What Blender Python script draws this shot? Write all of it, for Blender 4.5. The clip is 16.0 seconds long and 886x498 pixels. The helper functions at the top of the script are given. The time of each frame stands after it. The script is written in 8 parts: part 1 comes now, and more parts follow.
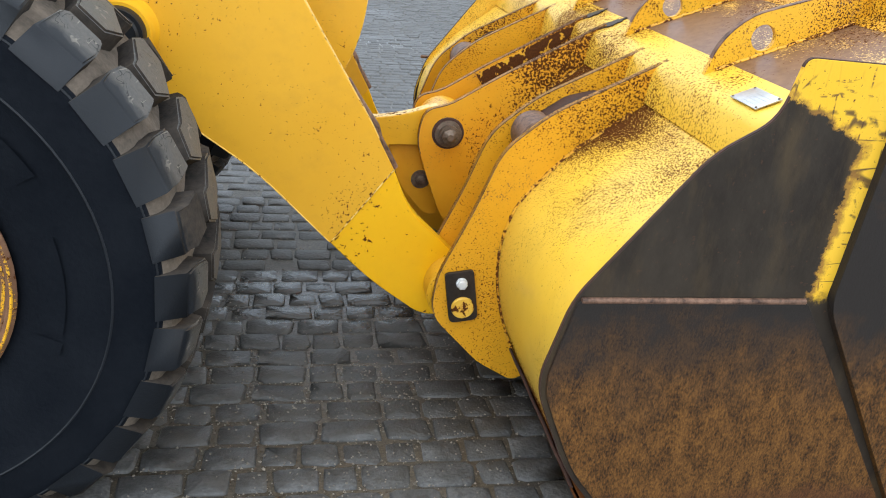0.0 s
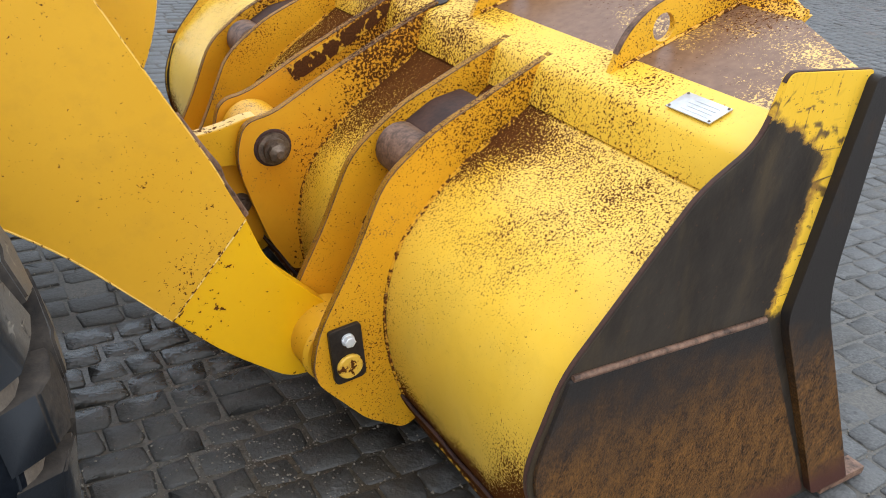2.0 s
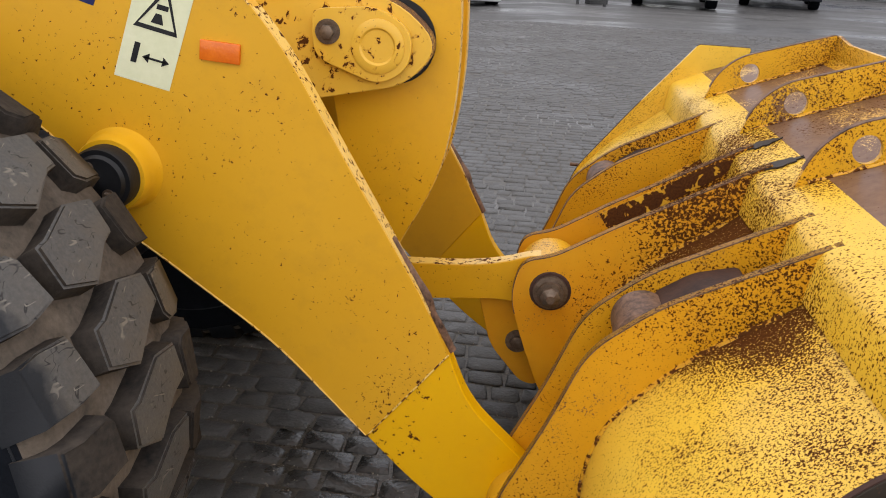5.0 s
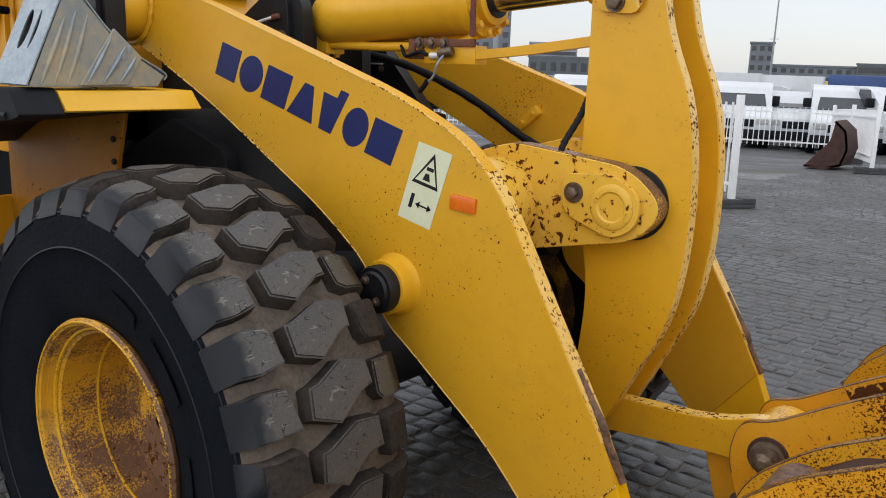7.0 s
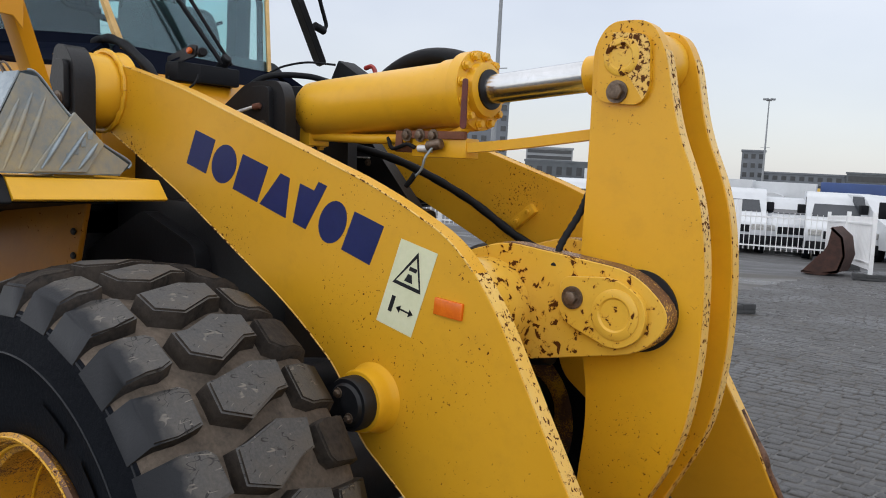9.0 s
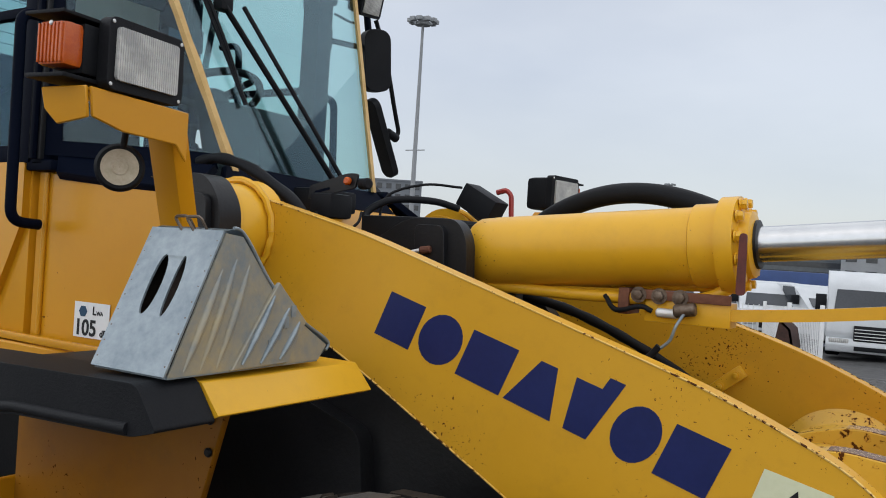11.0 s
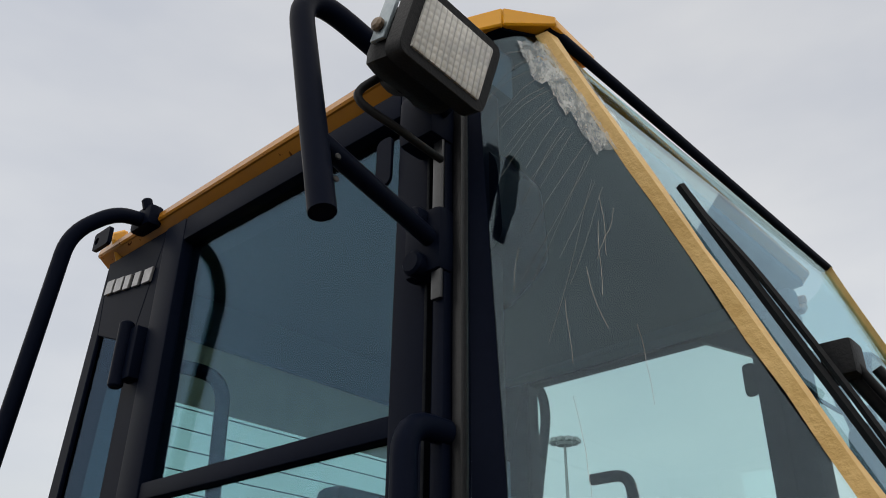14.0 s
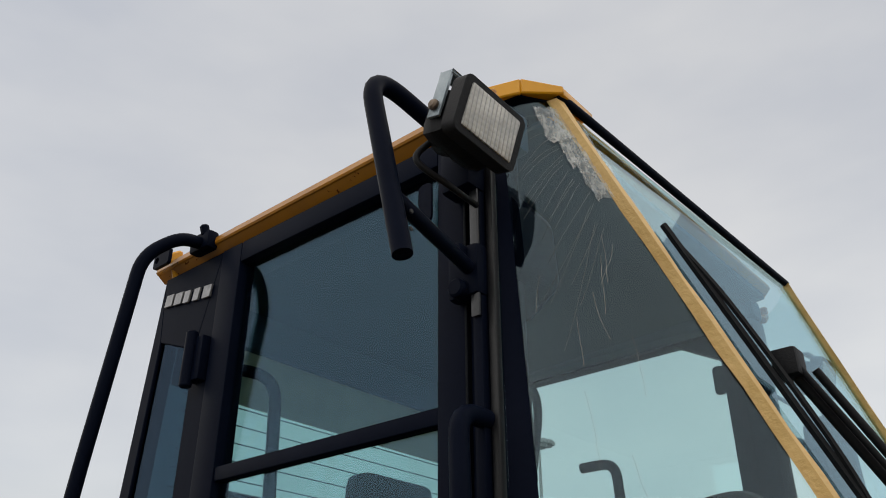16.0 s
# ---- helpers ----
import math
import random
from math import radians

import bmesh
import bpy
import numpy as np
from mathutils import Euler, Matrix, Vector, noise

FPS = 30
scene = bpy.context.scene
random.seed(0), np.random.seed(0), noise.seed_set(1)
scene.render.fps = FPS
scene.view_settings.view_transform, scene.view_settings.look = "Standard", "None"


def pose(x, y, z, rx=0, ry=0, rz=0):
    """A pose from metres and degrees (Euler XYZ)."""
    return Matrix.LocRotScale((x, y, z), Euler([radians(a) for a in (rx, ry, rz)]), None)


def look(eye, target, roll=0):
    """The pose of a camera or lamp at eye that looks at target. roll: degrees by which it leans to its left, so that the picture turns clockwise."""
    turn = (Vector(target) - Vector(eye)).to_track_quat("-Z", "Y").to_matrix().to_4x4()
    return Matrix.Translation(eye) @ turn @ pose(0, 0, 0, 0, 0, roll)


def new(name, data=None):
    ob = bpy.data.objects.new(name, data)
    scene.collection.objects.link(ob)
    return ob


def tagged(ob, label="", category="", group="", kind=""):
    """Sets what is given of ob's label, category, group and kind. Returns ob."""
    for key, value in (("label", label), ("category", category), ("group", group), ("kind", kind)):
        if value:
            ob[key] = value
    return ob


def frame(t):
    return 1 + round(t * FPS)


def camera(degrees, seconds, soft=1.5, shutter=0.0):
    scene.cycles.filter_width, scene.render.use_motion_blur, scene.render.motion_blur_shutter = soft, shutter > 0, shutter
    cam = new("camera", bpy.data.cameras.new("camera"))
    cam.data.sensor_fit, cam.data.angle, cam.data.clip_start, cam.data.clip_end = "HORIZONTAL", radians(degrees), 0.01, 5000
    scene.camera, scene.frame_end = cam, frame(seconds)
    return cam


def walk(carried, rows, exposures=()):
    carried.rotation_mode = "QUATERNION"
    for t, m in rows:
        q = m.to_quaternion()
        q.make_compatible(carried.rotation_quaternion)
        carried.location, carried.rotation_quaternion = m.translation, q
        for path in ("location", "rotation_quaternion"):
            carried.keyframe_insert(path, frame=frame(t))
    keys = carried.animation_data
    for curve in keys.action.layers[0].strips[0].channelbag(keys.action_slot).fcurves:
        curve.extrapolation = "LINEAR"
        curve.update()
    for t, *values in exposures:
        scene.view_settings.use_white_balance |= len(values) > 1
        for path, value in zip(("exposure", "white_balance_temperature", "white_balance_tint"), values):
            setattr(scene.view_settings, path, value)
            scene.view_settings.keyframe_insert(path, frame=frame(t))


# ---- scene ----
cam = camera(55.8, 16.0, soft=1.0)
PATH = [
    (0, (0.527, -2.954, 1.512), (0.865, -1.148, 0.721), 4.6),
    (0.5, (0.319, -2.722, 1.500), (0.935, -1.000, 0.689), 4.2),
    (1, (0.173, -2.561, 1.493), (1.080, -1.003, 0.628), 4.5),
    (1.5, (0.128, -2.470, 1.535), (1.134, -0.986, 0.648), 6.0),
    (2, (0.210, -2.308, 1.596), (1.199, -0.822, 0.693), 5.4),
    (2.5, (0.296, -2.145, 1.622), (1.312, -0.600, 0.861), 4.5),
    (3, (0.297, -2.055, 1.646), (1.336, -0.477, 0.988), 4.3),
    (3.5, (0.459, -1.957, 1.634), (1.440, -0.323, 1.027), 4.0),
    (4, (0.630, -1.984, 1.599), (1.243, -0.184, 0.979), 3.0),
    (4.5, (0.773, -2.179, 1.610), (0.990, -0.297, 0.967), 3.1),
    (5, (0.940, -2.267, 1.624), (0.765, -0.403, 0.921), 3.2),
    (5.2, (1.032, -2.255, 1.623), (0.712, -0.431, 0.866), 3.2),
    (7.3, (1.712, -2.364, 1.749), (0.466, -0.832, 1.433), 2.6),
    (7.5, (1.746, -2.334, 1.751), (0.492, -0.795, 1.505), 2.9),
    (8, (1.744, -2.276, 1.723), (0.459, -0.757, 1.522), 3.1),
    (8.2, (1.728, -2.246, 1.706), (0.435, -0.733, 1.517), 3.0),
    (10.3, (0.871, -2.090, 1.793), (-0.203, -0.418, 1.565), 3.2),
    (10.5, (0.762, -2.116, 1.821), (-0.310, -0.443, 1.595), 3.3),
    (11, (0.432, -2.201, 1.893), (-0.634, -0.508, 1.897), 3.6),
    (11.5, (0.122, -2.278, 1.937), (-0.997, -0.637, 2.168), 3.5),
    (12, (-0.254, -2.206, 1.967), (-1.386, -0.593, 2.310), 3.2),
    (12.5, (-0.671, -2.080, 2.047), (-1.762, -0.551, 2.732), 2.2),
    (13, (-0.997, -1.915, 2.123), (-2.042, -0.472, 3.031), 1.4),
    (13.5, (-1.199, -1.628, 2.165), (-2.371, -0.319, 3.120), 1.0),
    (14, (-1.384, -1.421, 2.258), (-2.573, -0.121, 3.206), 0.7),
    (14.5, (-1.479, -1.275, 2.339), (-2.663, 0.035, 3.278), 0.5),
    (15, (-1.427, -1.302, 2.330), (-2.600, 0.016, 3.271), 0.1),
    (15.5, (-1.384, -1.426, 2.270), (-2.529, -0.120, 3.261), 0.0),
    (16, (-1.266, -1.711, 2.147), (-2.406, -0.374, 3.101), -0.1),
]
EXPOSURES = [(0, 1.06, 6100, 4), (2, 0.87, 6150, 6), (3.5, 0.30, 6950, 16), (5, 0.50, 6900, 13), (7.3, 0.22, 6500, 10), (8.2, 0.16, 6500, 10), (10.5, 0.12, 6500, 9), (11.5, -0.2, 6450, 8), (12.5, -0.26, 6600, 8), (13.2, -0.2, 6900, 8), (14.2, 0.08, 7150, 8), (15.2, 0.12, 7150, 8), (16, -0.02, 7200, 8)]
walk(cam, [(t, look(eye, target, roll)) for t, eye, target, roll in PATH], EXPOSURES)

# ---- world and light: a bright, fully overcast sky ----
world = bpy.data.worlds.new("overcast_sky")
scene.world = world
world.use_nodes = True
wt = world.node_tree
wn, wl = wt.nodes, wt.links
wbg = wn["Background"]
sky = wn.new("ShaderNodeTexSky")
sky.sky_type, sky.sun_disc = "NISHITA", False
sky.sun_elevation, sky.sun_rotation = radians(50), radians(200)
wco = wn.new("ShaderNodeTexCoord")
wmap = wn.new("ShaderNodeMapping")
wmap.inputs["Scale"].default_value = (1.0, 1.0, 2.6)
wnoise = wn.new("ShaderNodeTexNoise")
wnoise.inputs["Scale"].default_value, wnoise.inputs["Detail"].default_value = 1.6, 5
wramp = wn.new("ShaderNodeValToRGB")
wramp.color_ramp.elements[0].position, wramp.color_ramp.elements[0].color = 0.34, (0.53, 0.565, 0.66, 1)
wramp.color_ramp.elements[1].position, wramp.color_ramp.elements[1].color = 0.68, (0.74, 0.76, 0.815, 1)
wmix = wn.new("ShaderNodeMix")
wmix.data_type = "RGBA"
wmix.inputs["Factor"].default_value = 0.04
wl.new(wco.outputs["Generated"], wmap.inputs["Vector"])
wl.new(wmap.outputs["Vector"], wnoise.inputs["Vector"])
wl.new(wnoise.outputs["Fac"], wramp.inputs["Fac"])
wsep = wn.new("ShaderNodeSeparateXYZ")
wlow = wn.new("ShaderNodeMapRange")
wlow.inputs["From Min"].default_value, wlow.inputs["From Max"].default_value = 0.22, 0.0
wlow.inputs["To Max"].default_value = 0.7
wpale = wn.new("ShaderNodeMix")
wpale.data_type = "RGBA"
wpale.inputs[7].default_value = (0.63, 0.62, 0.605, 1)
wl.new(wco.outputs["Generated"], wsep.inputs["Vector"])
wl.new(wsep.outputs["Z"], wlow.inputs["Value"])
wl.new(wlow.outputs["Result"], wpale.inputs["Factor"])
wl.new(wramp.outputs["Color"], wpale.inputs[6])
wl.new(wpale.outputs[2], wmix.inputs[6])
wl.new(sky.outputs["Color"], wmix.inputs[7])
wl.new(wmix.outputs[2], wbg.inputs["Color"])
wbg.inputs["Strength"].default_value = 0.88

sun = new("sun", bpy.data.lights.new("sun", "SUN"))
sun.data.energy, sun.data.angle, sun.data.color = 1.95, radians(174), (1.0, 0.97, 0.92)
sun.matrix_world = look((0.5, -6, 9), (0, 0, 0))
# ---- materials ----
MATS = {}


def node_mat(name):
    m = bpy.data.materials.new(name)
    m.use_nodes = True
    MATS[name] = m
    t = m.node_tree
    return m, t.nodes, t.links, t.nodes["Principled BSDF"]


def noise_at(n, l, scale, detail=4.0, rough=0.6, stretch=(1, 1, 1), distort=0.0):
    co = n.new("ShaderNodeTexCoord")
    mp = n.new("ShaderNodeMapping")
    mp.inputs["Scale"].default_value = stretch
    tx = n.new("ShaderNodeTexNoise")
    tx.inputs["Scale"].default_value, tx.inputs["Detail"].default_value = scale, detail
    tx.inputs["Roughness"].default_value, tx.inputs["Distortion"].default_value = rough, distort
    l.new(co.outputs["Object"], mp.inputs["Vector"])
    l.new(mp.outputs["Vector"], tx.inputs["Vector"])
    return tx.outputs["Fac"]


def ramp(n, l, fac, p0, p1, c0=(0, 0, 0, 1), c1=(1, 1, 1, 1)):
    r = n.new("ShaderNodeValToRGB")
    r.color_ramp.elements[0].position, r.color_ramp.elements[0].color = p0, c0
    r.color_ramp.elements[1].position, r.color_ramp.elements[1].color = p1, c1
    l.new(fac, r.inputs["Fac"])
    return r.outputs["Color"]


def mix(n, l, fac, a, b):
    m = n.new("ShaderNodeMix")
    m.data_type = "RGBA"
    for value, slot in ((fac, 0), (a, 6), (b, 7)):
        if isinstance(value, (int, float, tuple)):
            m.inputs[slot].default_value = value
        else:
            l.new(value, m.inputs[slot])
    return m.outputs[2]


def math_op(n, l, op, a, b=0.0):
    m = n.new("ShaderNodeMath")
    m.operation = op
    for value, slot in ((a, 0), (b, 1)):
        if isinstance(value, (int, float)):
            m.inputs[slot].default_value = value
        else:
            l.new(value, m.inputs[slot])
    return m.outputs[0]


def bump(n, l, b, height, strength=0.2, dist=0.01):
    k = n.new("ShaderNodeBump")
    k.inputs["Strength"].default_value, k.inputs["Distance"].default_value = strength, dist
    l.new(height, k.inputs["Height"])
    l.new(k.outputs["Normal"], b.inputs["Normal"])


def span(n, l, axis, lo, hi):
    """0 to 1 as the place on an axis goes from lo to hi."""
    co = n.new("ShaderNodeTexCoord")
    sp = n.new("ShaderNodeSeparateXYZ")
    mr = n.new("ShaderNodeMapRange")
    mr.inputs["From Min"].default_value, mr.inputs["From Max"].default_value = lo, hi
    l.new(co.outputs["Object"], sp.inputs["Vector"])
    l.new(math_op(n, l, "ABSOLUTE", sp.outputs["Y"]) if axis == "SIDE" else sp.outputs[axis], mr.inputs["Value"])
    return mr.outputs["Result"]


def rgba(c):
    return (*c, 1.0)


def plain(name, c0, c1, rough=0.5, metal=0.0, scale=6.0, grain=60.0, relief=0.1, spec=0.5):
    """A surface that varies between two colours at two scales."""
    m, n, l, b = node_mat(name)
    big = ramp(n, l, noise_at(n, l, scale, 4), 0.35, 0.65)
    fine = ramp(n, l, noise_at(n, l, grain, 3), 0.3, 0.7)
    fac = math_op(n, l, "ADD", math_op(n, l, "MULTIPLY", big, 0.6), math_op(n, l, "MULTIPLY", fine, 0.4))
    l.new(mix(n, l, fac, rgba(c0), rgba(c1)), b.inputs["Base Color"])
    b.inputs["Roughness"].default_value, b.inputs["Metallic"].default_value = rough, metal
    b.inputs["Specular IOR Level"].default_value = spec
    if relief:
        bump(n, l, b, fine, relief, 0.003)
    return m


def paint(name, base, pale, chips, rust=0.0, rough=0.38, chip_scale=70.0, chip_color=(0.042, 0.015, 0.006), coat=0.25, dirt=0.15, more=(), halo=0.5):
    """Enamel with chips down to dark steel (chips: how many) and patches of rust (rust: how much)."""
    m, n, l, b = node_mat(name)
    tone = ramp(n, l, noise_at(n, l, 2.2, 5), 0.3, 0.7)
    col = mix(n, l, tone, rgba(base), rgba(pale))
    grime = ramp(n, l, noise_at(n, l, 9, 7, 0.7), 0.5, 0.8)
    col = mix(n, l, math_op(n, l, "MULTIPLY", grime, dirt), col, (0.12, 0.07, 0.03, 1))
    dense = noise_at(n, l, 2.6, 4, 0.55)
    small = noise_at(n, l, chip_scale, 3, 0.62, (1, 1, 1), 0.4)
    level = math_op(n, l, "ADD", small, math_op(n, l, "MULTIPLY", math_op(n, l, "SUBTRACT", dense, 0.5), 0.55))
    for amount, *spans in more:
        here = amount
        for axis, lo, hi in spans:
            here = math_op(n, l, "MULTIPLY", span(n, l, axis, lo, hi), here)
        level = math_op(n, l, "ADD", level, here)
    edge = 0.80 - 0.30 * chips
    mask = ramp(n, l, level, edge, edge + 0.010)
    stain = math_op(n, l, "MULTIPLY", ramp(n, l, level, edge - 0.055, edge), halo)
    col = mix(n, l, stain, col, (0.40, 0.145, 0.012, 1))
    shade = noise_at(n, l, 160, 2)
    chip = mix(n, l, shade, rgba(chip_color), (0.135, 0.050, 0.015, 1))
    if rust:
        area = math_op(n, l, "ADD", noise_at(n, l, 3.1, 5, 0.6, (1.3, 0.7, 1)), math_op(n, l, "MULTIPLY", math_op(n, l, "SUBTRACT", noise_at(n, l, 150, 4, 0.75), 0.5), 0.75))
        e2 = 0.74 - 0.34 * rust
        rmask = ramp(n, l, area, e2, e2 + 0.022)
        rcol = mix(n, l, noise_at(n, l, 40, 4), (0.080, 0.031, 0.014, 1), (0.225, 0.120, 0.066, 1))
        col = mix(n, l, rmask, col, rcol)
        worn = math_op(n, l, "MAXIMUM", mask, rmask)
    else:
        worn = mask
    l.new(mix(n, l, mask, col, chip), b.inputs["Base Color"])
    l.new(math_op(n, l, "ADD", math_op(n, l, "MULTIPLY", worn, 0.28), rough), b.inputs["Roughness"])
    bare = math_op(n, l, "SUBTRACT", 1.0, mask)
    l.new(math_op(n, l, "MULTIPLY", bare, coat * 0.7), b.inputs["Coat Weight"])
    l.new(math_op(n, l, "MULTIPLY", bare, 0.32), b.inputs["Specular IOR Level"])
    b.inputs["Coat Roughness"].default_value = 0.25
    bump(n, l, b, bare, 0.35, 0.0015)
    return m


YEL, YELP = (0.68, 0.355, 0.010), (0.74, 0.405, 0.022)
paint("arm_paint", (0.63, 0.322, 0.012), (0.68, 0.360, 0.020), 0.365, chip_scale=105, rough=0.42, coat=0.08, halo=0.2)
paint("arm_tip_paint", (0.74, 0.385, 0.002), (0.78, 0.425, 0.004), 0.30, chip_scale=60, rough=0.3, dirt=0.05, halo=0.2)
paint("clean_paint", YEL, YELP, 0.20, chip_scale=120, halo=0.2)
paint("cab_paint", (0.58, 0.25, 0.006), (0.63, 0.29, 0.009), 0.0, dirt=0.06, rough=0.32)
# Grimy cab yellow, darkened to put the shade under roof and fender into it
paint("shaded_yellow_paint", (0.27, 0.10, 0.006), (0.36, 0.15, 0.010), 0.3, dirt=0.4)
paint("lever_paint", YEL, (0.70, 0.37, 0.016), 0.34, chip_scale=110, halo=0.25)
paint("chipped_paint", (0.70, 0.40, 0.03), (0.76, 0.48, 0.08), 0.66, 0.10, chip_scale=40, rough=0.3)
paint("bucket_shell_paint", (0.73, 0.43, 0.025), (0.80, 0.53, 0.075), 0.47, 0.0, chip_scale=215, rough=0.28, more=[(0.19, ("SIDE", 1.02, 0.68), ("Z", 0.62, 0.94)), (0.08, ("SIDE", 0.75, 0.60)), (0.05, ("Z", 0.7, 0.9)), (0.5, ("Z", 0.30, 0.10)), (0.55, ("SIDE", 1.14, 1.36), ("Z", 0.52, 0.26))])
paint("heel_paint", (0.60, 0.32, 0.02), (0.66, 0.38, 0.03), 1.18, 0.0, chip_scale=55, chip_color=(0.011, 0.008, 0.007), more=[(0.22, ("Z", 0.035, 0.06))])
paint("bucket_top_paint", (0.73, 0.43, 0.025), (0.79, 0.50, 0.055), 0.51, 0.0, chip_scale=165, more=[(0.10, ("SIDE", 1.15, 0.75)), (0.02, ("SIDE", 0.65, 0.3))])
paint("ear_paint", (0.62, 0.285, 0.008), (0.70, 0.35, 0.014), 0.47, 0.20, chip_scale=180, more=[(0.09, ("Z", 0.75, 1.05)), (0.05, ("X", 1.25, 1.5))])
paint("link_ear_paint", (0.62, 0.26, 0.008), (0.72, 0.37, 0.02), 0.38, 0.14, chip_scale=125, more=[(0.20, ("X", 1.05, 1.45))])
paint("rib_paint", (0.66, 0.33, 0.010), (0.72, 0.40, 0.02), 0.68, 0.34, chip_scale=185)
paint("rusty_paint", (0.66, 0.38, 0.06), (0.72, 0.44, 0.10), 0.52, 1.02, rough=0.30, chip_scale=130, coat=0.5)
paint("rim_paint", (0.58, 0.27, 0.012), (0.68, 0.35, 0.02), 0.46, 0.80, chip_scale=50, dirt=0.9)


def side_steel():
    """Side plate: bare dark steel, with yellow paint left along its top and front."""
    m, n, l, b = node_mat("side_steel")
    co = n.new("ShaderNodeTexCoord")
    sp = n.new("ShaderNodeSeparateXYZ")
    l.new(co.outputs["Object"], sp.inputs["Vector"])
    x, z = sp.outputs["X"], sp.outputs["Z"]
    rag = math_op(n, l, "MULTIPLY", math_op(n, l, "SUBTRACT", noise_at(n, l, 26, 8, 0.75), 0.5), 0.075)
    front = math_op(n, l, "SUBTRACT", math_op(n, l, "SUBTRACT", x, 1.690), math_op(n, l, "MULTIPLY", math_op(n, l, "SUBTRACT", z, 0.70), 0.08))
    top = math_op(n, l, "SUBTRACT", math_op(n, l, "ADD", z, math_op(n, l, "MULTIPLY", math_op(n, l, "SUBTRACT", x, 1.60), 0.5)), 1.135)
    keep = math_op(n, l, "ADD", math_op(n, l, "MAXIMUM", front, top), rag)
    level = math_op(n, l, "ADD", math_op(n, l, "MULTIPLY", keep, 8.0), 0.5)
    mask = ramp(n, l, level, 0.44, 0.49)
    mask = math_op(n, l, "MULTIPLY", mask, ramp(n, l, math_op(n, l, "ADD", z, rag), 0.69, 0.72))
    steel = mix(n, l, ramp(n, l, noise_at(n, l, 5, 6, 0.65, (1, 1, 0.5)), 0.3, 0.7), (0.015, 0.011, 0.009, 1), (0.048, 0.038, 0.028, 1))
    steel = mix(n, l, ramp(n, l, noise_at(n, l, 60, 5, 0.7), 0.62, 0.72), steel, (0.075, 0.038, 0.022, 1))
    yellow = mix(n, l, noise_at(n, l, 3, 3), (0.72, 0.40, 0.012, 1), (0.78, 0.50, 0.06, 1))
    hair = noise_at(n, l, 24, 3, 0.6, (1.0, 1, 0.22), 0.3)
    hair = math_op(n, l, "MAXIMUM", hair, noise_at(n, l, 27, 3, 0.6, (0.25, 1, 1.0), 0.3))
    yellow = mix(n, l, math_op(n, l, "MULTIPLY", ramp(n, l, hair, 0.66, 0.70), ramp(n, l, noise_at(n, l, 90, 3), 0.42, 0.52)), yellow, (0.12, 0.06, 0.03, 1))
    # long thin scrapes, most of them beside the bare steel
    for size, stretch in ((16, (1, 1, 0.16)), (18, (0.14, 1, 1)), (12, (0.8, 1, 0.3))):
        off = math_op(n, l, "ABSOLUTE", math_op(n, l, "SUBTRACT", noise_at(n, l, size, 0.6, 0.4, stretch), 0.5))
        line = ramp(n, l, off, 0.006, 0.016, (1, 1, 1, 1), (0, 0, 0, 1))
        line = math_op(n, l, "MULTIPLY", line, ramp(n, l, noise_at(n, l, 22, 3), 0.46, 0.54))
        near = math_op(n, l, "MULTIPLY", line, ramp(n, l, level, 0.9, 1.7, (0.9, 0.9, 0.9, 1), (0.1, 0.1, 0.1, 1)))
        yellow = mix(n, l, near, yellow, (0.075, 0.042, 0.026, 1))
    yellow = mix(n, l, ramp(n, l, math_op(n, l, "ADD", level, math_op(n, l, "MULTIPLY", noise_at(n, l, 14, 5), 0.7)), 0.85, 1.9, (0.9, 0.9, 0.9, 1), (0, 0, 0, 1)), yellow, (0.26, 0.13, 0.03, 1))
    streak = ramp(n, l, noise_at(n, l, 11, 5, 0.6, (1.2, 1, 0.35)), 0.5, 0.75)
    steel = mix(n, l, math_op(n, l, "MULTIPLY", streak, 0.75), steel, (0.075, 0.052, 0.028, 1))
    speck = ramp(n, l, noise_at(n, l, 110, 3, 0.65), 0.66, 0.68)
    yellow = mix(n, l, speck, yellow, (0.09, 0.04, 0.02, 1))
    l.new(mix(n, l, mask, steel, yellow), b.inputs["Base Color"])
    b.inputs["Roughness"].default_value, b.inputs["Specular IOR Level"].default_value = 0.45, 0.18
    bump(n, l, b, noise_at(n, l, 70, 4), 0.15, 0.004)


def wear_steel():
    """Rubbed steel: dark above, rust-brown and finely pitted below."""
    m, n, l, b = node_mat("wear_steel")
    pit = noise_at(n, l, 190, 5, 0.75, (1, 1, 0.45))
    blot = noise_at(n, l, 5, 6, 0.65)
    mid = noise_at(n, l, 28, 5, 0.65, (1, 1, 0.5))
    col = mix(n, l, ramp(n, l, math_op(n, l, "ADD", math_op(n, l, "MULTIPLY", pit, 0.65), math_op(n, l, "MULTIPLY", mid, 0.35)), 0.40, 0.60), (0.016, 0.009, 0.006, 1), (0.175, 0.080, 0.022, 1))
    dark = math_op(n, l, "ADD", span(n, l, "Z", 0.32, 0.70), math_op(n, l, "MULTIPLY", math_op(n, l, "SUBTRACT", blot, 0.5), 1.3))
    col = mix(n, l, ramp(n, l, dark, 0.15, 0.95), col, (0.024, 0.020, 0.018, 1))
    edge = math_op(n, l, "ADD", span(n, l, "Z", 0.22, 0.04), math_op(n, l, "MULTIPLY", math_op(n, l, "SUBTRACT", blot, 0.5), 1.0))
    col = mix(n, l, ramp(n, l, edge, 0.3, 0.8), col, (0.06, 0.022, 0.015, 1))
    l.new(col, b.inputs["Base Color"])
    b.inputs["Roughness"].default_value, b.inputs["Specular IOR Level"].default_value = 0.5, 0.15
    bump(n, l, b, pit, 0.35, 0.003)


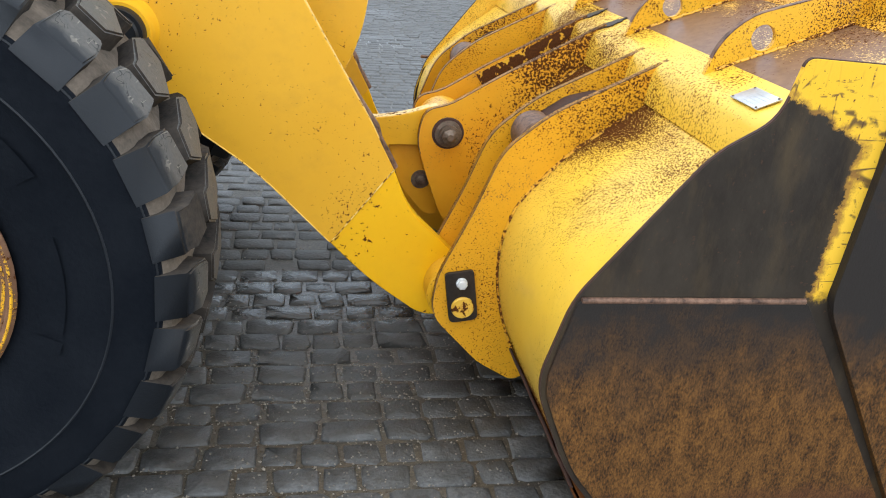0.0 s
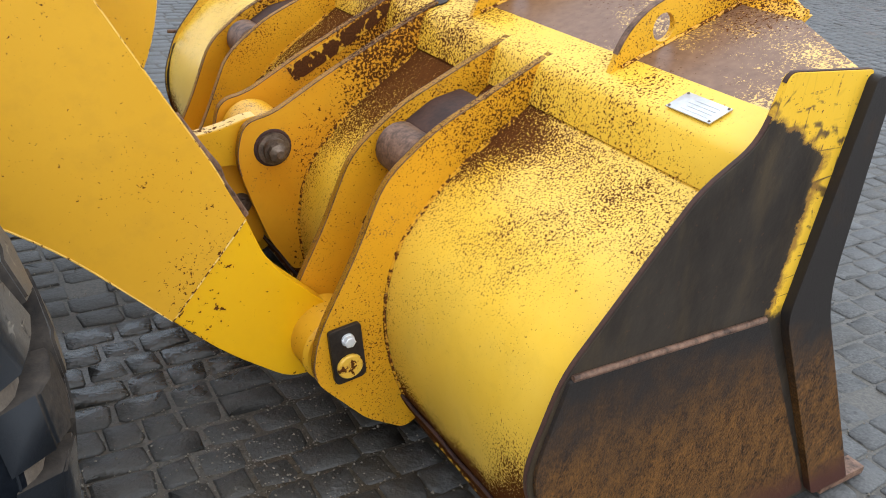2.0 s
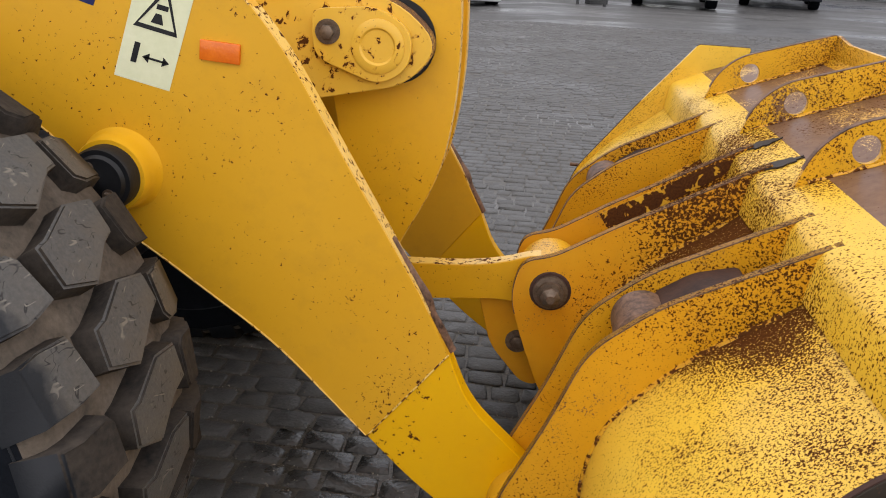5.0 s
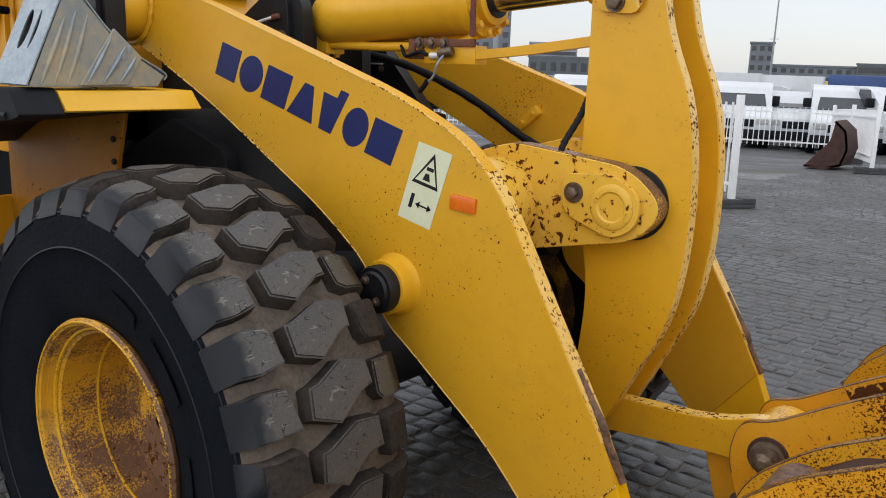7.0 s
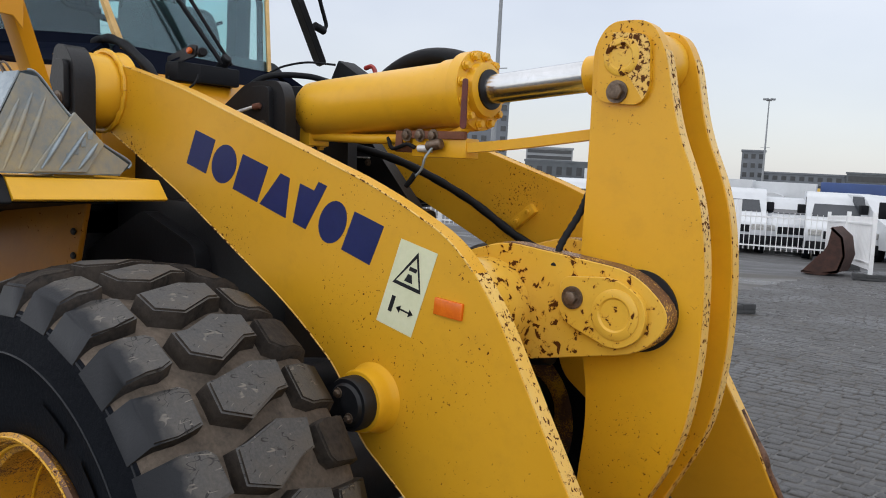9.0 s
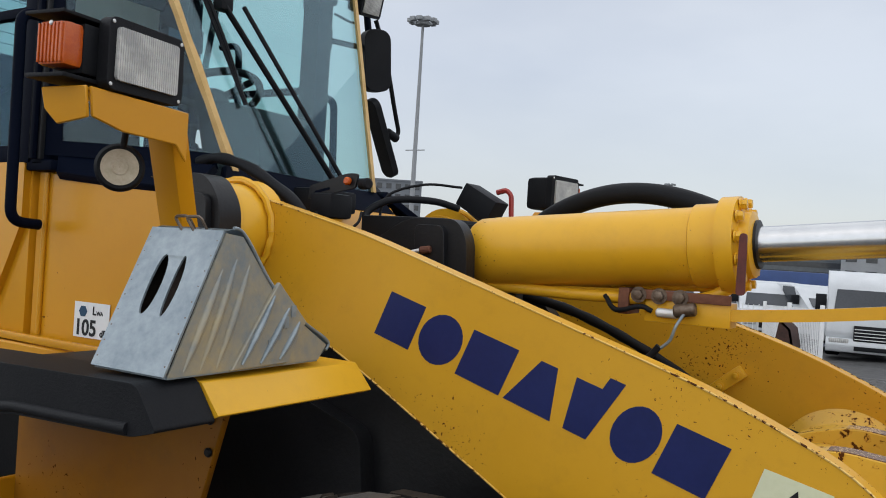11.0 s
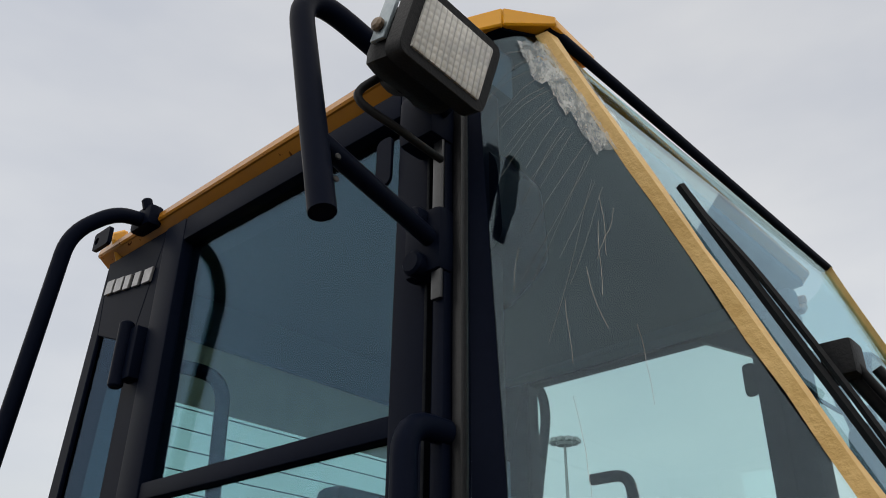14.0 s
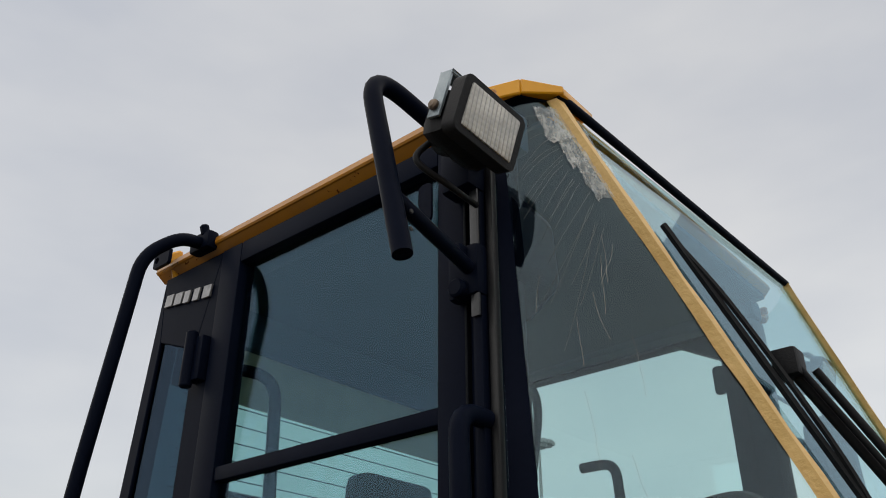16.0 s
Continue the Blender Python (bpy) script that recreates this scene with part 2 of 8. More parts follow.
side_steel()
wear_steel()
plain("worn_edge", (0.018, 0.008, 0.005), (0.24, 0.135, 0.088), 0.55, 0.0, 26, 140, 0.1, 0.3)
paint("weld_paint", (0.60, 0.28, 0.010), (0.68, 0.36, 0.02), 0.92, 0.3, chip_scale=90)
paint("rubbed_paint", (0.72, 0.42, 0.05), (0.78, 0.56, 0.20), 0.70, 0.22, chip_scale=70, chip_color=(0.06, 0.03, 0.018))
plain("crack_grey", (0.09, 0.10, 0.105), (0.20, 0.21, 0.21), 0.3, 0, 40, 90, 0)
plain("crack_white", (0.26, 0.28, 0.28), (0.48, 0.50, 0.49), 0.3, 0, 40, 90, 0)
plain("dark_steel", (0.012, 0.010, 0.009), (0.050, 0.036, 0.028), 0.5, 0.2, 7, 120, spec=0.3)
plain("black_paint", (0.006, 0.0065, 0.008), (0.013, 0.0135, 0.016), 0.45, 0, 5, 90, spec=0.3)
plain("black_plastic", (0.006, 0.007, 0.009), (0.013, 0.0135, 0.016), 0.55, 0, 4, 220, 0.15, 0.14)
plain("frame_black", (0.0017, 0.0034, 0.0098), (0.0032, 0.0054, 0.0138), 0.48, 0, 4, 90, 0.0, 0.03)
plain("strap_grey", (0.010, 0.012, 0.016), (0.022, 0.024, 0.029), 0.35, 0.2, 30, 120, 0)
plain("badge_grey", (0.16, 0.16, 0.17), (0.26, 0.26, 0.27), 0.35, 0.4, 30, 120, 0)
plain("rubber", (0.004, 0.0052, 0.0078), (0.0085, 0.010, 0.0132), 0.62, 0, 5, 80, 0.3, 0.04)
plain("lug_side", (0.007, 0.0085, 0.011), (0.020, 0.020, 0.021), 0.65, 0, 9, 70, 0.3, 0.1)
plain("lug_wall", (0.010, 0.0105, 0.012), (0.060, 0.049, 0.040), 0.8, 0, 9, 70, 0.3, 0.1)
plain("groove_dust", (0.060, 0.050, 0.041), (0.150, 0.120, 0.094), 0.9, 0, 12, 90, 0.4, 0.1)
def lug_rubber():
    """Tread worn grey-brown on top, going over into dark blue-black rubber at the shoulders."""
    m, n, l, b = node_mat("tread_rubber")
    fine = noise_at(n, l, 130, 4, 0.7)
    top = mix(n, l, ramp(n, l, fine, 0.25, 0.75), (0.044, 0.044, 0.045, 1), (0.086, 0.083, 0.079, 1))
    top = mix(n, l, math_op(n, l, "MULTIPLY", ramp(n, l, noise_at(n, l, 7, 5, 0.6), 0.45, 0.7), 0.6), top, (0.088, 0.072, 0.055, 1))
    # short cuts and pale scuffs of wear
    for size, stretch, col in ((30, (0.25, 1, 1), (0.016, 0.015, 0.015, 1)), (36, (1, 0.3, 0.8), (0.016, 0.015, 0.015, 1)), (26, (1, 0.25, 1), (0.16, 0.145, 0.125, 1))):
        off = math_op(n, l, "ABSOLUTE", math_op(n, l, "SUBTRACT", noise_at(n, l, size, 1.0, 0.5, stretch, 0.6), 0.5))
        cut = math_op(n, l, "MULTIPLY", ramp(n, l, off, 0.006, 0.014, (1, 1, 1, 1), (0, 0, 0, 1)), ramp(n, l, noise_at(n, l, 24, 2), 0.52, 0.58))
        top = mix(n, l, cut, top, col)
    side = mix(n, l, noise_at(n, l, 9, 3), (0.0045, 0.006, 0.009, 1), (0.010, 0.012, 0.016, 1))
    edge = math_op(n, l, "ADD", span(n, l, "SIDE", 0.185, 0.235), math_op(n, l, "MULTIPLY", math_op(n, l, "SUBTRACT", noise_at(n, l, 20, 4), 0.5), 0.9))
    l.new(mix(n, l, ramp(n, l, edge, 0.3, 0.8), top, side), b.inputs["Base Color"])
    b.inputs["Roughness"].default_value, b.inputs["Specular IOR Level"].default_value = 0.55, 0.3
    bump(n, l, b, fine, 0.4, 0.002)


lug_rubber()
plain("chrome", (0.50, 0.51, 0.52), (0.60, 0.61, 0.62), 0.24, 1.0, 4, 60, 0)
plain("galvanised", (0.17, 0.215, 0.25), (0.33, 0.38, 0.41), 0.42, 0.35, 9, 60, 0.2)
plain("bolt_steel", (0.07, 0.045, 0.03), (0.22, 0.17, 0.13), 0.5, 0.6, 30, 150)
plain("reflector_orange", (0.66, 0.12, 0.008), (0.78, 0.18, 0.012), 0.2, 0, 30, 200, 0.1)
plain("orange_lens", (0.42, 0.06, 0.005), (0.54, 0.105, 0.008), 0.2, 0, 30, 200, 0.1)
plain("white_paint", (0.70, 0.71, 0.72), (0.80, 0.80, 0.80), 0.45, 0, 3, 60)
plain("blue_ink", (0.010, 0.016, 0.085), (0.014, 0.022, 0.11), 0.4, 0, 8, 90, 0, 0.25)
plain("cream_label", (0.62, 0.64, 0.42), (0.72, 0.73, 0.52), 0.45, 0, 8, 90, 0)
plain("faint_print", (0.42, 0.42, 0.43), (0.55, 0.55, 0.56), 0.4, 0.2, 20, 120, 0)
plain("plate_metal", (0.62, 0.62, 0.62), (0.78, 0.78, 0.78), 0.35, 0.3, 20, 120, 0.1)
plain("seam_glue", (0.50, 0.31, 0.10), (0.66, 0.44, 0.18), 0.6, 0, 14, 90, 0.4)
plain("stained_galvanised", (0.20, 0.24, 0.265), (0.44, 0.36, 0.21), 0.45, 0.15, 8, 40, 0.3)
plain("seam_dust", (0.42, 0.35, 0.24), (0.58, 0.50, 0.38), 0.6, 0, 30, 150, 0.2)
plain("grey_liner", (0.044, 0.082, 0.135), (0.054, 0.096, 0.155), 0.8, 0, 3, 60, 0.0, 0.03)
plain("blind_cloth", (0.46, 0.48, 0.46), (0.56, 0.58, 0.56), 0.9, 0, 20, 240, 0.3)
plain("dark_rust", (0.022, 0.010, 0.008), (0.07, 0.028, 0.018), 0.8, 0, 8, 90)
paint("flaked_rust", (0.64, 0.34, 0.02), (0.70, 0.42, 0.04), 1.22, 0.0, chip_scale=22, chip_color=(0.022, 0.010, 0.008))
plain("data_metal", (0.42, 0.43, 0.45), (0.60, 0.61, 0.63), 0.32, 0.7, 20, 120, 0.1)
plain("dark_red", (0.07, 0.012, 0.010), (0.13, 0.022, 0.016), 0.5, 0, 20, 120)
plain("seat_cloth", (0.018, 0.021, 0.026), (0.034, 0.038, 0.045), 0.9, 0, 6, 60, 0.05, 0.2)
plain("container_green", (0.035, 0.13, 0.065), (0.05, 0.17, 0.085), 0.5, 0, 2, 40)
plain("car_dark", (0.015, 0.017, 0.022), (0.03, 0.033, 0.042), 0.25, 0.2, 2, 40, 0)
plain("car_blue", (0.03, 0.045, 0.075), (0.045, 0.06, 0.095), 0.25, 0.2, 2, 40, 0)
plain("car_white", (0.50, 0.52, 0.54), (0.60, 0.62, 0.64), 0.3, 0, 2, 40, 0)
plain("concrete_dark", (0.03, 0.031, 0.033), (0.055, 0.056, 0.058), 0.8, 0, 6, 70)
plain("building_grey", (0.13, 0.145, 0.165), (0.17, 0.185, 0.205), 0.7, 0, 0.2, 3, 0)
plain("window_dark", (0.02, 0.025, 0.03), (0.04, 0.045, 0.055), 0.12, 0, 1, 20, 0)
plain("red_paint", (0.22, 0.02, 0.018), (0.34, 0.03, 0.022), 0.4, 0, 5, 60)
plain("rust", (0.10, 0.035, 0.02), (0.22, 0.09, 0.05), 0.8, 0.1, 8, 90)


def tape():
    m, n, l, b = node_mat("clear_tape")
    l.new(math_op(n, l, "MULTIPLY", ramp(n, l, noise_at(n, l, 60, 6, 0.75, (1, 1, 0.5)), 0.28, 0.70), 0.62), b.inputs["Alpha"])
    b.inputs["Base Color"].default_value, b.inputs["Roughness"].default_value = (0.62, 0.64, 0.63, 1), 0.3


tape()


def lens_mat(name, across, upright):
    """Clear lamp glass pressed with a fine square pattern over a silvered bowl."""
    m, n, l, b = node_mat(name)
    co = n.new("ShaderNodeTexCoord")
    sp = n.new("ShaderNodeSeparateXYZ")
    l.new(co.outputs["Object"], sp.inputs["Vector"])
    waves = [math_op(n, l, "ABSOLUTE", math_op(n, l, "SINE", math_op(n, l, "MULTIPLY", sp.outputs[axis], k))) for axis, k in (("Y", across), ("Z", upright))]
    grid_h = math_op(n, l, "MULTIPLY", waves[0], math_op(n, l, "ADD", math_op(n, l, "MULTIPLY", waves[1], 0.4), 0.6))
    tone = ramp(n, l, noise_at(n, l, 16, 3), 0.35, 0.65)
    col = mix(n, l, ramp(n, l, grid_h, 0.0, 0.5), (0.26, 0.26, 0.25, 1), mix(n, l, tone, (0.34, 0.34, 0.33, 1), (0.58, 0.57, 0.54, 1)))
    l.new(col, b.inputs["Base Color"])
    b.inputs["Roughness"].default_value = 0.12
    bump(n, l, b, grid_h, 0.5, 0.003)


lens_mat("lamp_lens", 520.0, 190.0)
lens_mat("grid_lens", 330.0, 330.0)


def glass(name, tint, grazing=0.38, facing=0.016, power=4.0, rough=0.01, sheen=(0.86, 0.95, 1)):
    m, n, l, b = node_mat(name)
    out = n["Material Output"]
    tr = n.new("ShaderNodeBsdfTransparent")
    tr.inputs["Color"].default_value = rgba(tint)
    gl = n.new("ShaderNodeBsdfGlossy")
    gl.inputs["Roughness"].default_value = rough
    gl.inputs["Color"].default_value = rgba(sheen)
    lw = n.new("ShaderNodeLayerWeight")
    lw.inputs["Blend"].default_value = 0.5
    mx = n.new("ShaderNodeMixShader")
    gloss = math_op(n, l, "ADD", math_op(n, l, "MULTIPLY", math_op(n, l, "POWER", lw.outputs["Facing"], power), grazing), facing)
    l.new(gloss, mx.inputs["Fac"])
    l.new(tr.outputs["BSDF"], mx.inputs[1])
    l.new(gl.outputs["BSDF"], mx.inputs[2])
    l.new(mx.outputs["Shader"], out.inputs["Surface"])
    return m


glass("cab_glass", (0.70, 0.83, 0.82), 0.14, 0.036, 4.0, 0.01, (0.48, 0.72, 1.0))
glass("quarter_glass", (0.18, 0.25, 0.29), 0.16, 0.03, 4.0, 0.01, (0.45, 0.68, 1.0))
glass("screen_glass", (0.80, 0.91, 0.90), 0.38, 0.052, 3.2, 0.01, (0.68, 0.88, 1.0))


def stone_mat():
    """Worn dark concrete blocks, each a little different, with wet patches and a tone of dirt and shade under the
    loader.
    """
    for name, joined in (("paving_stone", False), ("paving_stone_field", True)):
        m, n, l, b = node_mat(name)
        if joined:
            one = n.new("ShaderNodeNewGeometry").outputs["Random Per Island"]
        else:
            one = n.new("ShaderNodeObjectInfo").outputs["Random"]
        geo = n.new("ShaderNodeNewGeometry")

        def tex(scale, detail):
            t = n.new("ShaderNodeTexNoise")
            t.inputs["Scale"].default_value, t.inputs["Detail"].default_value = scale, detail
            l.new(geo.outputs["Position"], t.inputs["Vector"])
            return t.outputs["Fac"]

        tone = mix(n, l, one, (0.036, 0.036, 0.0375, 1), (0.070, 0.070, 0.071, 1))
        tone = mix(n, l, ramp(n, l, tex(110, 5), 0.35, 0.75), tone, (0.110, 0.108, 0.104, 1))
        tone = mix(n, l, ramp(n, l, tex(38, 5), 0.55, 0.75), tone, (0.030, 0.029, 0.028, 1))
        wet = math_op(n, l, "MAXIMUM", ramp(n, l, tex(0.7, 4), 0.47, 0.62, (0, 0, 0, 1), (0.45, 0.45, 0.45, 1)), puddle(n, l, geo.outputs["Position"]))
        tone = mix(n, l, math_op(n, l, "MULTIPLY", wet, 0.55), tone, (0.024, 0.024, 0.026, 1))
        # broad patch round the puddle: wet and dirt, and the loader's shade as colour
        damp_shade = puddle(n, l, geo.outputs["Position"], 1.5, 1.25)
        tone = mix(n, l, math_op(n, l, "MULTIPLY", damp_shade, 0.68), tone, (0.028, 0.026, 0.023, 1))
        soil = ramp(n, l, tex(5, 6), 0.50, 0.72)
        tone = mix(n, l, math_op(n, l, "MULTIPLY", soil, 0.6), tone, (0.042, 0.036, 0.028, 1))
        l.new(tone, b.inputs["Base Color"])
        l.new(math_op(n, l, "SUBTRACT", 0.64, math_op(n, l, "MULTIPLY", wet, 0.50)), b.inputs["Roughness"])
        bump(n, l, b, tex(75, 5), 0.8, 0.005)


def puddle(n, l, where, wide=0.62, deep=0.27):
    """Mask of the water film left between tyre and bucket; wider, of the darkened patch round it."""
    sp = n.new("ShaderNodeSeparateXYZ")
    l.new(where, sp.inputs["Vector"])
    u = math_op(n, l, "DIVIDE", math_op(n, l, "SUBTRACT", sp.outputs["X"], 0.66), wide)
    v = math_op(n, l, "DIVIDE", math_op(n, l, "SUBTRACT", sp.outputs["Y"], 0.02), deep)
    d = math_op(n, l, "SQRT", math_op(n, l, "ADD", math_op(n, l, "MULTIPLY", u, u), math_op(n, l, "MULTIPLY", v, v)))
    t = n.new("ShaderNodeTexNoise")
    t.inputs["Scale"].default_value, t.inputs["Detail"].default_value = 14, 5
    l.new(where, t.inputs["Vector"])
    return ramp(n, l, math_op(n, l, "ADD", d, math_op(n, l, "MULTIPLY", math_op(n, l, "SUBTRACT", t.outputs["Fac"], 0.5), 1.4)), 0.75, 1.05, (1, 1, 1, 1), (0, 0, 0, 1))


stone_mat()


def ground_mat():
    """Joint sand near by; the same block pattern goes on into the distance."""
    m, n, l, b = node_mat("yard_ground")
    co = n.new("ShaderNodeTexCoord")
    br = n.new("ShaderNodeTexBrick")
    br.inputs["Scale"].default_value = 1.0
    br.inputs["Brick Width"].default_value, br.inputs["Row Height"].default_value = 0.145, 0.108
    br.inputs["Mortar Size"].default_value, br.inputs["Bias"].default_value = 0.008, 0.0
    br.inputs["Color1"].default_value, br.inputs["Color2"].default_value = (0.036, 0.036, 0.038, 1), (0.078, 0.078, 0.079, 1)
    br.inputs["Mortar"].default_value = (0.035, 0.032, 0.028, 1)
    l.new(co.outputs["Object"], br.inputs["Vector"])
    wet = ramp(n, l, noise_at(n, l, 0.35, 5, 0.6, (0.6, 1.4, 1)), 0.44, 0.62)
    col = mix(n, l, math_op(n, l, "MULTIPLY", wet, 0.4), br.outputs["Color"], (0.035, 0.035, 0.037, 1))
    col = mix(n, l, math_op(n, l, "MULTIPLY", ramp(n, l, noise_at(n, l, 30, 4), 0.4, 0.7), 0.3), col, (0.085, 0.082, 0.076, 1))
    sand = mix(n, l, ramp(n, l, noise_at(n, l, 120, 4), 0.3, 0.7), (0.024, 0.021, 0.017, 1), (0.085, 0.073, 0.057, 1))
    near = math_op(n, l, "MULTIPLY", span(n, l, "X", 14.9, 14.5), math_op(n, l, "MULTIPLY", span(n, l, "X", -7.4, -7.3), span(n, l, "Y", 16.0, 15.8)))
    near = math_op(n, l, "MULTIPLY", near, span(n, l, "Y", -6.7, -6.6))
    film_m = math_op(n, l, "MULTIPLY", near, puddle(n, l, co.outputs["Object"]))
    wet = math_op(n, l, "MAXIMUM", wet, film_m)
    col = mix(n, l, near, col, sand)
    l.new(col, b.inputs["Base Color"])
    l.new(math_op(n, l, "SUBTRACT", 0.66, math_op(n, l, "MULTIPLY", wet, 0.40)), b.inputs["Roughness"])
    bump(n, l, b, noise_at(n, l, 70, 4), 0.4, 0.006)


ground_mat()
plain("pebble", (0.06, 0.052, 0.042), (0.26, 0.225, 0.18), 0.8, 0, 50, 300, 0)
plain("fence_white", (0.70, 0.71, 0.72), (0.80, 0.80, 0.80), 0.4, 0, 3, 40, 0)
plain("band_glass", (0.06, 0.075, 0.09), (0.10, 0.115, 0.13), 0.15, 0, 0.5, 9, 0)
plain("building_light", (0.24, 0.255, 0.27), (0.30, 0.315, 0.33), 0.7, 0, 0.3, 5, 0)
plain("orange_board", (0.85, 0.24, 0.02), (0.95, 0.36, 0.03), 0.4, 0, 4, 40, 0)
plain("tail_red", (0.55, 0.02, 0.015), (0.70, 0.05, 0.03), 0.2, 0, 8, 60, 0)
plain("tarp_blue", (0.02, 0.05, 0.16), (0.03, 0.07, 0.22), 0.5, 0, 2, 30, 0)
plain("yellow_truck", (0.70, 0.42, 0.03), (0.75, 0.48, 0.05), 0.4, 0, 2, 30, 0)
# ---- geometry helpers ----
def part(name, bm, material, parent, label=""):
    """Links a bmesh as one mesh object under a thing or under a part."""
    me = bpy.data.meshes.new(name)
    bm.normal_update()
    bm.to_mesh(me)
    bm.free()
    me.materials.append(MATS[material])
    ob = new(name, me)
    if parent:
        ob.parent = parent
    return tagged(ob, label)


def thing(name, label, category, group="", at=(0, 0, 0)):
    ob = new(name)
    ob.empty_display_size = 0.1
    ob.location = at
    bpy.context.view_layer.update()
    return tagged(ob, label, category, group)


def smooth(bm, angle=35):
    for f in bm.faces:
        f.smooth = True
    for e in bm.edges:
        if len(e.link_faces) == 2 and e.calc_face_angle(0) > radians(angle):
            e.smooth = False
    return bm


def softened(bm, width, segments=2, angle=30):
    if width > 0:
        edges = [e for e in bm.edges if len(e.link_faces) == 2 and e.calc_face_angle(0) > radians(angle)]
        bmesh.ops.bevel(bm, geom=edges, offset=width, segments=segments, profile=0.6, affect="EDGES", clamp_overlap=True)
    return smooth(bm)


def box(x0, x1, y0, y1, z0, z1, bevel=0.004, bm=None, m=None):
    own = bmesh.new()
    bmesh.ops.create_cube(own, size=1)
    for v in own.verts:
        v.co = Vector(((x0 + x1) / 2 + v.co.x * (x1 - x0), (y0 + y1) / 2 + v.co.y * (y1 - y0), (z0 + z1) / 2 + v.co.z * (z1 - z0)))
    softened(own, bevel)
    if m:
        bmesh.ops.transform(own, matrix=m, verts=own.verts)
    return own if bm is None else join(bm, own)


def join(bm, own):
    me = bpy.data.meshes.new("joined")
    own.to_mesh(me)
    own.free()
    bm.from_mesh(me)
    bpy.data.meshes.remove(me)
    return bm


def rounded(points, radius=0.03, steps=5):
    """A polygon with its corners rounded; a corner may carry its own radius as third number."""
    out = []
    k = len(points)
    for i, p in enumerate(points):
        a, b, c = Vector(points[i - 1][:2]), Vector(p[:2]), Vector(points[(i + 1) % k][:2])
        r = p[2] if len(p) > 2 else radius
        u, w = (a - b), (c - b)
        d = min(r, u.length * 0.48, w.length * 0.48)
        if d < 1e-4:
            out.append(b)
            continue
        s, e = b + u.normalized() * d, b + w.normalized() * d
        for j in range(steps + 1):
            t = j / steps
            out.append((1 - t) ** 2 * s + 2 * t * (1 - t) * b + t * t * e)
    return out


def plate(profile, y0, y1, bevel=0.004, bm=None, holes=()):
    """A plate with an outline in x and z, and its thickness from y0 to y1. holes: (x, z, radius)."""
    own = bmesh.new()
    loops = [[own.verts.new((p[0], y0, p[1])) for p in profile]]
    for hx, hz, hr in holes:
        loops.append([own.verts.new((hx + hr * math.cos(a * math.tau / 20), y0, hz + hr * math.sin(a * math.tau / 20))) for a in range(20)])
    edges = [own.edges.new((lp[i], lp[(i + 1) % len(lp)])) for lp in loops for i in range(len(lp))]
    bmesh.ops.triangle_fill(own, use_beauty=True, use_dissolve=False, edges=edges)
    if not own.faces:
        own.faces.new(loops[0])
    ext = bmesh.ops.extrude_face_region(own, geom=list(own.faces))
    for v in ext["geom"]:
        if isinstance(v, bmesh.types.BMVert):
            v.co.y = y1
    bmesh.ops.recalc_face_normals(own, faces=own.faces)
    softened(own, bevel, 1, 50)
    return own if bm is None else join(bm, own)


def turned(profile, origin, axis, segments=40, bm=None, caps=True):
    """A turned body: profile of (distance along the axis, radius)."""
    own = bmesh.new()
    rot = Vector(axis).normalized().to_track_quat("Z", "Y").to_matrix()
    rings = []
    for d, r in profile:
        rings.append([own.verts.new(Vector(origin) + rot @ Vector((r * math.cos(i * math.tau / segments), r * math.sin(i * math.tau / segments), d))) for i in range(segments)])
    for a, b in zip(rings, rings[1:]):
        for i in range(segments):
            own.faces.new((a[i], a[(i + 1) % segments], b[(i + 1) % segments], b[i]))
    if caps:
        own.faces.new(rings[0][::-1])
        own.faces.new(rings[-1])
    bmesh.ops.recalc_face_normals(own, faces=own.faces)
    smooth(own)
    return own if bm is None else join(bm, own)


def rod(p0, p1, r, segments=20, bevel=0.004, bm=None):
    d = (Vector(p1) - Vector(p0)).length
    e = min(bevel, r * 0.4, d * 0.3)
    return turned([(0, r - e), (e, r), (d - e, r), (d, r - e)], p0, Vector(p1) - Vector(p0), segments, bm)


def glide(points, steps=8):
    """A smooth line through the points."""
    pts = [Vector(p) for p in points]
    pts = [2 * pts[0] - pts[1], *pts, 2 * pts[-1] - pts[-2]]
    out = []
    for a, b, c, d in zip(pts, pts[1:], pts[2:], pts[3:]):
        for j in range(steps):
            t = j / steps
            out.append(0.5 * (2 * b + (c - a) * t + (2 * a - 5 * b + 4 * c - d) * t * t + (3 * b - a - 3 * c + d) * t ** 3))
    return out + [pts[-2]]


def bent(points, radius=0.06, steps=6):
    """A line of straight runs with rounded bends."""
    pts = [Vector(p) for p in points]
    out = [pts[0]]
    for a, b, c in zip(pts, pts[1:], pts[2:]):
        d = min(radius, (a - b).length * 0.48, (c - b).length * 0.48)
        s, e = b + (a - b).normalized() * d, b + (c - b).normalized() * d
        for j in range(steps + 1):
            t = j / steps
            out.append((1 - t) ** 2 * s + 2 * t * (1 - t) * b + t * t * e)
    return out + [pts[-1]]


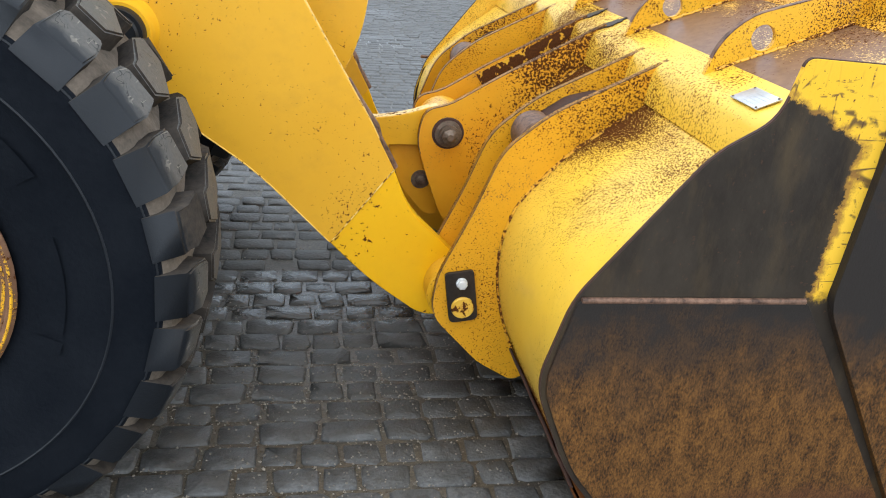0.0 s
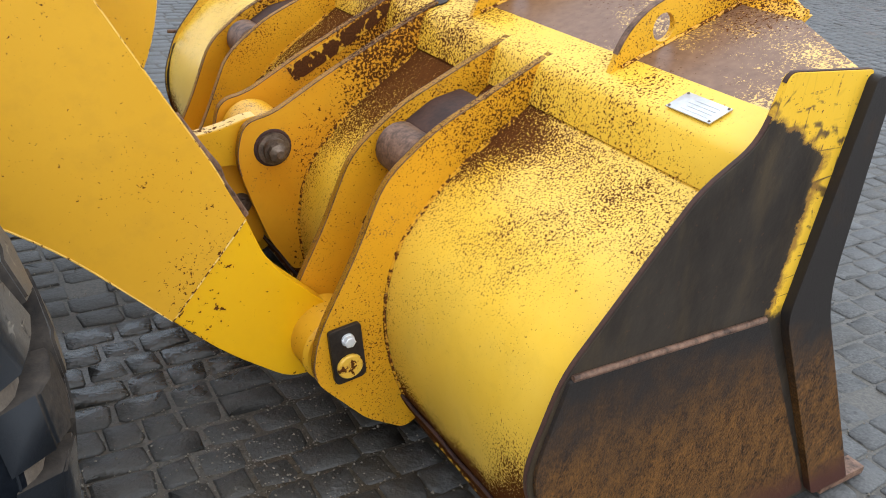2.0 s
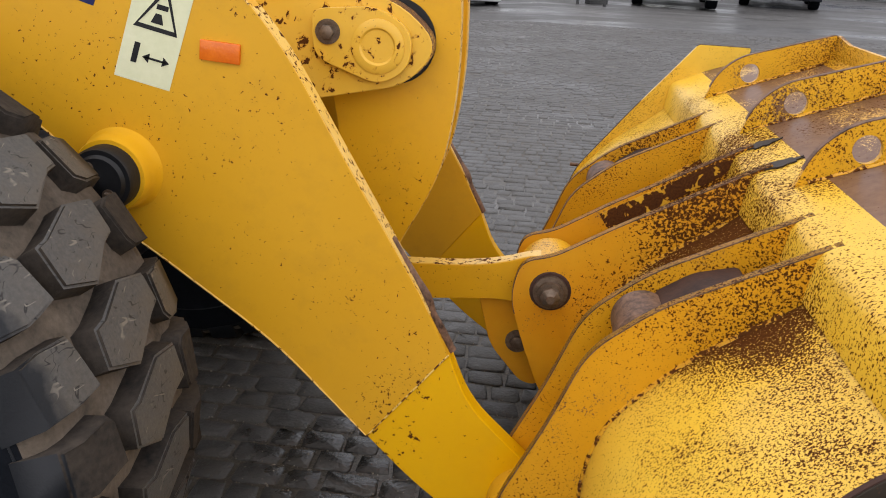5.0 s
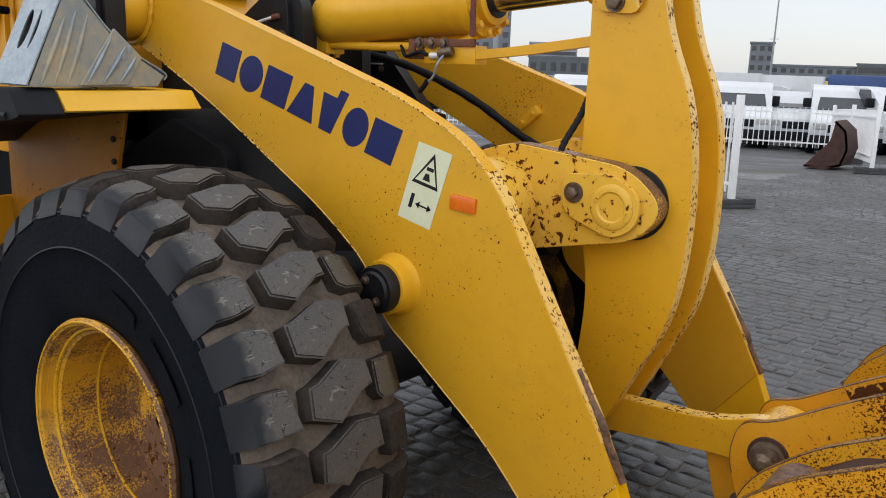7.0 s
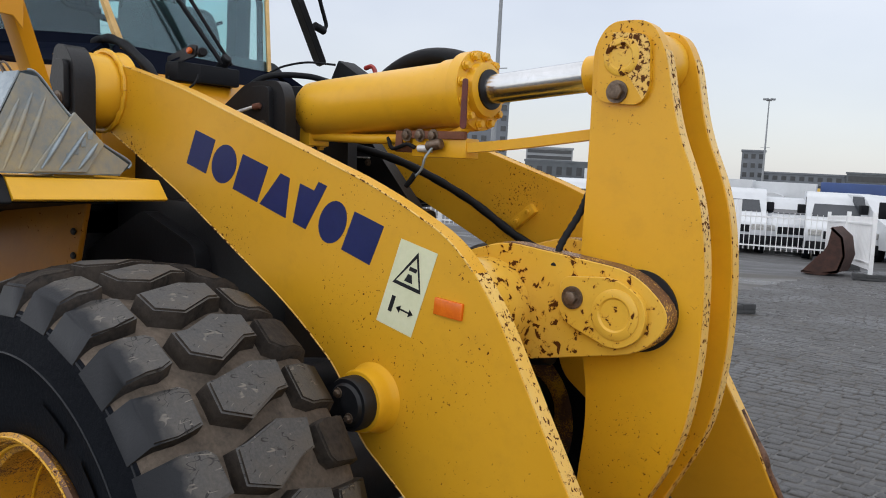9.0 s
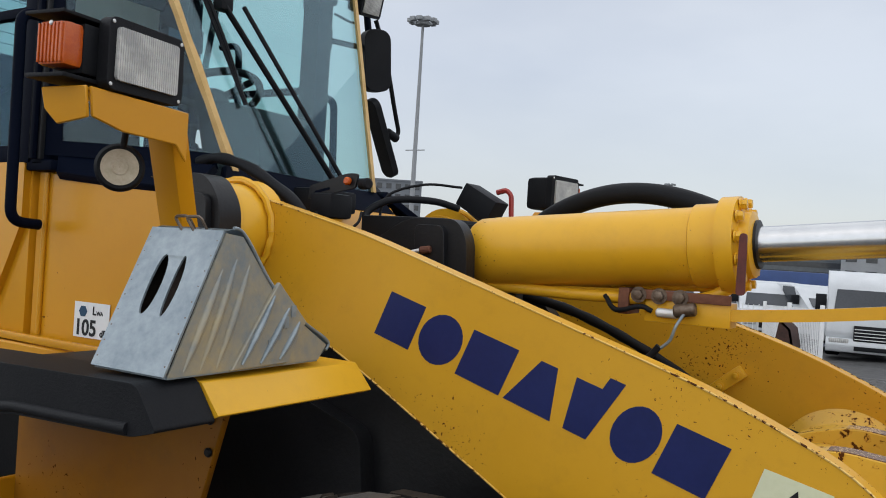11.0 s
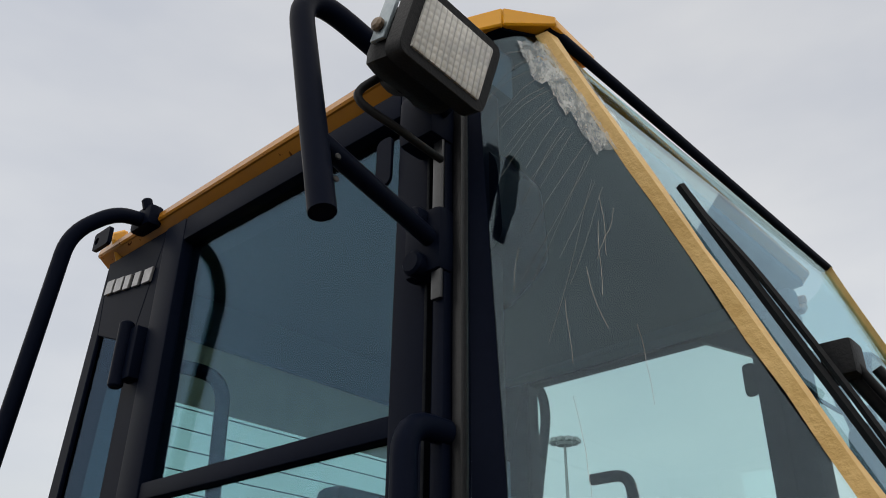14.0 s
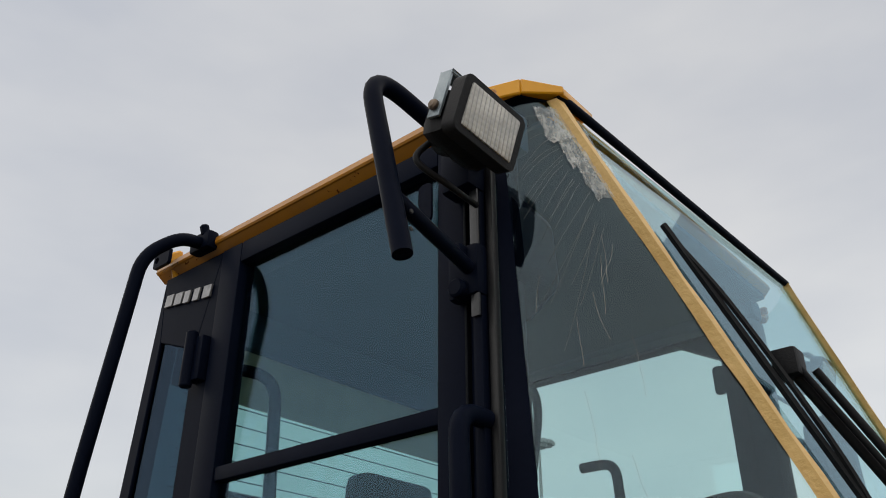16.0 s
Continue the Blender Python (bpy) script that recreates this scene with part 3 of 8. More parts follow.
def tube(line, r, segments=12, bm=None):
    """A round bar or hose along a line."""
    own = bmesh.new()
    rings, side = [], None
    for i, p in enumerate(line):
        way = (line[min(i + 1, len(line) - 1)] - line[max(i - 1, 0)]).normalized()
        if side is None:
            side = way.orthogonal().normalized()
        side = (side - way * side.dot(way)).normalized()
        up = way.cross(side)
        rr = r(i / (len(line) - 1)) if callable(r) else r
        rings.append([own.verts.new(p + rr * (math.cos(a * math.tau / segments) * side + math.sin(a * math.tau / segments) * up)) for a in range(segments)])
    for a, b in zip(rings, rings[1:]):
        for i in range(segments):
            own.faces.new((a[i], a[(i + 1) % segments], b[(i + 1) % segments], b[i]))
    own.faces.new(rings[0][::-1])
    own.faces.new(rings[-1])
    bmesh.ops.recalc_face_normals(own, faces=own.faces)
    smooth(own, 50)
    return own if bm is None else join(bm, own)


def slab(corners, thick, bevel=0.003, bm=None):
    """A flat sheet through the corners (in order), thick towards the back of its normal."""
    own = bmesh.new()
    vs = [own.verts.new(c) for c in corners]
    f = own.faces.new(vs)
    own.normal_update()
    nrm = f.normal.copy()
    ext = bmesh.ops.extrude_face_region(own, geom=[f])
    for v in ext["geom"]:
        if isinstance(v, bmesh.types.BMVert):
            v.co -= nrm * thick
    bmesh.ops.recalc_face_normals(own, faces=own.faces)
    softened(own, bevel, 1)
    return own if bm is None else join(bm, own)


def swept(profile, y0, y1, thick, bm=None, steps=1):
    """A sheet bent along a profile in x and z, running from y0 to y1."""
    own = bmesh.new()
    rows = []
    for i, p in enumerate(profile):
        a, c = Vector(profile[max(i - 1, 0)]), Vector(profile[min(i + 1, len(profile) - 1)])
        w = (c - a).normalized()
        inn = Vector((w.y, -w.x)) * thick
        rows.append([own.verts.new((p[0], y0, p[1])), own.verts.new((p[0], y1, p[1])), own.verts.new((p[0] + inn.x, y1, p[1] + inn.y)), own.verts.new((p[0] + inn.x, y0, p[1] + inn.y))])
    for a, b in zip(rows, rows[1:]):
        for i in range(4):
            own.faces.new((a[i], a[(i + 1) % 4], b[(i + 1) % 4], b[i]))
    own.faces.new(rows[0][::-1])
    own.faces.new(rows[-1])
    bmesh.ops.recalc_face_normals(own, faces=own.faces)
    smooth(own, 40)
    return own if bm is None else join(bm, own)


def placed(bm, m):
    bmesh.ops.transform(bm, matrix=m, verts=bm.verts)
    return bm
# ---- the wheel loader ----
loader = thing("wheel_loader", "yellow articulated wheel loader with chipped paint and lowered bucket", "wheel loader")
P = lambda pts: [(p[0], p[1]) for p in pts]


def worn_strip(pts, y0, y1, parent, thick=0.0025, mat="worn_edge", name="worn_edge"):
    """Rubbed bare edge along the rim of a plate."""
    return part(name, swept(pts, y0, y1, -thick), mat, parent, "rubbed brown steel edge")


def hex_bolt(c, axis, r, h, mat, parent, name="bolt", washer=1.5, label=""):
    bm = turned([(0, r * washer), (h * 0.25, r * washer)], c, axis, 24)
    turned([(h * 0.25, r), (h * 0.9, r), (h, r * 0.8)], c, axis, 6, bm)
    return part(name, bm, mat, parent, label)


# bucket: a curved shell, ears and ribs welded to it, side plates with cutting edges
SHELL = glide([(1.30, 0, 0.02), (1.205, 0, 0.17), (1.145, 0, 0.34), (1.128, 0, 0.50), (1.16, 0, 0.645), (1.235, 0, 0.75), (1.33, 0, 0.845), (1.44, 0, 0.925), (1.515, 0, 0.985)], 6)
SHELL = [(p.x, p.z) for p in SHELL]
bucket = part("bucket", swept(SHELL, -1.366, 1.366, 0.022), "bucket_shell_paint", loader, "yellow bucket shell, scratched and chipped")
heel = [(x - 0.007, z) for x, z in SHELL if z < 0.175]
worn_strip(P(heel), -1.362, 1.362, bucket, 0.006, "heel_paint", "heel_plate")
part("heel_edge", tube([Vector((heel[0][0] - 0.006, -1.362 + 2.724 * k / 40, heel[0][1] + 0.006 + 0.002 * math.sin(k * 1.9))) for k in range(41)], 0.010, 8), "heel_paint", bucket, "heel edge with flaked yellow paint")
part("weld_bead", tube([Vector((heel[-1][0] - 0.001, -1.362 + 2.724 * k / 60, heel[-1][1] + 0.003 * math.sin(k * 1.3))) for k in range(61)], 0.005, 6), "dark_rust", bucket)
part("floor_plate", box(1.28, 2.36, -1.345, 1.345, 0.012, 0.036, 0.004), "dark_steel", bucket)
part("cutting_edge", box(2.16, 2.36, -1.40, 1.40, 0.006, 0.034, 0.006), "worn_edge", bucket, "worn steel cutting edge")
TOPB = [(1.505, 0.985), (1.517, 1.07), (1.527, 1.09), (1.545, 1.102), (1.585, 1.118), (1.64, 1.142), (1.93, 1.25), (1.96, 1.262)]
part("top_beam", swept(TOPB[:6], -1.366, 1.366, 0.03), "bucket_top_paint", bucket, "top beam speckled with chips down to rust")
GUARD = bmesh.new()
guard_rows = []
for i in range(33):
    v = i / 32
    half = [(1.64, 1.142, 1.366), (1.83, 1.213, 1.366), (1.965, 1.263, 1.07)]
    row = []
    for drop in (0.0, 0.016):
        for x, z, wide in half:
            row.append(GUARD.verts.new((x + drop * 0.35, -wide + 2 * wide * v, z - drop)))
    guard_rows.append(row)
for a, b in zip(guard_rows, guard_rows[1:]):
    for i, j in ((0, 1), (1, 2), (2, 5), (5, 4), (4, 3), (3, 0)):
        GUARD.faces.new((a[i], a[j], b[j], b[i]))
for r in (guard_rows[0], guard_rows[-1]):
    GUARD.faces.new((r[0], r[1], r[2], r[5], r[4], r[3]))
bmesh.ops.recalc_face_normals(GUARD, faces=GUARD.faces)
part("spill_guard", smooth(GUARD, 40), "rusty_paint", bucket, "spill guard plate rubbed to brown rust")
LIP = bmesh.new()
lip_rows = []
for i in range(97):
    y = -1.07 + 2.14 * i / 96
    near = min(abs(abs(y) - k) for k in (0.884, 0.292))
    z = 1.345 + 0.02 * max(0.0, 1 - near / 0.12) - max(0.0, abs(y) - 0.92) * 0.50
    lip_rows.append([LIP.verts.new((1.955, y, 1.256)), LIP.verts.new((1.988, y, 1.285)), LIP.verts.new((1.992, y, z)), LIP.verts.new((2.006, y, z)), LIP.verts.new((2.002, y, 1.27)), LIP.verts.new((1.965, y, 1.242))])
for a, b in zip(lip_rows, lip_rows[1:]):
    for i in range(6):
        LIP.faces.new((a[i], a[(i + 1) % 6], b[(i + 1) % 6], b[i]))
LIP.faces.new(lip_rows[0][::-1]), LIP.faces.new(lip_rows[-1])
bmesh.ops.recalc_face_normals(LIP, faces=LIP.faces)
part("top_lip", smooth(LIP, 30), "rib_paint", bucket)
RIB = rounded([(1.568, 1.105, 0.0), (1.60, 1.20, 0.06), (1.67, 1.268, 0.07), (1.99, 1.366, 0.01), (1.99, 1.25, 0.0)], 0.02)
for y in (-0.884, -0.292, 0.292, 0.884):
    part("rib", plate(RIB, y - 0.008, y + 0.008, 0.002, None, [(1.715, 1.215, 0.034)]), "rib_paint", bucket, "stiffening rib with a round hole")
    worn_strip(P(RIB[1:-1]), y - 0.0086, y + 0.0086, bucket, 0.0026)
    for k, s in enumerate((-1, 1)):
        part("weld_bead", tube([Vector((1.60 + 0.36 * j / 20, y + s * 0.010, 1.127 + 0.137 * j / 20 + 0.0015 * math.sin(j * 2.3))) for j in range(21)], 0.006, 6), "weld_paint", bucket)

def burn_patch(y, long, half):
    """Bare burnt steel at the end of a weld, lying on the beam."""
    bm = bmesh.new()
    ring = []
    for k in range(18):
        a = k * math.tau / 18
        w = 1 + 0.22 * math.sin(k * 2.7 + y * 9)
        x = 1.552 + long * 0.5 * (1 + math.cos(a) * w)
        ring.append(bm.verts.new((x, y + half * w * math.sin(a) * (1.1 - 0.4 * math.cos(a)), 1.1065 + (x - 1.545) * 0.425)))
    f = bm.faces.new(ring)
    ext = bmesh.ops.extrude_face_region(bm, geom=[f])
    for v in ext["geom"]:
        if isinstance(v, bmesh.types.BMVert):
            v.co.z -= 0.004
    bmesh.ops.recalc_face_normals(bm, faces=bm.faces)
    part("burn_patch", bm, "dark_steel", bucket, "bare burnt weld end")


EAR = [(1.565, 1.112, 0.01), (1.24, 0.945, 0.06), (1.105, 0.83, 0.06), (1.035, 0.64, 0.05), (0.94, 0.43, 0.05), (0.925, 0.30, 0.06), (1.09, 0.125, 0.03), (1.215, 0.05, 0.03), (1.27, 0.09, 0.0), (1.20, 0.30, 0.02), (1.155, 0.50, 0.05), (1.20, 0.68, 0.05), (1.40, 0.87, 0.02), (1.54, 1.0, 0.0)]
for y in (-0.678, -0.492, 0.492, 0.678):
    pts = rounded(EAR)
    ear = part("hinge_ear", plate(pts, y - 0.0095, y + 0.0095, 0.002), "ear_paint", bucket, "hinge ear with worn brown edges")
    worn_strip(P(pts[2:34]), y - 0.0101, y + 0.0101, bucket, 0.0026)
for y in (-0.678, -0.492, -0.107, 0.107, 0.492, 0.678):
    for side_s in (-1, 1):
        run = [Vector((px - 0.002, y + side_s * 0.0105 + 0.0012 * math.sin(k * 2.1), pz + 0.001)) for k, (px, pz) in enumerate(SHELL[6:46])]
        part("weld_bead", tube(run, lambda u: 0.006 + 0.0012 * math.sin(u * 150), 6), "weld_paint", bucket)
LEAR = [(1.57, 1.125, 0.01), (1.20, 0.918, 0.04), (1.04, 0.818, 0.05), (0.955, 0.80, 0.07), (0.93, 0.69, 0.07), (0.975, 0.56, 0.03), (1.03, 0.42, 0.03), (1.11, 0.30, 0.02), (1.20, 0.30, 0.0), (1.16, 0.50, 0.05), (1.20, 0.68, 0.05), (1.40, 0.87, 0.02), (1.54, 1.0, 0.0)]
for y in (-0.107, 0.107):
    pts = rounded(LEAR)
    part("link_ear", plate(pts, y - 0.0105, y + 0.0105, 0.002), "link_ear_paint", bucket, "link ear worn to orange primer")
    worn_strip(P(pts[2:30]), y - 0.0111, y + 0.0111, bucket, 0.0026)
    burn_patch(y, 0.085, 0.022)
part("bare_patch", plate([(1.17, 0.885), (1.20, 0.84), (1.36, 0.935), (1.50, 1.03), (1.545, 1.085), (1.47, 1.06)], 0.0935, 0.0962, 0.0), "flaked_rust", bucket, "patch rubbed bare to brown steel")
for s in (-1, 1):
    part("stop_bush", rod((1.228, s * 0.505, 0.846), (1.228, s * 0.665, 0.846), 0.066, 36, 0.02), "worn_edge", bucket, "grey rubbed steel stop")
    part("rust_cake", plate(rounded([(1.27, 0.80, 0.02), (1.25, 0.90, 0.02), (1.33, 0.955, 0.02), (1.43, 0.98, 0.02), (1.44, 0.93, 0.02)]), *sorted((s * 0.502, s * 0.668)), 0.008), "dark_rust", bucket, "caked dark rust behind the stop")
    ya, yb = sorted((s * 1.364, s * 1.379))
    k = 0.0 if s < 0 else 0.05
    SIDE = rounded([(1.545 + k, 1.25, 0.02), (1.80, 1.24, 0.01), (1.735, 0.70, 0.02), (2.18, 0.02, 0.0), (1.33, 0.02, 0.04), (1.165 + k, 0.24, 0.06), (1.065 + k, 0.48, 0.06), (1.125 + k, 0.70, 0.05), (1.385 + k, 1.04, 0.05), (1.515 + k, 1.12, 0.05)])
    if s > 0:
        SIDE = rounded([(1.613, 1.253, 0.01), (1.824, 1.252, 0.01), (1.735, 0.70, 0.02), (2.18, 0.02, 0.0), (1.33, 0.02, 0.04), (1.165, 0.24, 0.06), (1.105, 0.50, 0.08), (1.165, 0.69, 0.06), (1.379, 0.967, 0.05)])
    part("side_plate", plate(SIDE, ya, yb, 0.004), "side_steel" if s < 0 else "bucket_shell_paint", bucket, "side plate of bare dark steel with yellow remnants" if s < 0 else "yellow side plate with chipped edge")
    worn_strip(P(SIDE), ya + 0.003, yb - 0.003, bucket, 0.002, "dark_rust")
    ya, yb = sorted((s * 1.379, s * 1.389))
    part("side_wear_plate", plate(rounded([(1.132 + k, 0.70, 0.01), (1.685, 0.695, 0.01), (2.08, 0.05, 0.02), (1.335, 0.045, 0.04), (1.18 + k, 0.24, 0.06), (1.078 + k, 0.48, 0.06)]), ya, yb, 0.004), "wear_steel", bucket, "rust-stained steel wear plate")
    part("weld_bead", tube([Vector((1.14 + 0.54 * j / 24, s * 1.383, 0.702 - 0.005 * j / 24)) for j in range(25)], 0.008, 8), "worn_edge", bucket)
    ya, yb = sorted((s * 1.362, s * 1.402))
    part("side_cutter", plate(rounded([(1.785, 1.235 - k * 1.6, 0.02), (1.845, 1.228 - k * 1.6, 0.03), (1.865, 0.72, 0.1), (2.27, 0.03, 0.02), (2.11, 0.03, 0.02), (1.735, 0.69, 0.05)]), ya, yb, 0.005), "wear_steel", bucket, "side cutting edge of brown rubbed steel")
part("scraped_strip", plate(rounded([(1.172, 0.24, 0.01), (1.112, 0.50, 0.05), (1.158, 0.66, 0.02), (1.20, 0.66, 0.02), (1.15, 0.50, 0.05), (1.21, 0.24, 0.01)]), 1.358, 1.3635, 0.001), "dark_steel", bucket, "edge strip scraped to dark steel")
# lock plates of the hinge pins
for s in (-1, 1):
    tilt = Matrix.Translation((1.018, s * 0.697, 0.365)) @ Matrix.Rotation(radians(-9), 4, "Y")
    lp = part("lock_plate", placed(plate(rounded([(-0.045, -0.085, 0.02), (0.045, -0.085, 0.02), (0.045, 0.085, 0.012), (-0.045, 0.085, 0.012)]), -0.006, 0.006, 0.002), tilt), "dark_steel", bucket, "dark lock plate with a bolt")
    part("pin_end", rod(tilt @ Vector((0, -s * 0.004, -0.035)), tilt @ Vector((0, s * 0.016, -0.035)), 0.036, 28), "chipped_paint", bucket)
    hex_bolt(tilt @ Vector((0.004, s * 0.006, 0.048)), (0, s, 0), 0.016, 0.02, "plate_metal", bucket, "lock_bolt", 1.1, "bright steel bolt")
part("rust_ring", turned([(0, 0.058), (0.0025, 0.055)], (1.042, -0.1175, 0.717), (0, -1, 0), 22), "dark_rust", bucket, "ring of grease and rust round the pin")
bmn = turned([(0, 0.048), (0.012, 0.048), (0.014, 0.036), (0.03, 0.036)], (1.042, -0.119, 0.717), (0, -1, 0), 28)
turned([(0.03, 0.028), (0.048, 0.028), (0.052, 0.02), (0.062, 0.012)], (1.042, -0.119, 0.717), (0, -1, 0), 8, bmn)
part("link_pin", bmn, "bolt_steel", bucket, "greasy brown link pin with nut")
# maker's plate riveted on the top beam
slope = Matrix.Translation((1.570, -1.168, 1.1165)) @ Matrix.Rotation(radians(-22), 4, "Y")
mp = part("data_plate", placed(box(-0.033, 0.033, -0.062, 0.062, 0.0, 0.003, 0.001), slope), "data_metal", bucket, "bright metal data plate with faint lines")
for k in range(4):
    part("print_bar", placed(box(-0.022 + 0.012 * k, -0.0203 + 0.012 * k, -0.045, 0.03 - 0.008 * (k % 2), 0.003, 0.0036, 0), slope), "faint_print", mp)
for a in (-0.028, 0.028):
    for b in (-0.056, 0.056):
        part("rivet", placed(rod((a, b, 0.002), (a, b, 0.0052), 0.0032, 8), slope), "bolt_steel", mp)

# lift arms: a long plate, and a cast tip welded on
UPPER = [(-1.36, 2.045, 0.10), (-0.844, 1.925, 0.1), (0.04, 1.652, 0.2), (0.30, 1.535, 0.16), (0.42, 1.40, 0.1), (0.60, 1.09, 0.1), (0.735, 0.862, 0.03), (0.765, 0.80, 0.02), (0.806, 0.722, 0.0), (0.62, 0.482, 0.0), (0.40, 0.71, 0.1), (0.12, 0.912, 0.08), (0.01, 0.985, 0.06), (-0.06, 1.14, 0.08), (-0.273, 1.293, 0.1), (-0.83, 1.594, 0.1), (-1.25, 1.785, 0.1), (-1.42, 1.86, 0.1)]
TIP = [(0.806, 0.722, 0.0), (0.86, 0.59, 0.08), (1.01, 0.45, 0.05), (1.10, 0.36, 0.08), (1.06, 0.25, 0.08), (0.93, 0.22, 0.06), (0.745, 0.355, 0.1), (0.62, 0.482, 0.0)]
for s in (-1, 1):
    ya, yb = sorted((s * 0.505, s * 0.56))
    swap = {(-0.06, 1.14, 0.08): (-0.05, 1.23, 0.08), (-0.273, 1.293, 0.1): (-0.273, 1.388, 0.1), (-0.83, 1.594, 0.1): (-0.83, 1.632, 0.1)} if s > 0 else {}
    up = rounded([swap.get(p, p) for p in UPPER], 0.05)
    arm = part("lift_arm", plate(up, ya, yb, 0.004), "arm_paint", loader, "thick yellow lift arm with chipped edges")
    worn_strip(P(up[24:43]), ya + 0.002, yb - 0.002, arm, 0.0025, "rubbed_paint")
    for run in (up[1:24], up[48:]):
        part("edge_wear", tube([Vector((q.x, s * 0.5605, q.y)) for q in run], 0.0022, 5), "rubbed_paint", arm, "chipped corner of the plate")
    lip = [Vector((x, s * 0.5325, z)) for x, z in ((0.66, 0.985), (0.715, 0.895), (0.742, 0.85), (0.755, 0.81), (0.785, 0.765), (0.812, 0.72))]
    part("edge_bead", placed(tube(glide(lip, 5), lambda u: 0.011 + 0.006 * math.sin(u * 3.1) ** 2, 8), Matrix.Identity(4)), "worn_edge", arm, "rough flame-cut edge")
    part("arm_tip", plate(rounded(TIP, 0.05), ya + 0.0015, yb - 0.0015, 0.004), "arm_tip_paint", arm, "brighter yellow cast arm tip")
    part("pivot_sleeve", turned([(0, 0.115), (0.02, 0.125), (0.09, 0.125), (0.15, 0.14)], (-1.275, s * 0.66, 1.915), (0, -s, 0), 40), "clean_paint", arm)
    bmb = turned([(0, 0.070), (0.0, 0.079), (0.012, 0.083), (0.035, 0.083), (0.045, 0.087), (0.06, 0.094)], (0.058, s * 0.62, 1.102), (0, -s, 0), 40)
    part("pin_boss", bmb, "clean_paint", arm, "yellow pin boss with turned rings")
    part("weld_ring", tube([Vector((-1.275 + 0.137 * math.cos(a), s * (0.565 + 0.002 * math.sin(a * 17)), 1.915 + 0.137 * math.sin(a))) for a in (k * math.tau / 60 for k in range(61))], lambda u: 0.010 + 0.0015 * math.sin(u * 190), 7), "clean_paint", arm, "rough weld round the pivot sleeve")
    part("pin_cover", turned([(0, 0.012), (0.004, 0.02), (0.004, 0.05), (0.012, 0.056), (0.012, 0.066), (0.02, 0.070), (0.06, 0.070)], (0.058, s * 0.672, 1.102), (0, -s, 0), 40), "black_paint", arm, "black pin cover")
    for k in range(2):
        hex_bolt((0.058 + 0.035 * math.cos(2.2 + k * math.pi), s * 0.668, 1.102 + 0.035 * math.sin(2.2 + k * math.pi)), (0, s, 0), 0.009, 0.012, "bolt_steel", arm)
    part("tip_sleeve", rod((1.02, s * 0.648, 0.345), (1.02, s * 0.507, 0.345), 0.10, 32, 0.01), "arm_paint", arm)
    blk = Matrix.Translation((-0.185, s * 0.495, 1.545)) @ Matrix.Rotation(radians(-40), 4, "Y")
    part("bump_block", placed(box(-0.055, 0.055, -0.014, 0.014, -0.02, 0.02, 0.004), blk), "clean_paint", arm)
    for k in (-0.03, 0.03):
        hex_bolt(blk @ Vector((k, -s * 0.014, 0)), (0, -s, 0), 0.009, 0.01, "clean_paint", arm)

# plain blue shapes along both arms in place of the maker's lettering
base, along, up = Vector((-0.783, 0, 1.683)), Vector((0.960, 0, -0.279)), Vector((0.045, 0, 0.105))
for s in (-1, 1):
    pos = 0.0
    for k, (wid, kind) in enumerate(((0.105, 0), (0.115, 1), (0.12, 0), (0.12, 2), (0.10, 3), (0.10, 1), (0.11, 0))):
        bm = bmesh.new()
        o = base + along * pos
        if kind == 1:
            outline = [o + along * wid * (0.5 + 0.5 * math.cos(a)) + up * (0.5 + 0.54 * math.sin(a)) for a in (j * math.tau / 24 for j in range(24))]
        elif kind == 2:
            outline = [o, o + along * wid, o + along * wid * 0.72 + up, o + along * wid * 0.38 + up]
        elif kind == 3:
            outline = [o + along * 0.02, o + along * wid * 0.75, o + along * wid + up * 1.25, o + along * wid * 0.65 + up * 1.25, o + along * wid * 0.6 + up, o + up]
        else:
            outline = [o, o + along * wid, o + along * wid + up, o + up]
        bm.faces.new([bm.verts.new(Vector((v.x, s * 0.5612, v.z))) for v in outline])
        ext = bmesh.ops.extrude_face_region(bm, geom=list(bm.faces))
        for v in ext["geom"]:
            if isinstance(v, bmesh.types.BMVert):
                v.co.y = s * 0.5600
        bmesh.ops.recalc_face_normals(bm, faces=bm.faces)
        part("blue_shape", bm, "blue_ink", loader, "plain dark blue shape of the emblem")
        pos += wid + 0.012

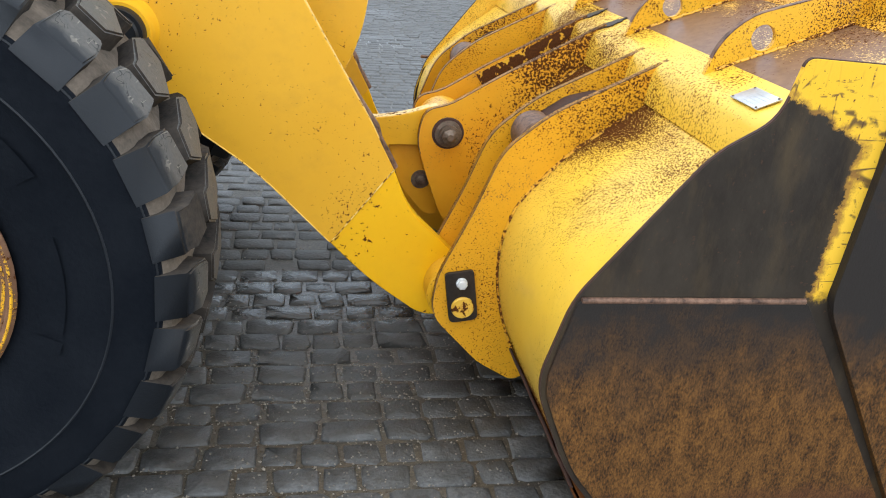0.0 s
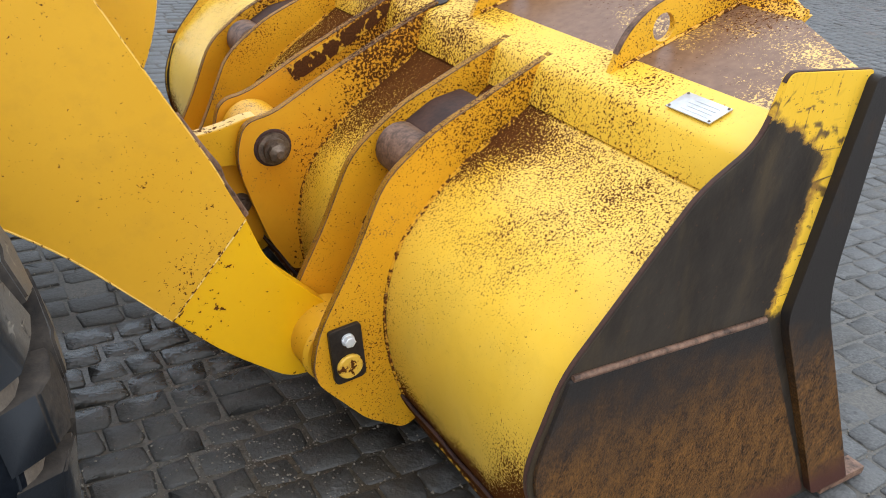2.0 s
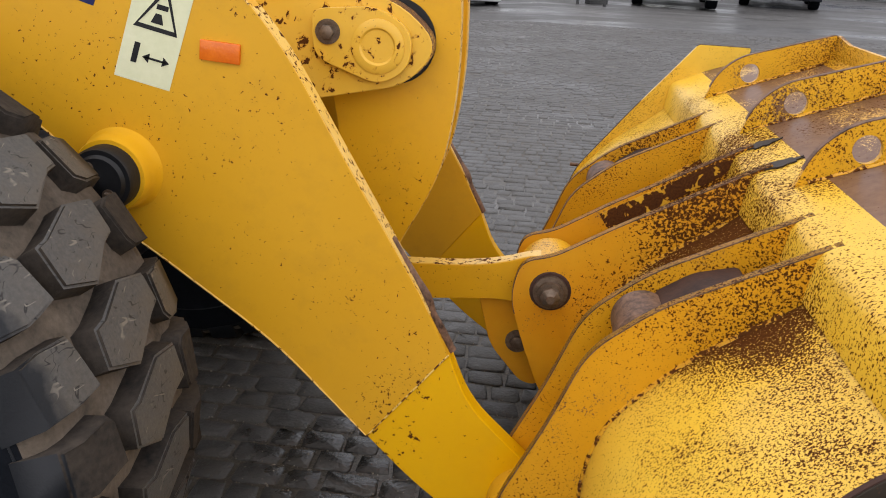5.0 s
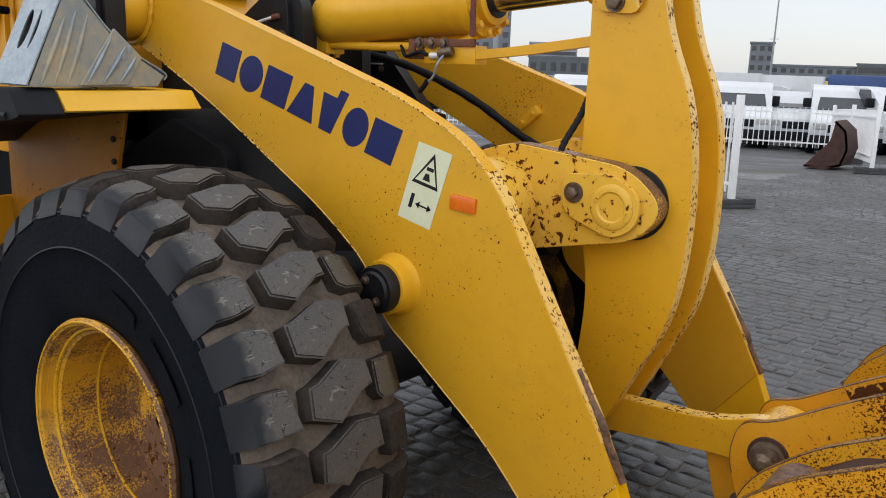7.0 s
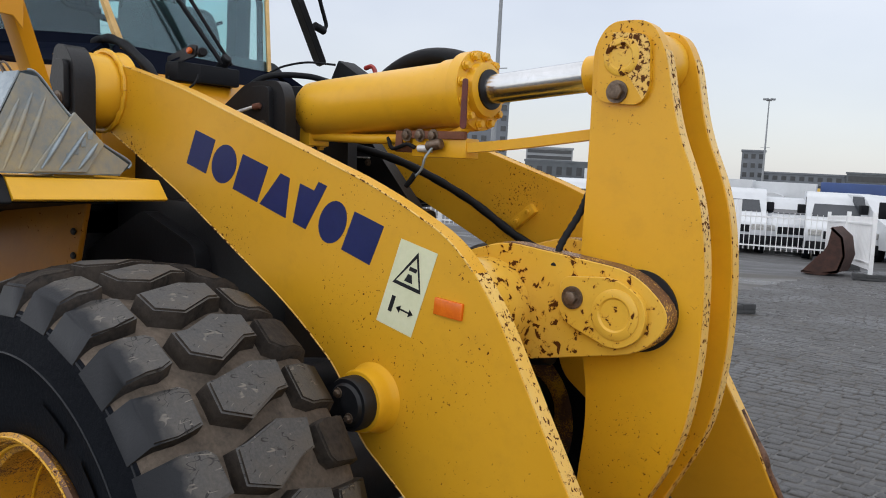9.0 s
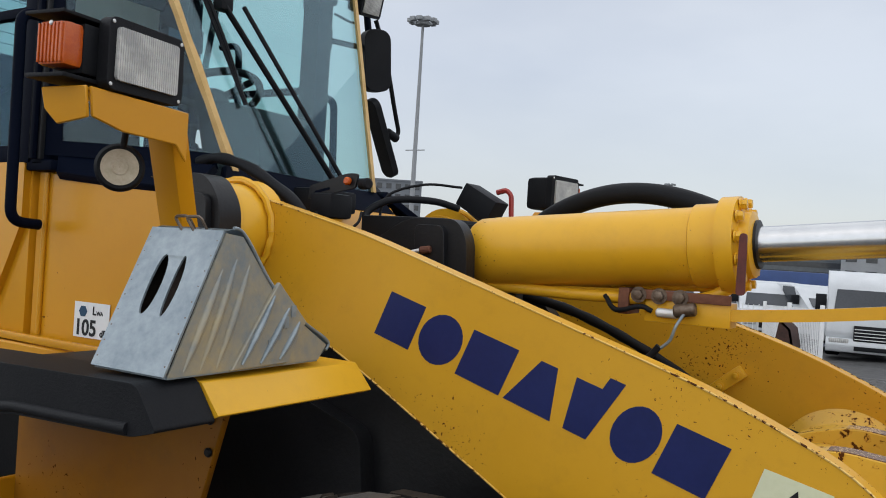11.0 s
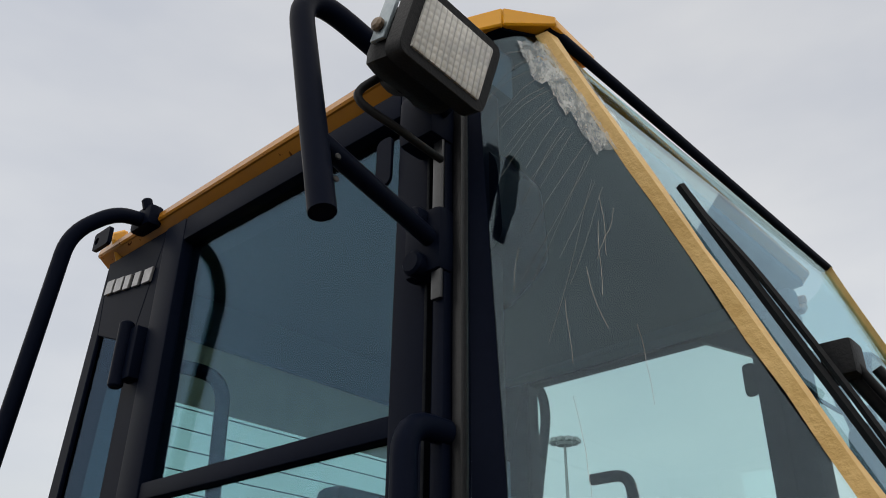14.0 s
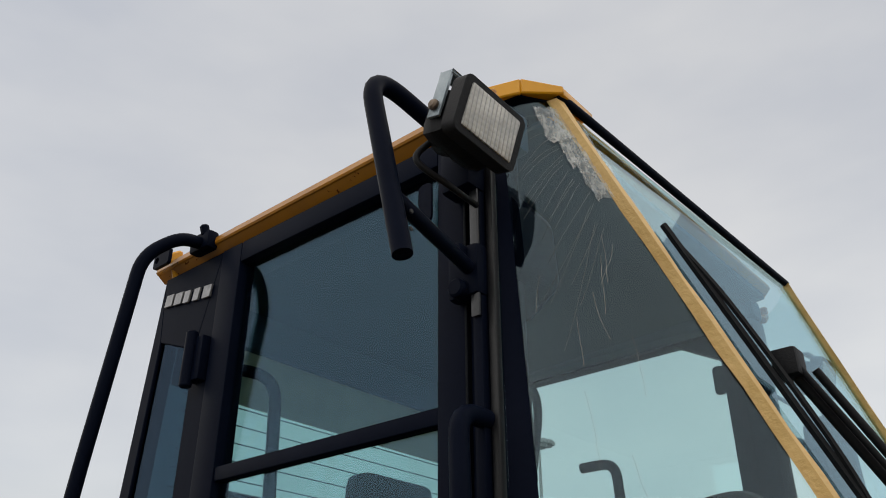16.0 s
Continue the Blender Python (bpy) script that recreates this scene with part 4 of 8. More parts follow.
# safety sticker and reflector on the arm
for s in (-1,):
    c0, ax, az = Vector((0.058, s * 0.5612, 1.309)), Vector((0.120, 0, -0.027)), Vector((0.073, 0, 0.219))

    def on_label(u, v, out=0.0):
        return c0 + ax * u + az * v + Vector((0, s * out, 0))

    def label_shape(name, uv, mat, parent, out, label=""):
        bm = bmesh.new()
        bm.faces.new([bm.verts.new(on_label(u, v, out)) for u, v in uv])
        ext = bmesh.ops.extrude_face_region(bm, geom=list(bm.faces))
        for v in ext["geom"]:
            if isinstance(v, bmesh.types.BMVert):
                v.co.y -= s * 0.0008
        bmesh.ops.recalc_face_normals(bm, faces=bm.faces)
        return part(name, bm, mat, parent, label)

    st = label_shape("warning_sticker", [(0, 0), (1, 0), (1, 1), (0, 1)], "cream_label", loader, 0.0, "pale yellow warning sticker with a triangle")
    for tri in ([(0.12, 0.50), (0.90, 0.50), (0.86, 0.54), (0.19, 0.54)], [(0.12, 0.50), (0.19, 0.54), (0.545, 0.86), (0.54, 0.93)], [(0.90, 0.50), (0.54, 0.93), (0.545, 0.86), (0.83, 0.54)]):
        label_shape("triangle_side", tri, "black_paint", st, 0.001)
    label_shape("pictogram_bar", [(0.40, 0.57), (0.62, 0.57), (0.55, 0.66), (0.45, 0.66)], "black_paint", st, 0.001)
    label_shape("pictogram_bar", [(0.44, 0.70), (0.64, 0.70), (0.64, 0.745), (0.44, 0.745)], "black_paint", st, 0.001)
    label_shape("pictogram_bar", [(0.22, 0.17), (0.32, 0.17), (0.32, 0.36), (0.22, 0.36)], "black_paint", st, 0.001)
    label_shape("arrow_bar", [(0.44, 0.235), (0.82, 0.235), (0.82, 0.255), (0.44, 0.255)], "black_paint", st, 0.001)
    label_shape("arrow_head", [(0.40, 0.245), (0.52, 0.20), (0.52, 0.29)], "black_paint", st, 0.001)
    label_shape("arrow_head", [(0.88, 0.245), (0.76, 0.20), (0.76, 0.29)], "black_paint", st, 0.001)
    rf = Matrix.Translation((0.294, s * 0.561, 1.372)) @ Matrix.Rotation(radians(4), 4, "Y")
    part("side_reflector", placed(box(-0.043, 0.043, -0.007, 0.004, -0.021, 0.021, 0.003), rf), "reflector_orange", loader, "flat orange plastic reflector")

# cross tube and lever bracket
part("cross_tube", turned([(0, 0.19), (0.02, 0.165), (0.04, 0.15), (0.97, 0.15), (0.99, 0.165), (1.01, 0.19)], (0.15, -0.505, 1.315), (0, 1, 0), 48), "chipped_paint", loader, "cross tube between the arms, paint flaking")
BRK = rounded([(0.05, 1.47, 0.05), (0.20, 1.515, 0.05), (0.60, 1.474, 0.1), (0.712, 1.37, 0.1), (0.635, 1.268, 0.08), (0.25, 1.185, 0.05), (0.05, 1.20, 0.05)])
for s in (-1, 1):
    ya, yb = sorted((s * 0.132, s * 0.195))
    br = part("lever_bracket", plate(BRK, ya, yb, 0.005), "chipped_paint", loader, "lever bracket with heavily chipped paint")
    worn_strip(P(BRK[8:26]), ya + 0.002, yb - 0.002, br, 0.002, "rusty_paint")
    cap = rounded([(0.395, 1.44, 0.03), (0.56, 1.455, 0.06), (0.645, 1.40, 0.06), (0.64, 1.31, 0.06), (0.565, 1.265, 0.04), (0.40, 1.325, 0.04)])
    ya, yb = sorted((s * 0.195, s * 0.215))
    part("pin_retainer", plate(cap, ya, yb, 0.003), "chipped_paint", br)
    part("pin_end", turned([(0, 0.066), (0.004, 0.066), (0.008, 0.056), (0.008, 0.045), (0.003, 0.04), (0.003, 0.001)], (0.56, s * 0.214, 1.36), (0, s, 0), 36), "chipped_paint", br)
    hex_bolt((0.436, s * 0.215, 1.388), (0, s, 0), 0.018, 0.02, "bolt_steel", br, "retainer_bolt", 1.7, "dark rusty bolt with washer")
part("pivot_seal", turned([(0, 0.108), (0.006, 0.108)], (0.585, -0.132, 1.366), (0, 1, 0), 40), "black_paint", loader)
part("pivot_seal", turned([(0, 0.108), (0.006, 0.108)], (0.585, 0.126, 1.366), (0, 1, 0), 40), "black_paint", loader)

# tilt lever of two plates
LEVER = [(0.40, 2.05, 0.09), (0.44, 2.115, 0.09), (0.56, 2.115, 0.09), (0.605, 2.03, 0.1), (0.645, 1.84, 0.1), (0.72, 1.68, 0.1), (0.75, 1.50, 0.1), (0.755, 1.25, 0.15), (0.72, 1.02, 0.15), (0.62, 0.83, 0.1), (0.54, 0.66, 0.06), (0.46, 0.66, 0.06), (0.43, 0.80, 0.1), (0.455, 1.08, 0.1), (0.40, 1.36, 0.1), (0.405, 1.78, 0.1)]
lv = rounded(LEVER, 0.05)
for y0, y1 in ((-0.125, -0.075), (0.075, 0.125)):
    tl = part("tilt_lever_plate", plate(lv, y0, y1, 0.004), "lever_paint", loader, "tall curved plate of the tilt lever")
    worn_strip(P(lv[20:60]), y0 + 0.003, y1 - 0.003, tl, 0.002, "rubbed_paint")
part("lever_sleeve", rod((0.50, -0.075, 2.02), (0.50, 0.075, 2.02), 0.085, 36), "clean_paint", loader)
part("lever_web", rod((0.56, -0.075, 1.36), (0.56, 0.075, 1.36), 0.14, 36), "clean_paint", loader)
for s in (-1, 1):
    keep = rounded([(0.425, 1.905, 0.035), (0.55, 1.895, 0.035), (0.575, 1.94, 0.03), (0.565, 2.075, 0.035), (0.45, 2.085, 0.035), (0.425, 2.06, 0.03)])
    ya, yb = sorted((s * 0.125, s * 0.14))
    part("scraped_rim", plate(rounded([(p.x * 1.0, p.y, 0.0) for p in keep[10:26]] + [(0.50, 1.99, 0.0)]), *sorted((s * 0.1392, s * 0.1408)), 0.0), "rubbed_paint", loader, "scraped rim of the pin retainer")
    kp = part("rod_pin_retainer", plate(keep, ya, yb, 0.003), "lever_paint", loader)
    part("pin_end", turned([(0, 0.05), (0.003, 0.05), (0.006, 0.042), (0.006, 0.034), (0.002, 0.03), (0.002, 0.001)], (0.49, s * 0.139, 2.02), (0, s, 0), 32), "chipped_paint", kp)
    hex_bolt((0.485, s * 0.14, 1.93), (0, s, 0), 0.022, 0.024, "bolt_steel", kp, "retainer_bolt", 1.35, "grey steel bolt")

# bucket link
LINK = rounded([(0.44, 0.745, 0.02), (0.60, 0.742, 0.02), (0.80, 0.752, 0.05), (0.90, 0.768, 0.05), (1.0, 0.803, 0.05), (1.085, 0.79, 0.05), (1.10, 0.68, 0.05), (1.0, 0.65, 0.05), (0.90, 0.660, 0.05), (0.60, 0.632, 0.02), (0.47, 0.62, 0.05)])
lk = part("bucket_link", plate(LINK, -0.070, -0.022, 0.004), "lever_paint", loader, "short link between lever and bucket")
worn_strip(P(LINK[6:32]), -0.068, -0.024, lk, 0.002, "rubbed_paint")
part("link_boss", turned([(0, 0.078), (0.012, 0.090), (0.158, 0.090), (0.17, 0.078)], (1.042, -0.085, 0.717), (0, 1, 0), 40), "rib_paint", lk, "round link boss with flaking paint")
part("link_web", box(0.50, 0.98, -0.03, 0.05, 0.655, 0.705, 0.006), "lever_paint", lk)
part("lug_casting", plate(rounded([(0.83, 0.70, 0.02), (0.955, 0.70, 0.03), (1.03, 0.56, 0.03), (1.04, 0.38, 0.03), (0.985, 0.385, 0.03), (0.885, 0.50, 0.04)]), -0.045, 0.045, 0.006), "link_ear_paint", lk, "orange-brown cast lug below the link")
hex_bolt((0.965, -0.045, 0.52), (0, -1, 0), 0.022, 0.02, "bolt_steel", lk, "casting_bolt", 1.6, "rusty bolt with washer")

# tilt cylinder with pipes and valve
CA, CB = Vector((-0.83, 0, 1.895)), Vector((-0.02, 0, 1.958))
CW = (CB - CA).normalized()
cyl = part("tilt_cylinder", turned([(0, 0.07), (0.012, 0.09), (0.03, 0.100), (0.09, 0.102), (0.66, 0.102), (0.664, 0.109), (0.735, 0.109), (0.737, 0.10)], CA, CB - CA, 56), "clean_paint", loader, "yellow hydraulic tilt cylinder")
part("gland", turned([(0.728, 0.104), (0.732, 0.124), (0.775, 0.124), (0.779, 0.10), (0.782, 0.088), (0.805, 0.084), (0.81, 0.07), (0.812, 0.05)], CA, CB - CA, 56), "clean_paint", cyl)
ref1 = CW.orthogonal().normalized()
ref2 = CW.cross(ref1)
for k in range(12):
    a = k * math.tau / 12 + 0.1
    c = CA + CW * 0.779 + (ref1 * math.cos(a) + ref2 * math.sin(a)) * 0.107
    hex_bolt(c, CW, 0.0125, 0.018, "clean_paint", cyl, "gland_bolt", 1.25)
part("rod_wiper", turned([(0.810, 0.062), (0.818, 0.062), (0.82, 0.05)], CA, CB - CA, 32), "black_paint", cyl)
part("piston_rod", rod(CB, (0.34, 0, 1.992), 0.045, 36), "chrome", cyl, "polished chrome rod")
part("rod_eye", rod((0.325, 0, 1.99), (0.45, 0, 2.005), 0.056, 36), "clean_paint", cyl)
part("pipe", tube(bent([(-0.79, -0.02, 1.80), (-0.5, -0.025, 1.795), (-0.25, -0.03, 1.80), (-0.12, -0.03, 1.812), (-0.06, -0.02, 1.86)], 0.05), 0.017, 12), "clean_paint", cyl)
part("pipe", tube(bent([(-0.80, 0.03, 1.82), (-0.30, 0.035, 1.835), (-0.08, 0.02, 1.845)], 0.05), 0.014, 12), "clean_paint", cyl)
part("rear_flange", box(-0.83, -0.775, -0.05, 0.05, 1.765, 1.83, 0.006), "clean_paint", cyl)
for k in (-0.03, 0.03):
    hex_bolt((-0.80, k, 1.765), (0, 0, -1), 0.012, 0.014, "clean_paint", cyl)
part("pipe_clamp", box(-0.36, -0.33, -0.05, 0.045, 1.755, 1.825, 0.004), "rust", cyl)
part("position_rod", tube(bent([(-0.07, -0.03, 1.775), (0.10, -0.028, 1.79), (0.44, -0.02, 1.835)], 0.2), 0.021, 4), "clean_paint", cyl, "flat yellow bar to the lever")
vb = part("switch_box", box(-0.285, -0.065, -0.05, 0.02, 1.742, 1.805, 0.004), "clean_paint", cyl)
part("switch_bracket", box(-0.30, -0.065, -0.06, -0.045, 1.80, 1.825, 0.003), "rust", cyl)
part("sensor", rod((-0.20, -0.075, 1.775), (-0.145, -0.07, 1.785), 0.017, 16), "bolt_steel", cyl, "grey metal switch")
part("sensor", rod((-0.25, -0.06, 1.768), (-0.19, -0.06, 1.768), 0.012, 16), "plate_metal", cyl)
for x in (-0.30, -0.245, -0.19):
    hex_bolt((x, -0.058, 1.81), (0, -1, 0), 0.014, 0.016, "bolt_steel", cyl)
part("warning_tab", plate(rounded([(-0.040, 1.98, 0.01), (-0.022, 1.98, 0.01), (-0.020, 1.83, 0.01), (-0.042, 1.83, 0.01)]), -0.118, -0.112, 0.002), "dark_red", cyl, "dull red metal tab")
part("cable", tube(glide([(-0.40, -0.04, 1.80), (-0.36, -0.06, 1.765), (-0.29, -0.07, 1.78), (-0.26, -0.065, 1.77)], 6), 0.007, 8), "black_plastic", cyl)
part("cable", tube(glide([(-0.17, -0.08, 1.775), (-0.185, -0.10, 1.74), (-0.20, -0.10, 1.70), (-0.235, -0.10, 1.67), (-0.25, -0.10, 1.655)], 6), 0.0042, 8), "galvanised", cyl)
part("cable_plug", tube(glide([(-0.225, -0.10, 1.685), (-0.24, -0.10, 1.665), (-0.26, -0.10, 1.645)], 4), 0.009, 8), "black_plastic", cyl)
part("hose", tube(glide([(-0.85, 0.22, 1.78), (-0.62, 0.30, 1.72), (-0.40, 0.42, 1.60), (-0.15, 0.44, 1.46), (0.05, 0.40, 1.42), (0.18, 0.30, 1.44)], 10), lambda u: 0.016 + 0.0012 * math.sin(u * 400), 10), "black_plastic", loader, "black hydraulic hose")
part("hose", tube(glide([(0.36, -0.19, 1.46), (0.36, -0.16, 1.52), (0.385, -0.12, 1.60), (0.40, -0.10, 1.66)], 12), lambda u: 0.010 + 0.001 * math.sin(u * 300), 8), "black_plastic", loader, "thin ribbed hose")
part("hose", tube(glide([(-0.86, 0.30, 1.90), (-0.72, 0.26, 2.02), (-0.52, 0.20, 2.088), (-0.33, 0.16, 2.092), (-0.15, 0.12, 2.04), (-0.05, 0.10, 1.96)], 10), 0.031, 16), "black_plastic", loader, "thick black hose arching over the cylinder")

# wheels: lugged tyres on yellow rims
AX, AZ, RT = -0.418, 0.682, 0.748
PITCH = math.tau / 30


def lug_mesh(name, outline, top, worn):
    """A tread block: outline in (angle in pitches, across), standing on the carcass; worn top, darker flanks."""
    dice = np.random.default_rng(worn)
    outline = [(u + dice.uniform(-0.035, 0.035), v + (dice.uniform(-0.009, 0.009) if abs(v) < 0.25 else 0.0)) for u, v in outline]
    top = top + dice.uniform(-0.003, 0.003)
    bm = bmesh.new()
    low, high = [], []
    cy = sum(v for _, v in outline) / len(outline)
    cu = sum(u for u, _ in outline) / len(outline)
    for u, v in outline:
        crown = top - 0.55 * v * v
        for ring, r, k in ((low, 0.672, 1.09), (high, crown, 0.97)):
            uu, vv = cu + (u - cu) * k, cy + (v - cy) * k
            if abs(v) > 0.25:
                vv = math.copysign(0.242 if ring is high else 0.270, v)
            a = uu * PITCH
            rr = 0.640 if (ring is low and abs(v) > 0.25) else r
            ring.append(bm.verts.new((rr * math.cos(a), vv, rr * math.sin(a))))
    k = len(outline)
    bm.faces.new(high)
    for i in range(k):
        bm.faces.new((low[i], low[(i + 1) % k], high[(i + 1) % k], high[i]))
    bmesh.ops.recalc_face_normals(bm, faces=bm.faces)
    bmesh.ops.bevel(bm, geom=[e for e in bm.edges if all(v in high for v in e.verts)], offset=0.005, segments=2, affect="EDGES")
    bm.normal_update()
    for f in bm.faces:
        c = f.calc_center_median()
        out = f.normal.dot(Vector((c.x, 0, c.z)).normalized())
        f.material_index = 2 if out < 0.35 and not (abs(f.normal.y) > 0.6 and abs(c.y) > 0.235) else 0
    me = bpy.data.meshes.new(name)
    smooth(bm, 75).to_mesh(me)
    bm.free()
    me.materials.append(MATS["tread_rubber"])
    me.materials.append(MATS["lug_side"])
    me.materials.append(MATS["lug_wall"])
    return me


SHOULDER = [(-0.36, -0.27), (0.38, -0.27), (0.38, -0.20), (0.36, -0.150), (0.24, -0.132), (-0.30, -0.128), (-0.36, -0.165), (-0.36, -0.20)]
CENTRE = [(-0.24, -0.098), (-0.43, -0.022), (-0.10, 0.060), (-0.05, 0.112), (0.42, 0.112), (0.51, 0.030), (0.27, -0.060), (0.25, -0.098)]
LUGS = [[lug_mesh("shoulder_lug", SHOULDER, RT, k), lug_mesh("shoulder_lug", [(-u, -v) for u, v in SHOULDER], RT, k + 10), lug_mesh("centre_lug", CENTRE, RT + 0.003, k + 20)] for k in range(5)]


def wheel(cx, s, near):
    c = Vector((cx, s * 1.0, AZ))
    side = [(-0.19, 0.33), (-0.222, 0.345), (-0.236, 0.37), (-0.243, 0.40), (-0.256, 0.45), (-0.262, 0.50), (-0.268, 0.545), (-0.272, 0.552), (-0.270, 0.560), (-0.268, 0.62), (-0.266, 0.640), (-0.263, 0.648), (-0.257, 0.656), (-0.247, 0.668), (-0.232, 0.680), (-0.20, 0.690), (-0.1, 0.699), (0, 0.702)]
    side = side + [(-a, r) for a, r in side[-2::-1]]
    ty = part("wheel", turned(side, (0, 0, 0), (0, 1, 0), 120, None, False), "rubber", loader, "black lugged tyre on a yellow rim")
    ty.location = c
    ty.data.materials.append(MATS["groove_dust"])
    for f in ty.data.polygons:
        f.material_index = 1 if math.hypot(f.center.x, f.center.z) > 0.660 else 0
    for r, d in ((0.646, 0.263), (0.552, 0.2715)):
        for side_s in (-1, 1):
            part("sidewall_ridge", tube([Vector((r * math.cos(a), side_s * d, r * math.sin(a))) for a in (k * math.tau / 120 for k in range(121))], 0.003, 5), "tread_rubber", ty)
    rim = [(-0.21, 0.325), (-0.243, 0.332), (-0.250, 0.345), (-0.240, 0.353), (-0.226, 0.348), (-0.226, 0.325), (-0.205, 0.318), (-0.196, 0.300), (-0.05, 0.285), (0.0, 0.27), (0.02, 0.20), (0.02, 0.13), (-0.02, 0.12), (-0.05, 0.11), (-0.055, 0.02)]
    part("rim", turned(rim if s < 0 else [(-a, r) for a, r in rim], (0, 0, 0), (0, 1, 0), 72, None, False), "rim_paint", ty, "dusty yellow steel rim")
    for r, d, w in ((0.343, -0.2495, 0.0035), (0.317, -0.206, 0.006), (0.289, -0.085, 0.005)):
        part("rim_ring", tube([Vector((r * math.cos(a), d * -s, r * math.sin(a))) for a in (k * math.tau / 72 for k in range(73))], w, 6), "rib_paint", ty, "rusty ring on the rim")
    for k in range(30):
        for me in LUGS[(k * 7 + (k // 5)) % 5]:
            lug = new("lug", me)
            lug.parent = ty
            lug.rotation_euler = (0, -(k + 0.775) * PITCH, 0)
    if s < 0 and near:
        # raised bars where the sidewall carries unreadable moulded writing
        for a0, a1, r0, r1 in ((-16, 14, 0.40, 0.455), (-22, -18, 0.40, 0.46), (30, 52, 0.44, 0.49), (60, 75, 0.44, 0.49)):
            bm = bmesh.new()
            cols = [[bm.verts.new((r * math.cos(radians(a0 + (a1 - a0) * j / 10)), -0.248 - (r - 0.40) * 0.22 - 0.002, r * math.sin(radians(a0 + (a1 - a0) * j / 10)))) for r in (r0, r1)] for j in range(11)]
            for p, q in zip(cols, cols[1:]):
                bm.faces.new((p[0], p[1], q[1], q[0]))
            part("moulded_bar", bm, "rubber", ty)
    return ty


for x, near in ((AX, True), (AX - 3.05, False)):
    for s in (-1, 1):
        wheel(x, s, near)
part("axle", rod((AX, -0.95, AZ), (AX, 0.95, AZ), 0.16, 24), "black_paint", loader)
part("axle", rod((AX - 3.05, -0.95, AZ), (AX - 3.05, 0.95, AZ), 0.16, 24), "black_paint", loader)
# ---- front frame, behind the arms ----
ff = part("front_frame", box(-1.50, -0.50, -0.38, 0.38, 0.70, 1.55, 0.03), "black_paint", loader, "black front frame with grease")
part("frame_tower", plate(rounded([(-1.55, 1.50, 0.02), (-1.50, 1.78, 0.1), (-1.20, 1.86, 0.05), (-0.95, 1.80, 0.1), (-0.62, 1.50, 0.02)]), -0.36, -0.30, 0.01), "black_paint", ff)
part("frame_tower", plate(rounded([(-1.55, 1.50, 0.02), (-1.50, 1.78, 0.1), (-1.20, 1.86, 0.05), (-0.85, 1.85, 0.02), (-0.787, 1.786, 0.02), (-0.568, 1.559, 0.02), (-0.54, 1.50, 0.02)]), 0.30, 0.36, 0.01), "black_paint", ff)
part("step_lip", box(-0.955, -0.798, 0.285, 0.30, 1.731, 1.737, 0.002), "plate_metal", ff, "bright rubbed lip on the tower")
for x in (-0.95, -0.81):
    hex_bolt((x, 0.30, 1.715), (0, -1, 0), 0.010, 0.012, "bolt_steel", ff)
part("frame_deck", slab([(-1.55, -0.30, 1.74), (-0.75, -0.30, 1.62), (-0.75, 0.30, 1.62), (-1.55, 0.30, 1.74)], 0.03), "black_paint", ff)
part("lift_cylinder", rod((-0.85, -0.43, 0.95), (0.0, -0.43, 1.10), 0.075, 28), "black_paint", loader, "black lift cylinder behind the arm")
part("lift_cylinder", rod((-0.85, 0.43, 0.95), (0.0, 0.43, 1.10), 0.075, 28), "black_paint", loader)
for s in (-1, 1):
    ya, yb = sorted((s * 0.66, s * 0.735))
    pv = part("pivot_plate", plate(rounded([(-1.285, 2.055, 0.03), (-1.215, 2.05, 0.07), (-1.155, 1.98, 0.06), (-1.15, 1.80, 0.06), (-1.15, 1.55, 0.04), (-1.42, 1.55, 0.04), (-1.34, 1.85, 0.05)]), ya, yb, 0.012), "black_paint", ff)
    part("pin_lock", plate(rounded([(-1.255, 2.0, 0.02), (-1.185, 2.0, 0.03), (-1.18, 1.83, 0.03), (-1.25, 1.83, 0.03)]), *sorted((s * 0.735, s * 0.755)), 0.004), "black_paint", pv)
    hex_bolt((-1.217, s * 0.755, 1.87), (0, s, 0), 0.018, 0.02, "bolt_steel", pv)
    part("frame_side", plate(rounded([(-1.60, 1.32, 0.02), (-1.22, 1.50, 0.02), (-0.9, 1.40, 0.05), (-0.85, 0.95, 0.05), (-1.6, 0.9, 0.02)]), *sorted((s * 0.38, s * 0.44)), 0.01), "black_paint", ff)
CBR = rounded([(-1.14, 1.88, 0.04), (-0.97, 1.985, 0.05), (-0.80, 1.985, 0.05), (-0.765, 1.93, 0.04), (-0.75, 1.60, 0.02), (-1.3, 1.60, 0.02)])
for s in (-1, 1):
    cb = part("cylinder_bracket", plate(CBR, *sorted((s * 0.13, s * 0.18)), 0.008), "black_paint", ff)
    part("pin_lock", plate(rounded([(-0.93, 1.965, 0.02), (-0.83, 1.965, 0.03), (-0.82, 1.80, 0.02), (-0.92, 1.80, 0.02)]), *sorted((s * 0.18, s * 0.20)), 0.004), "black_paint", cb)
    hex_bolt((-0.86, s * 0.2, 1.815), (0, s, 0), 0.02, 0.02, "bolt_steel", cb)
part("grease_pipe", tube(glide([(-1.08, -0.24, 1.86), (-1.0, -0.23, 1.865), (-0.90, -0.21, 1.89)], 6), 0.006, 8), "plate_metal", ff)
part("grease_fitting", rod((-0.90, -0.21, 1.89), (-0.865, -0.205, 1.895), 0.011, 10), "rust", ff)
part("rear_frame", box(-5.9, -1.62, -0.5, 0.5, 0.75, 1.50, 0.03), "black_paint", loader)
part("cab_deck", box(-3.3, -1.62, -0.66, 0.66, 1.36, 1.52, 0.02), "black_paint", loader)
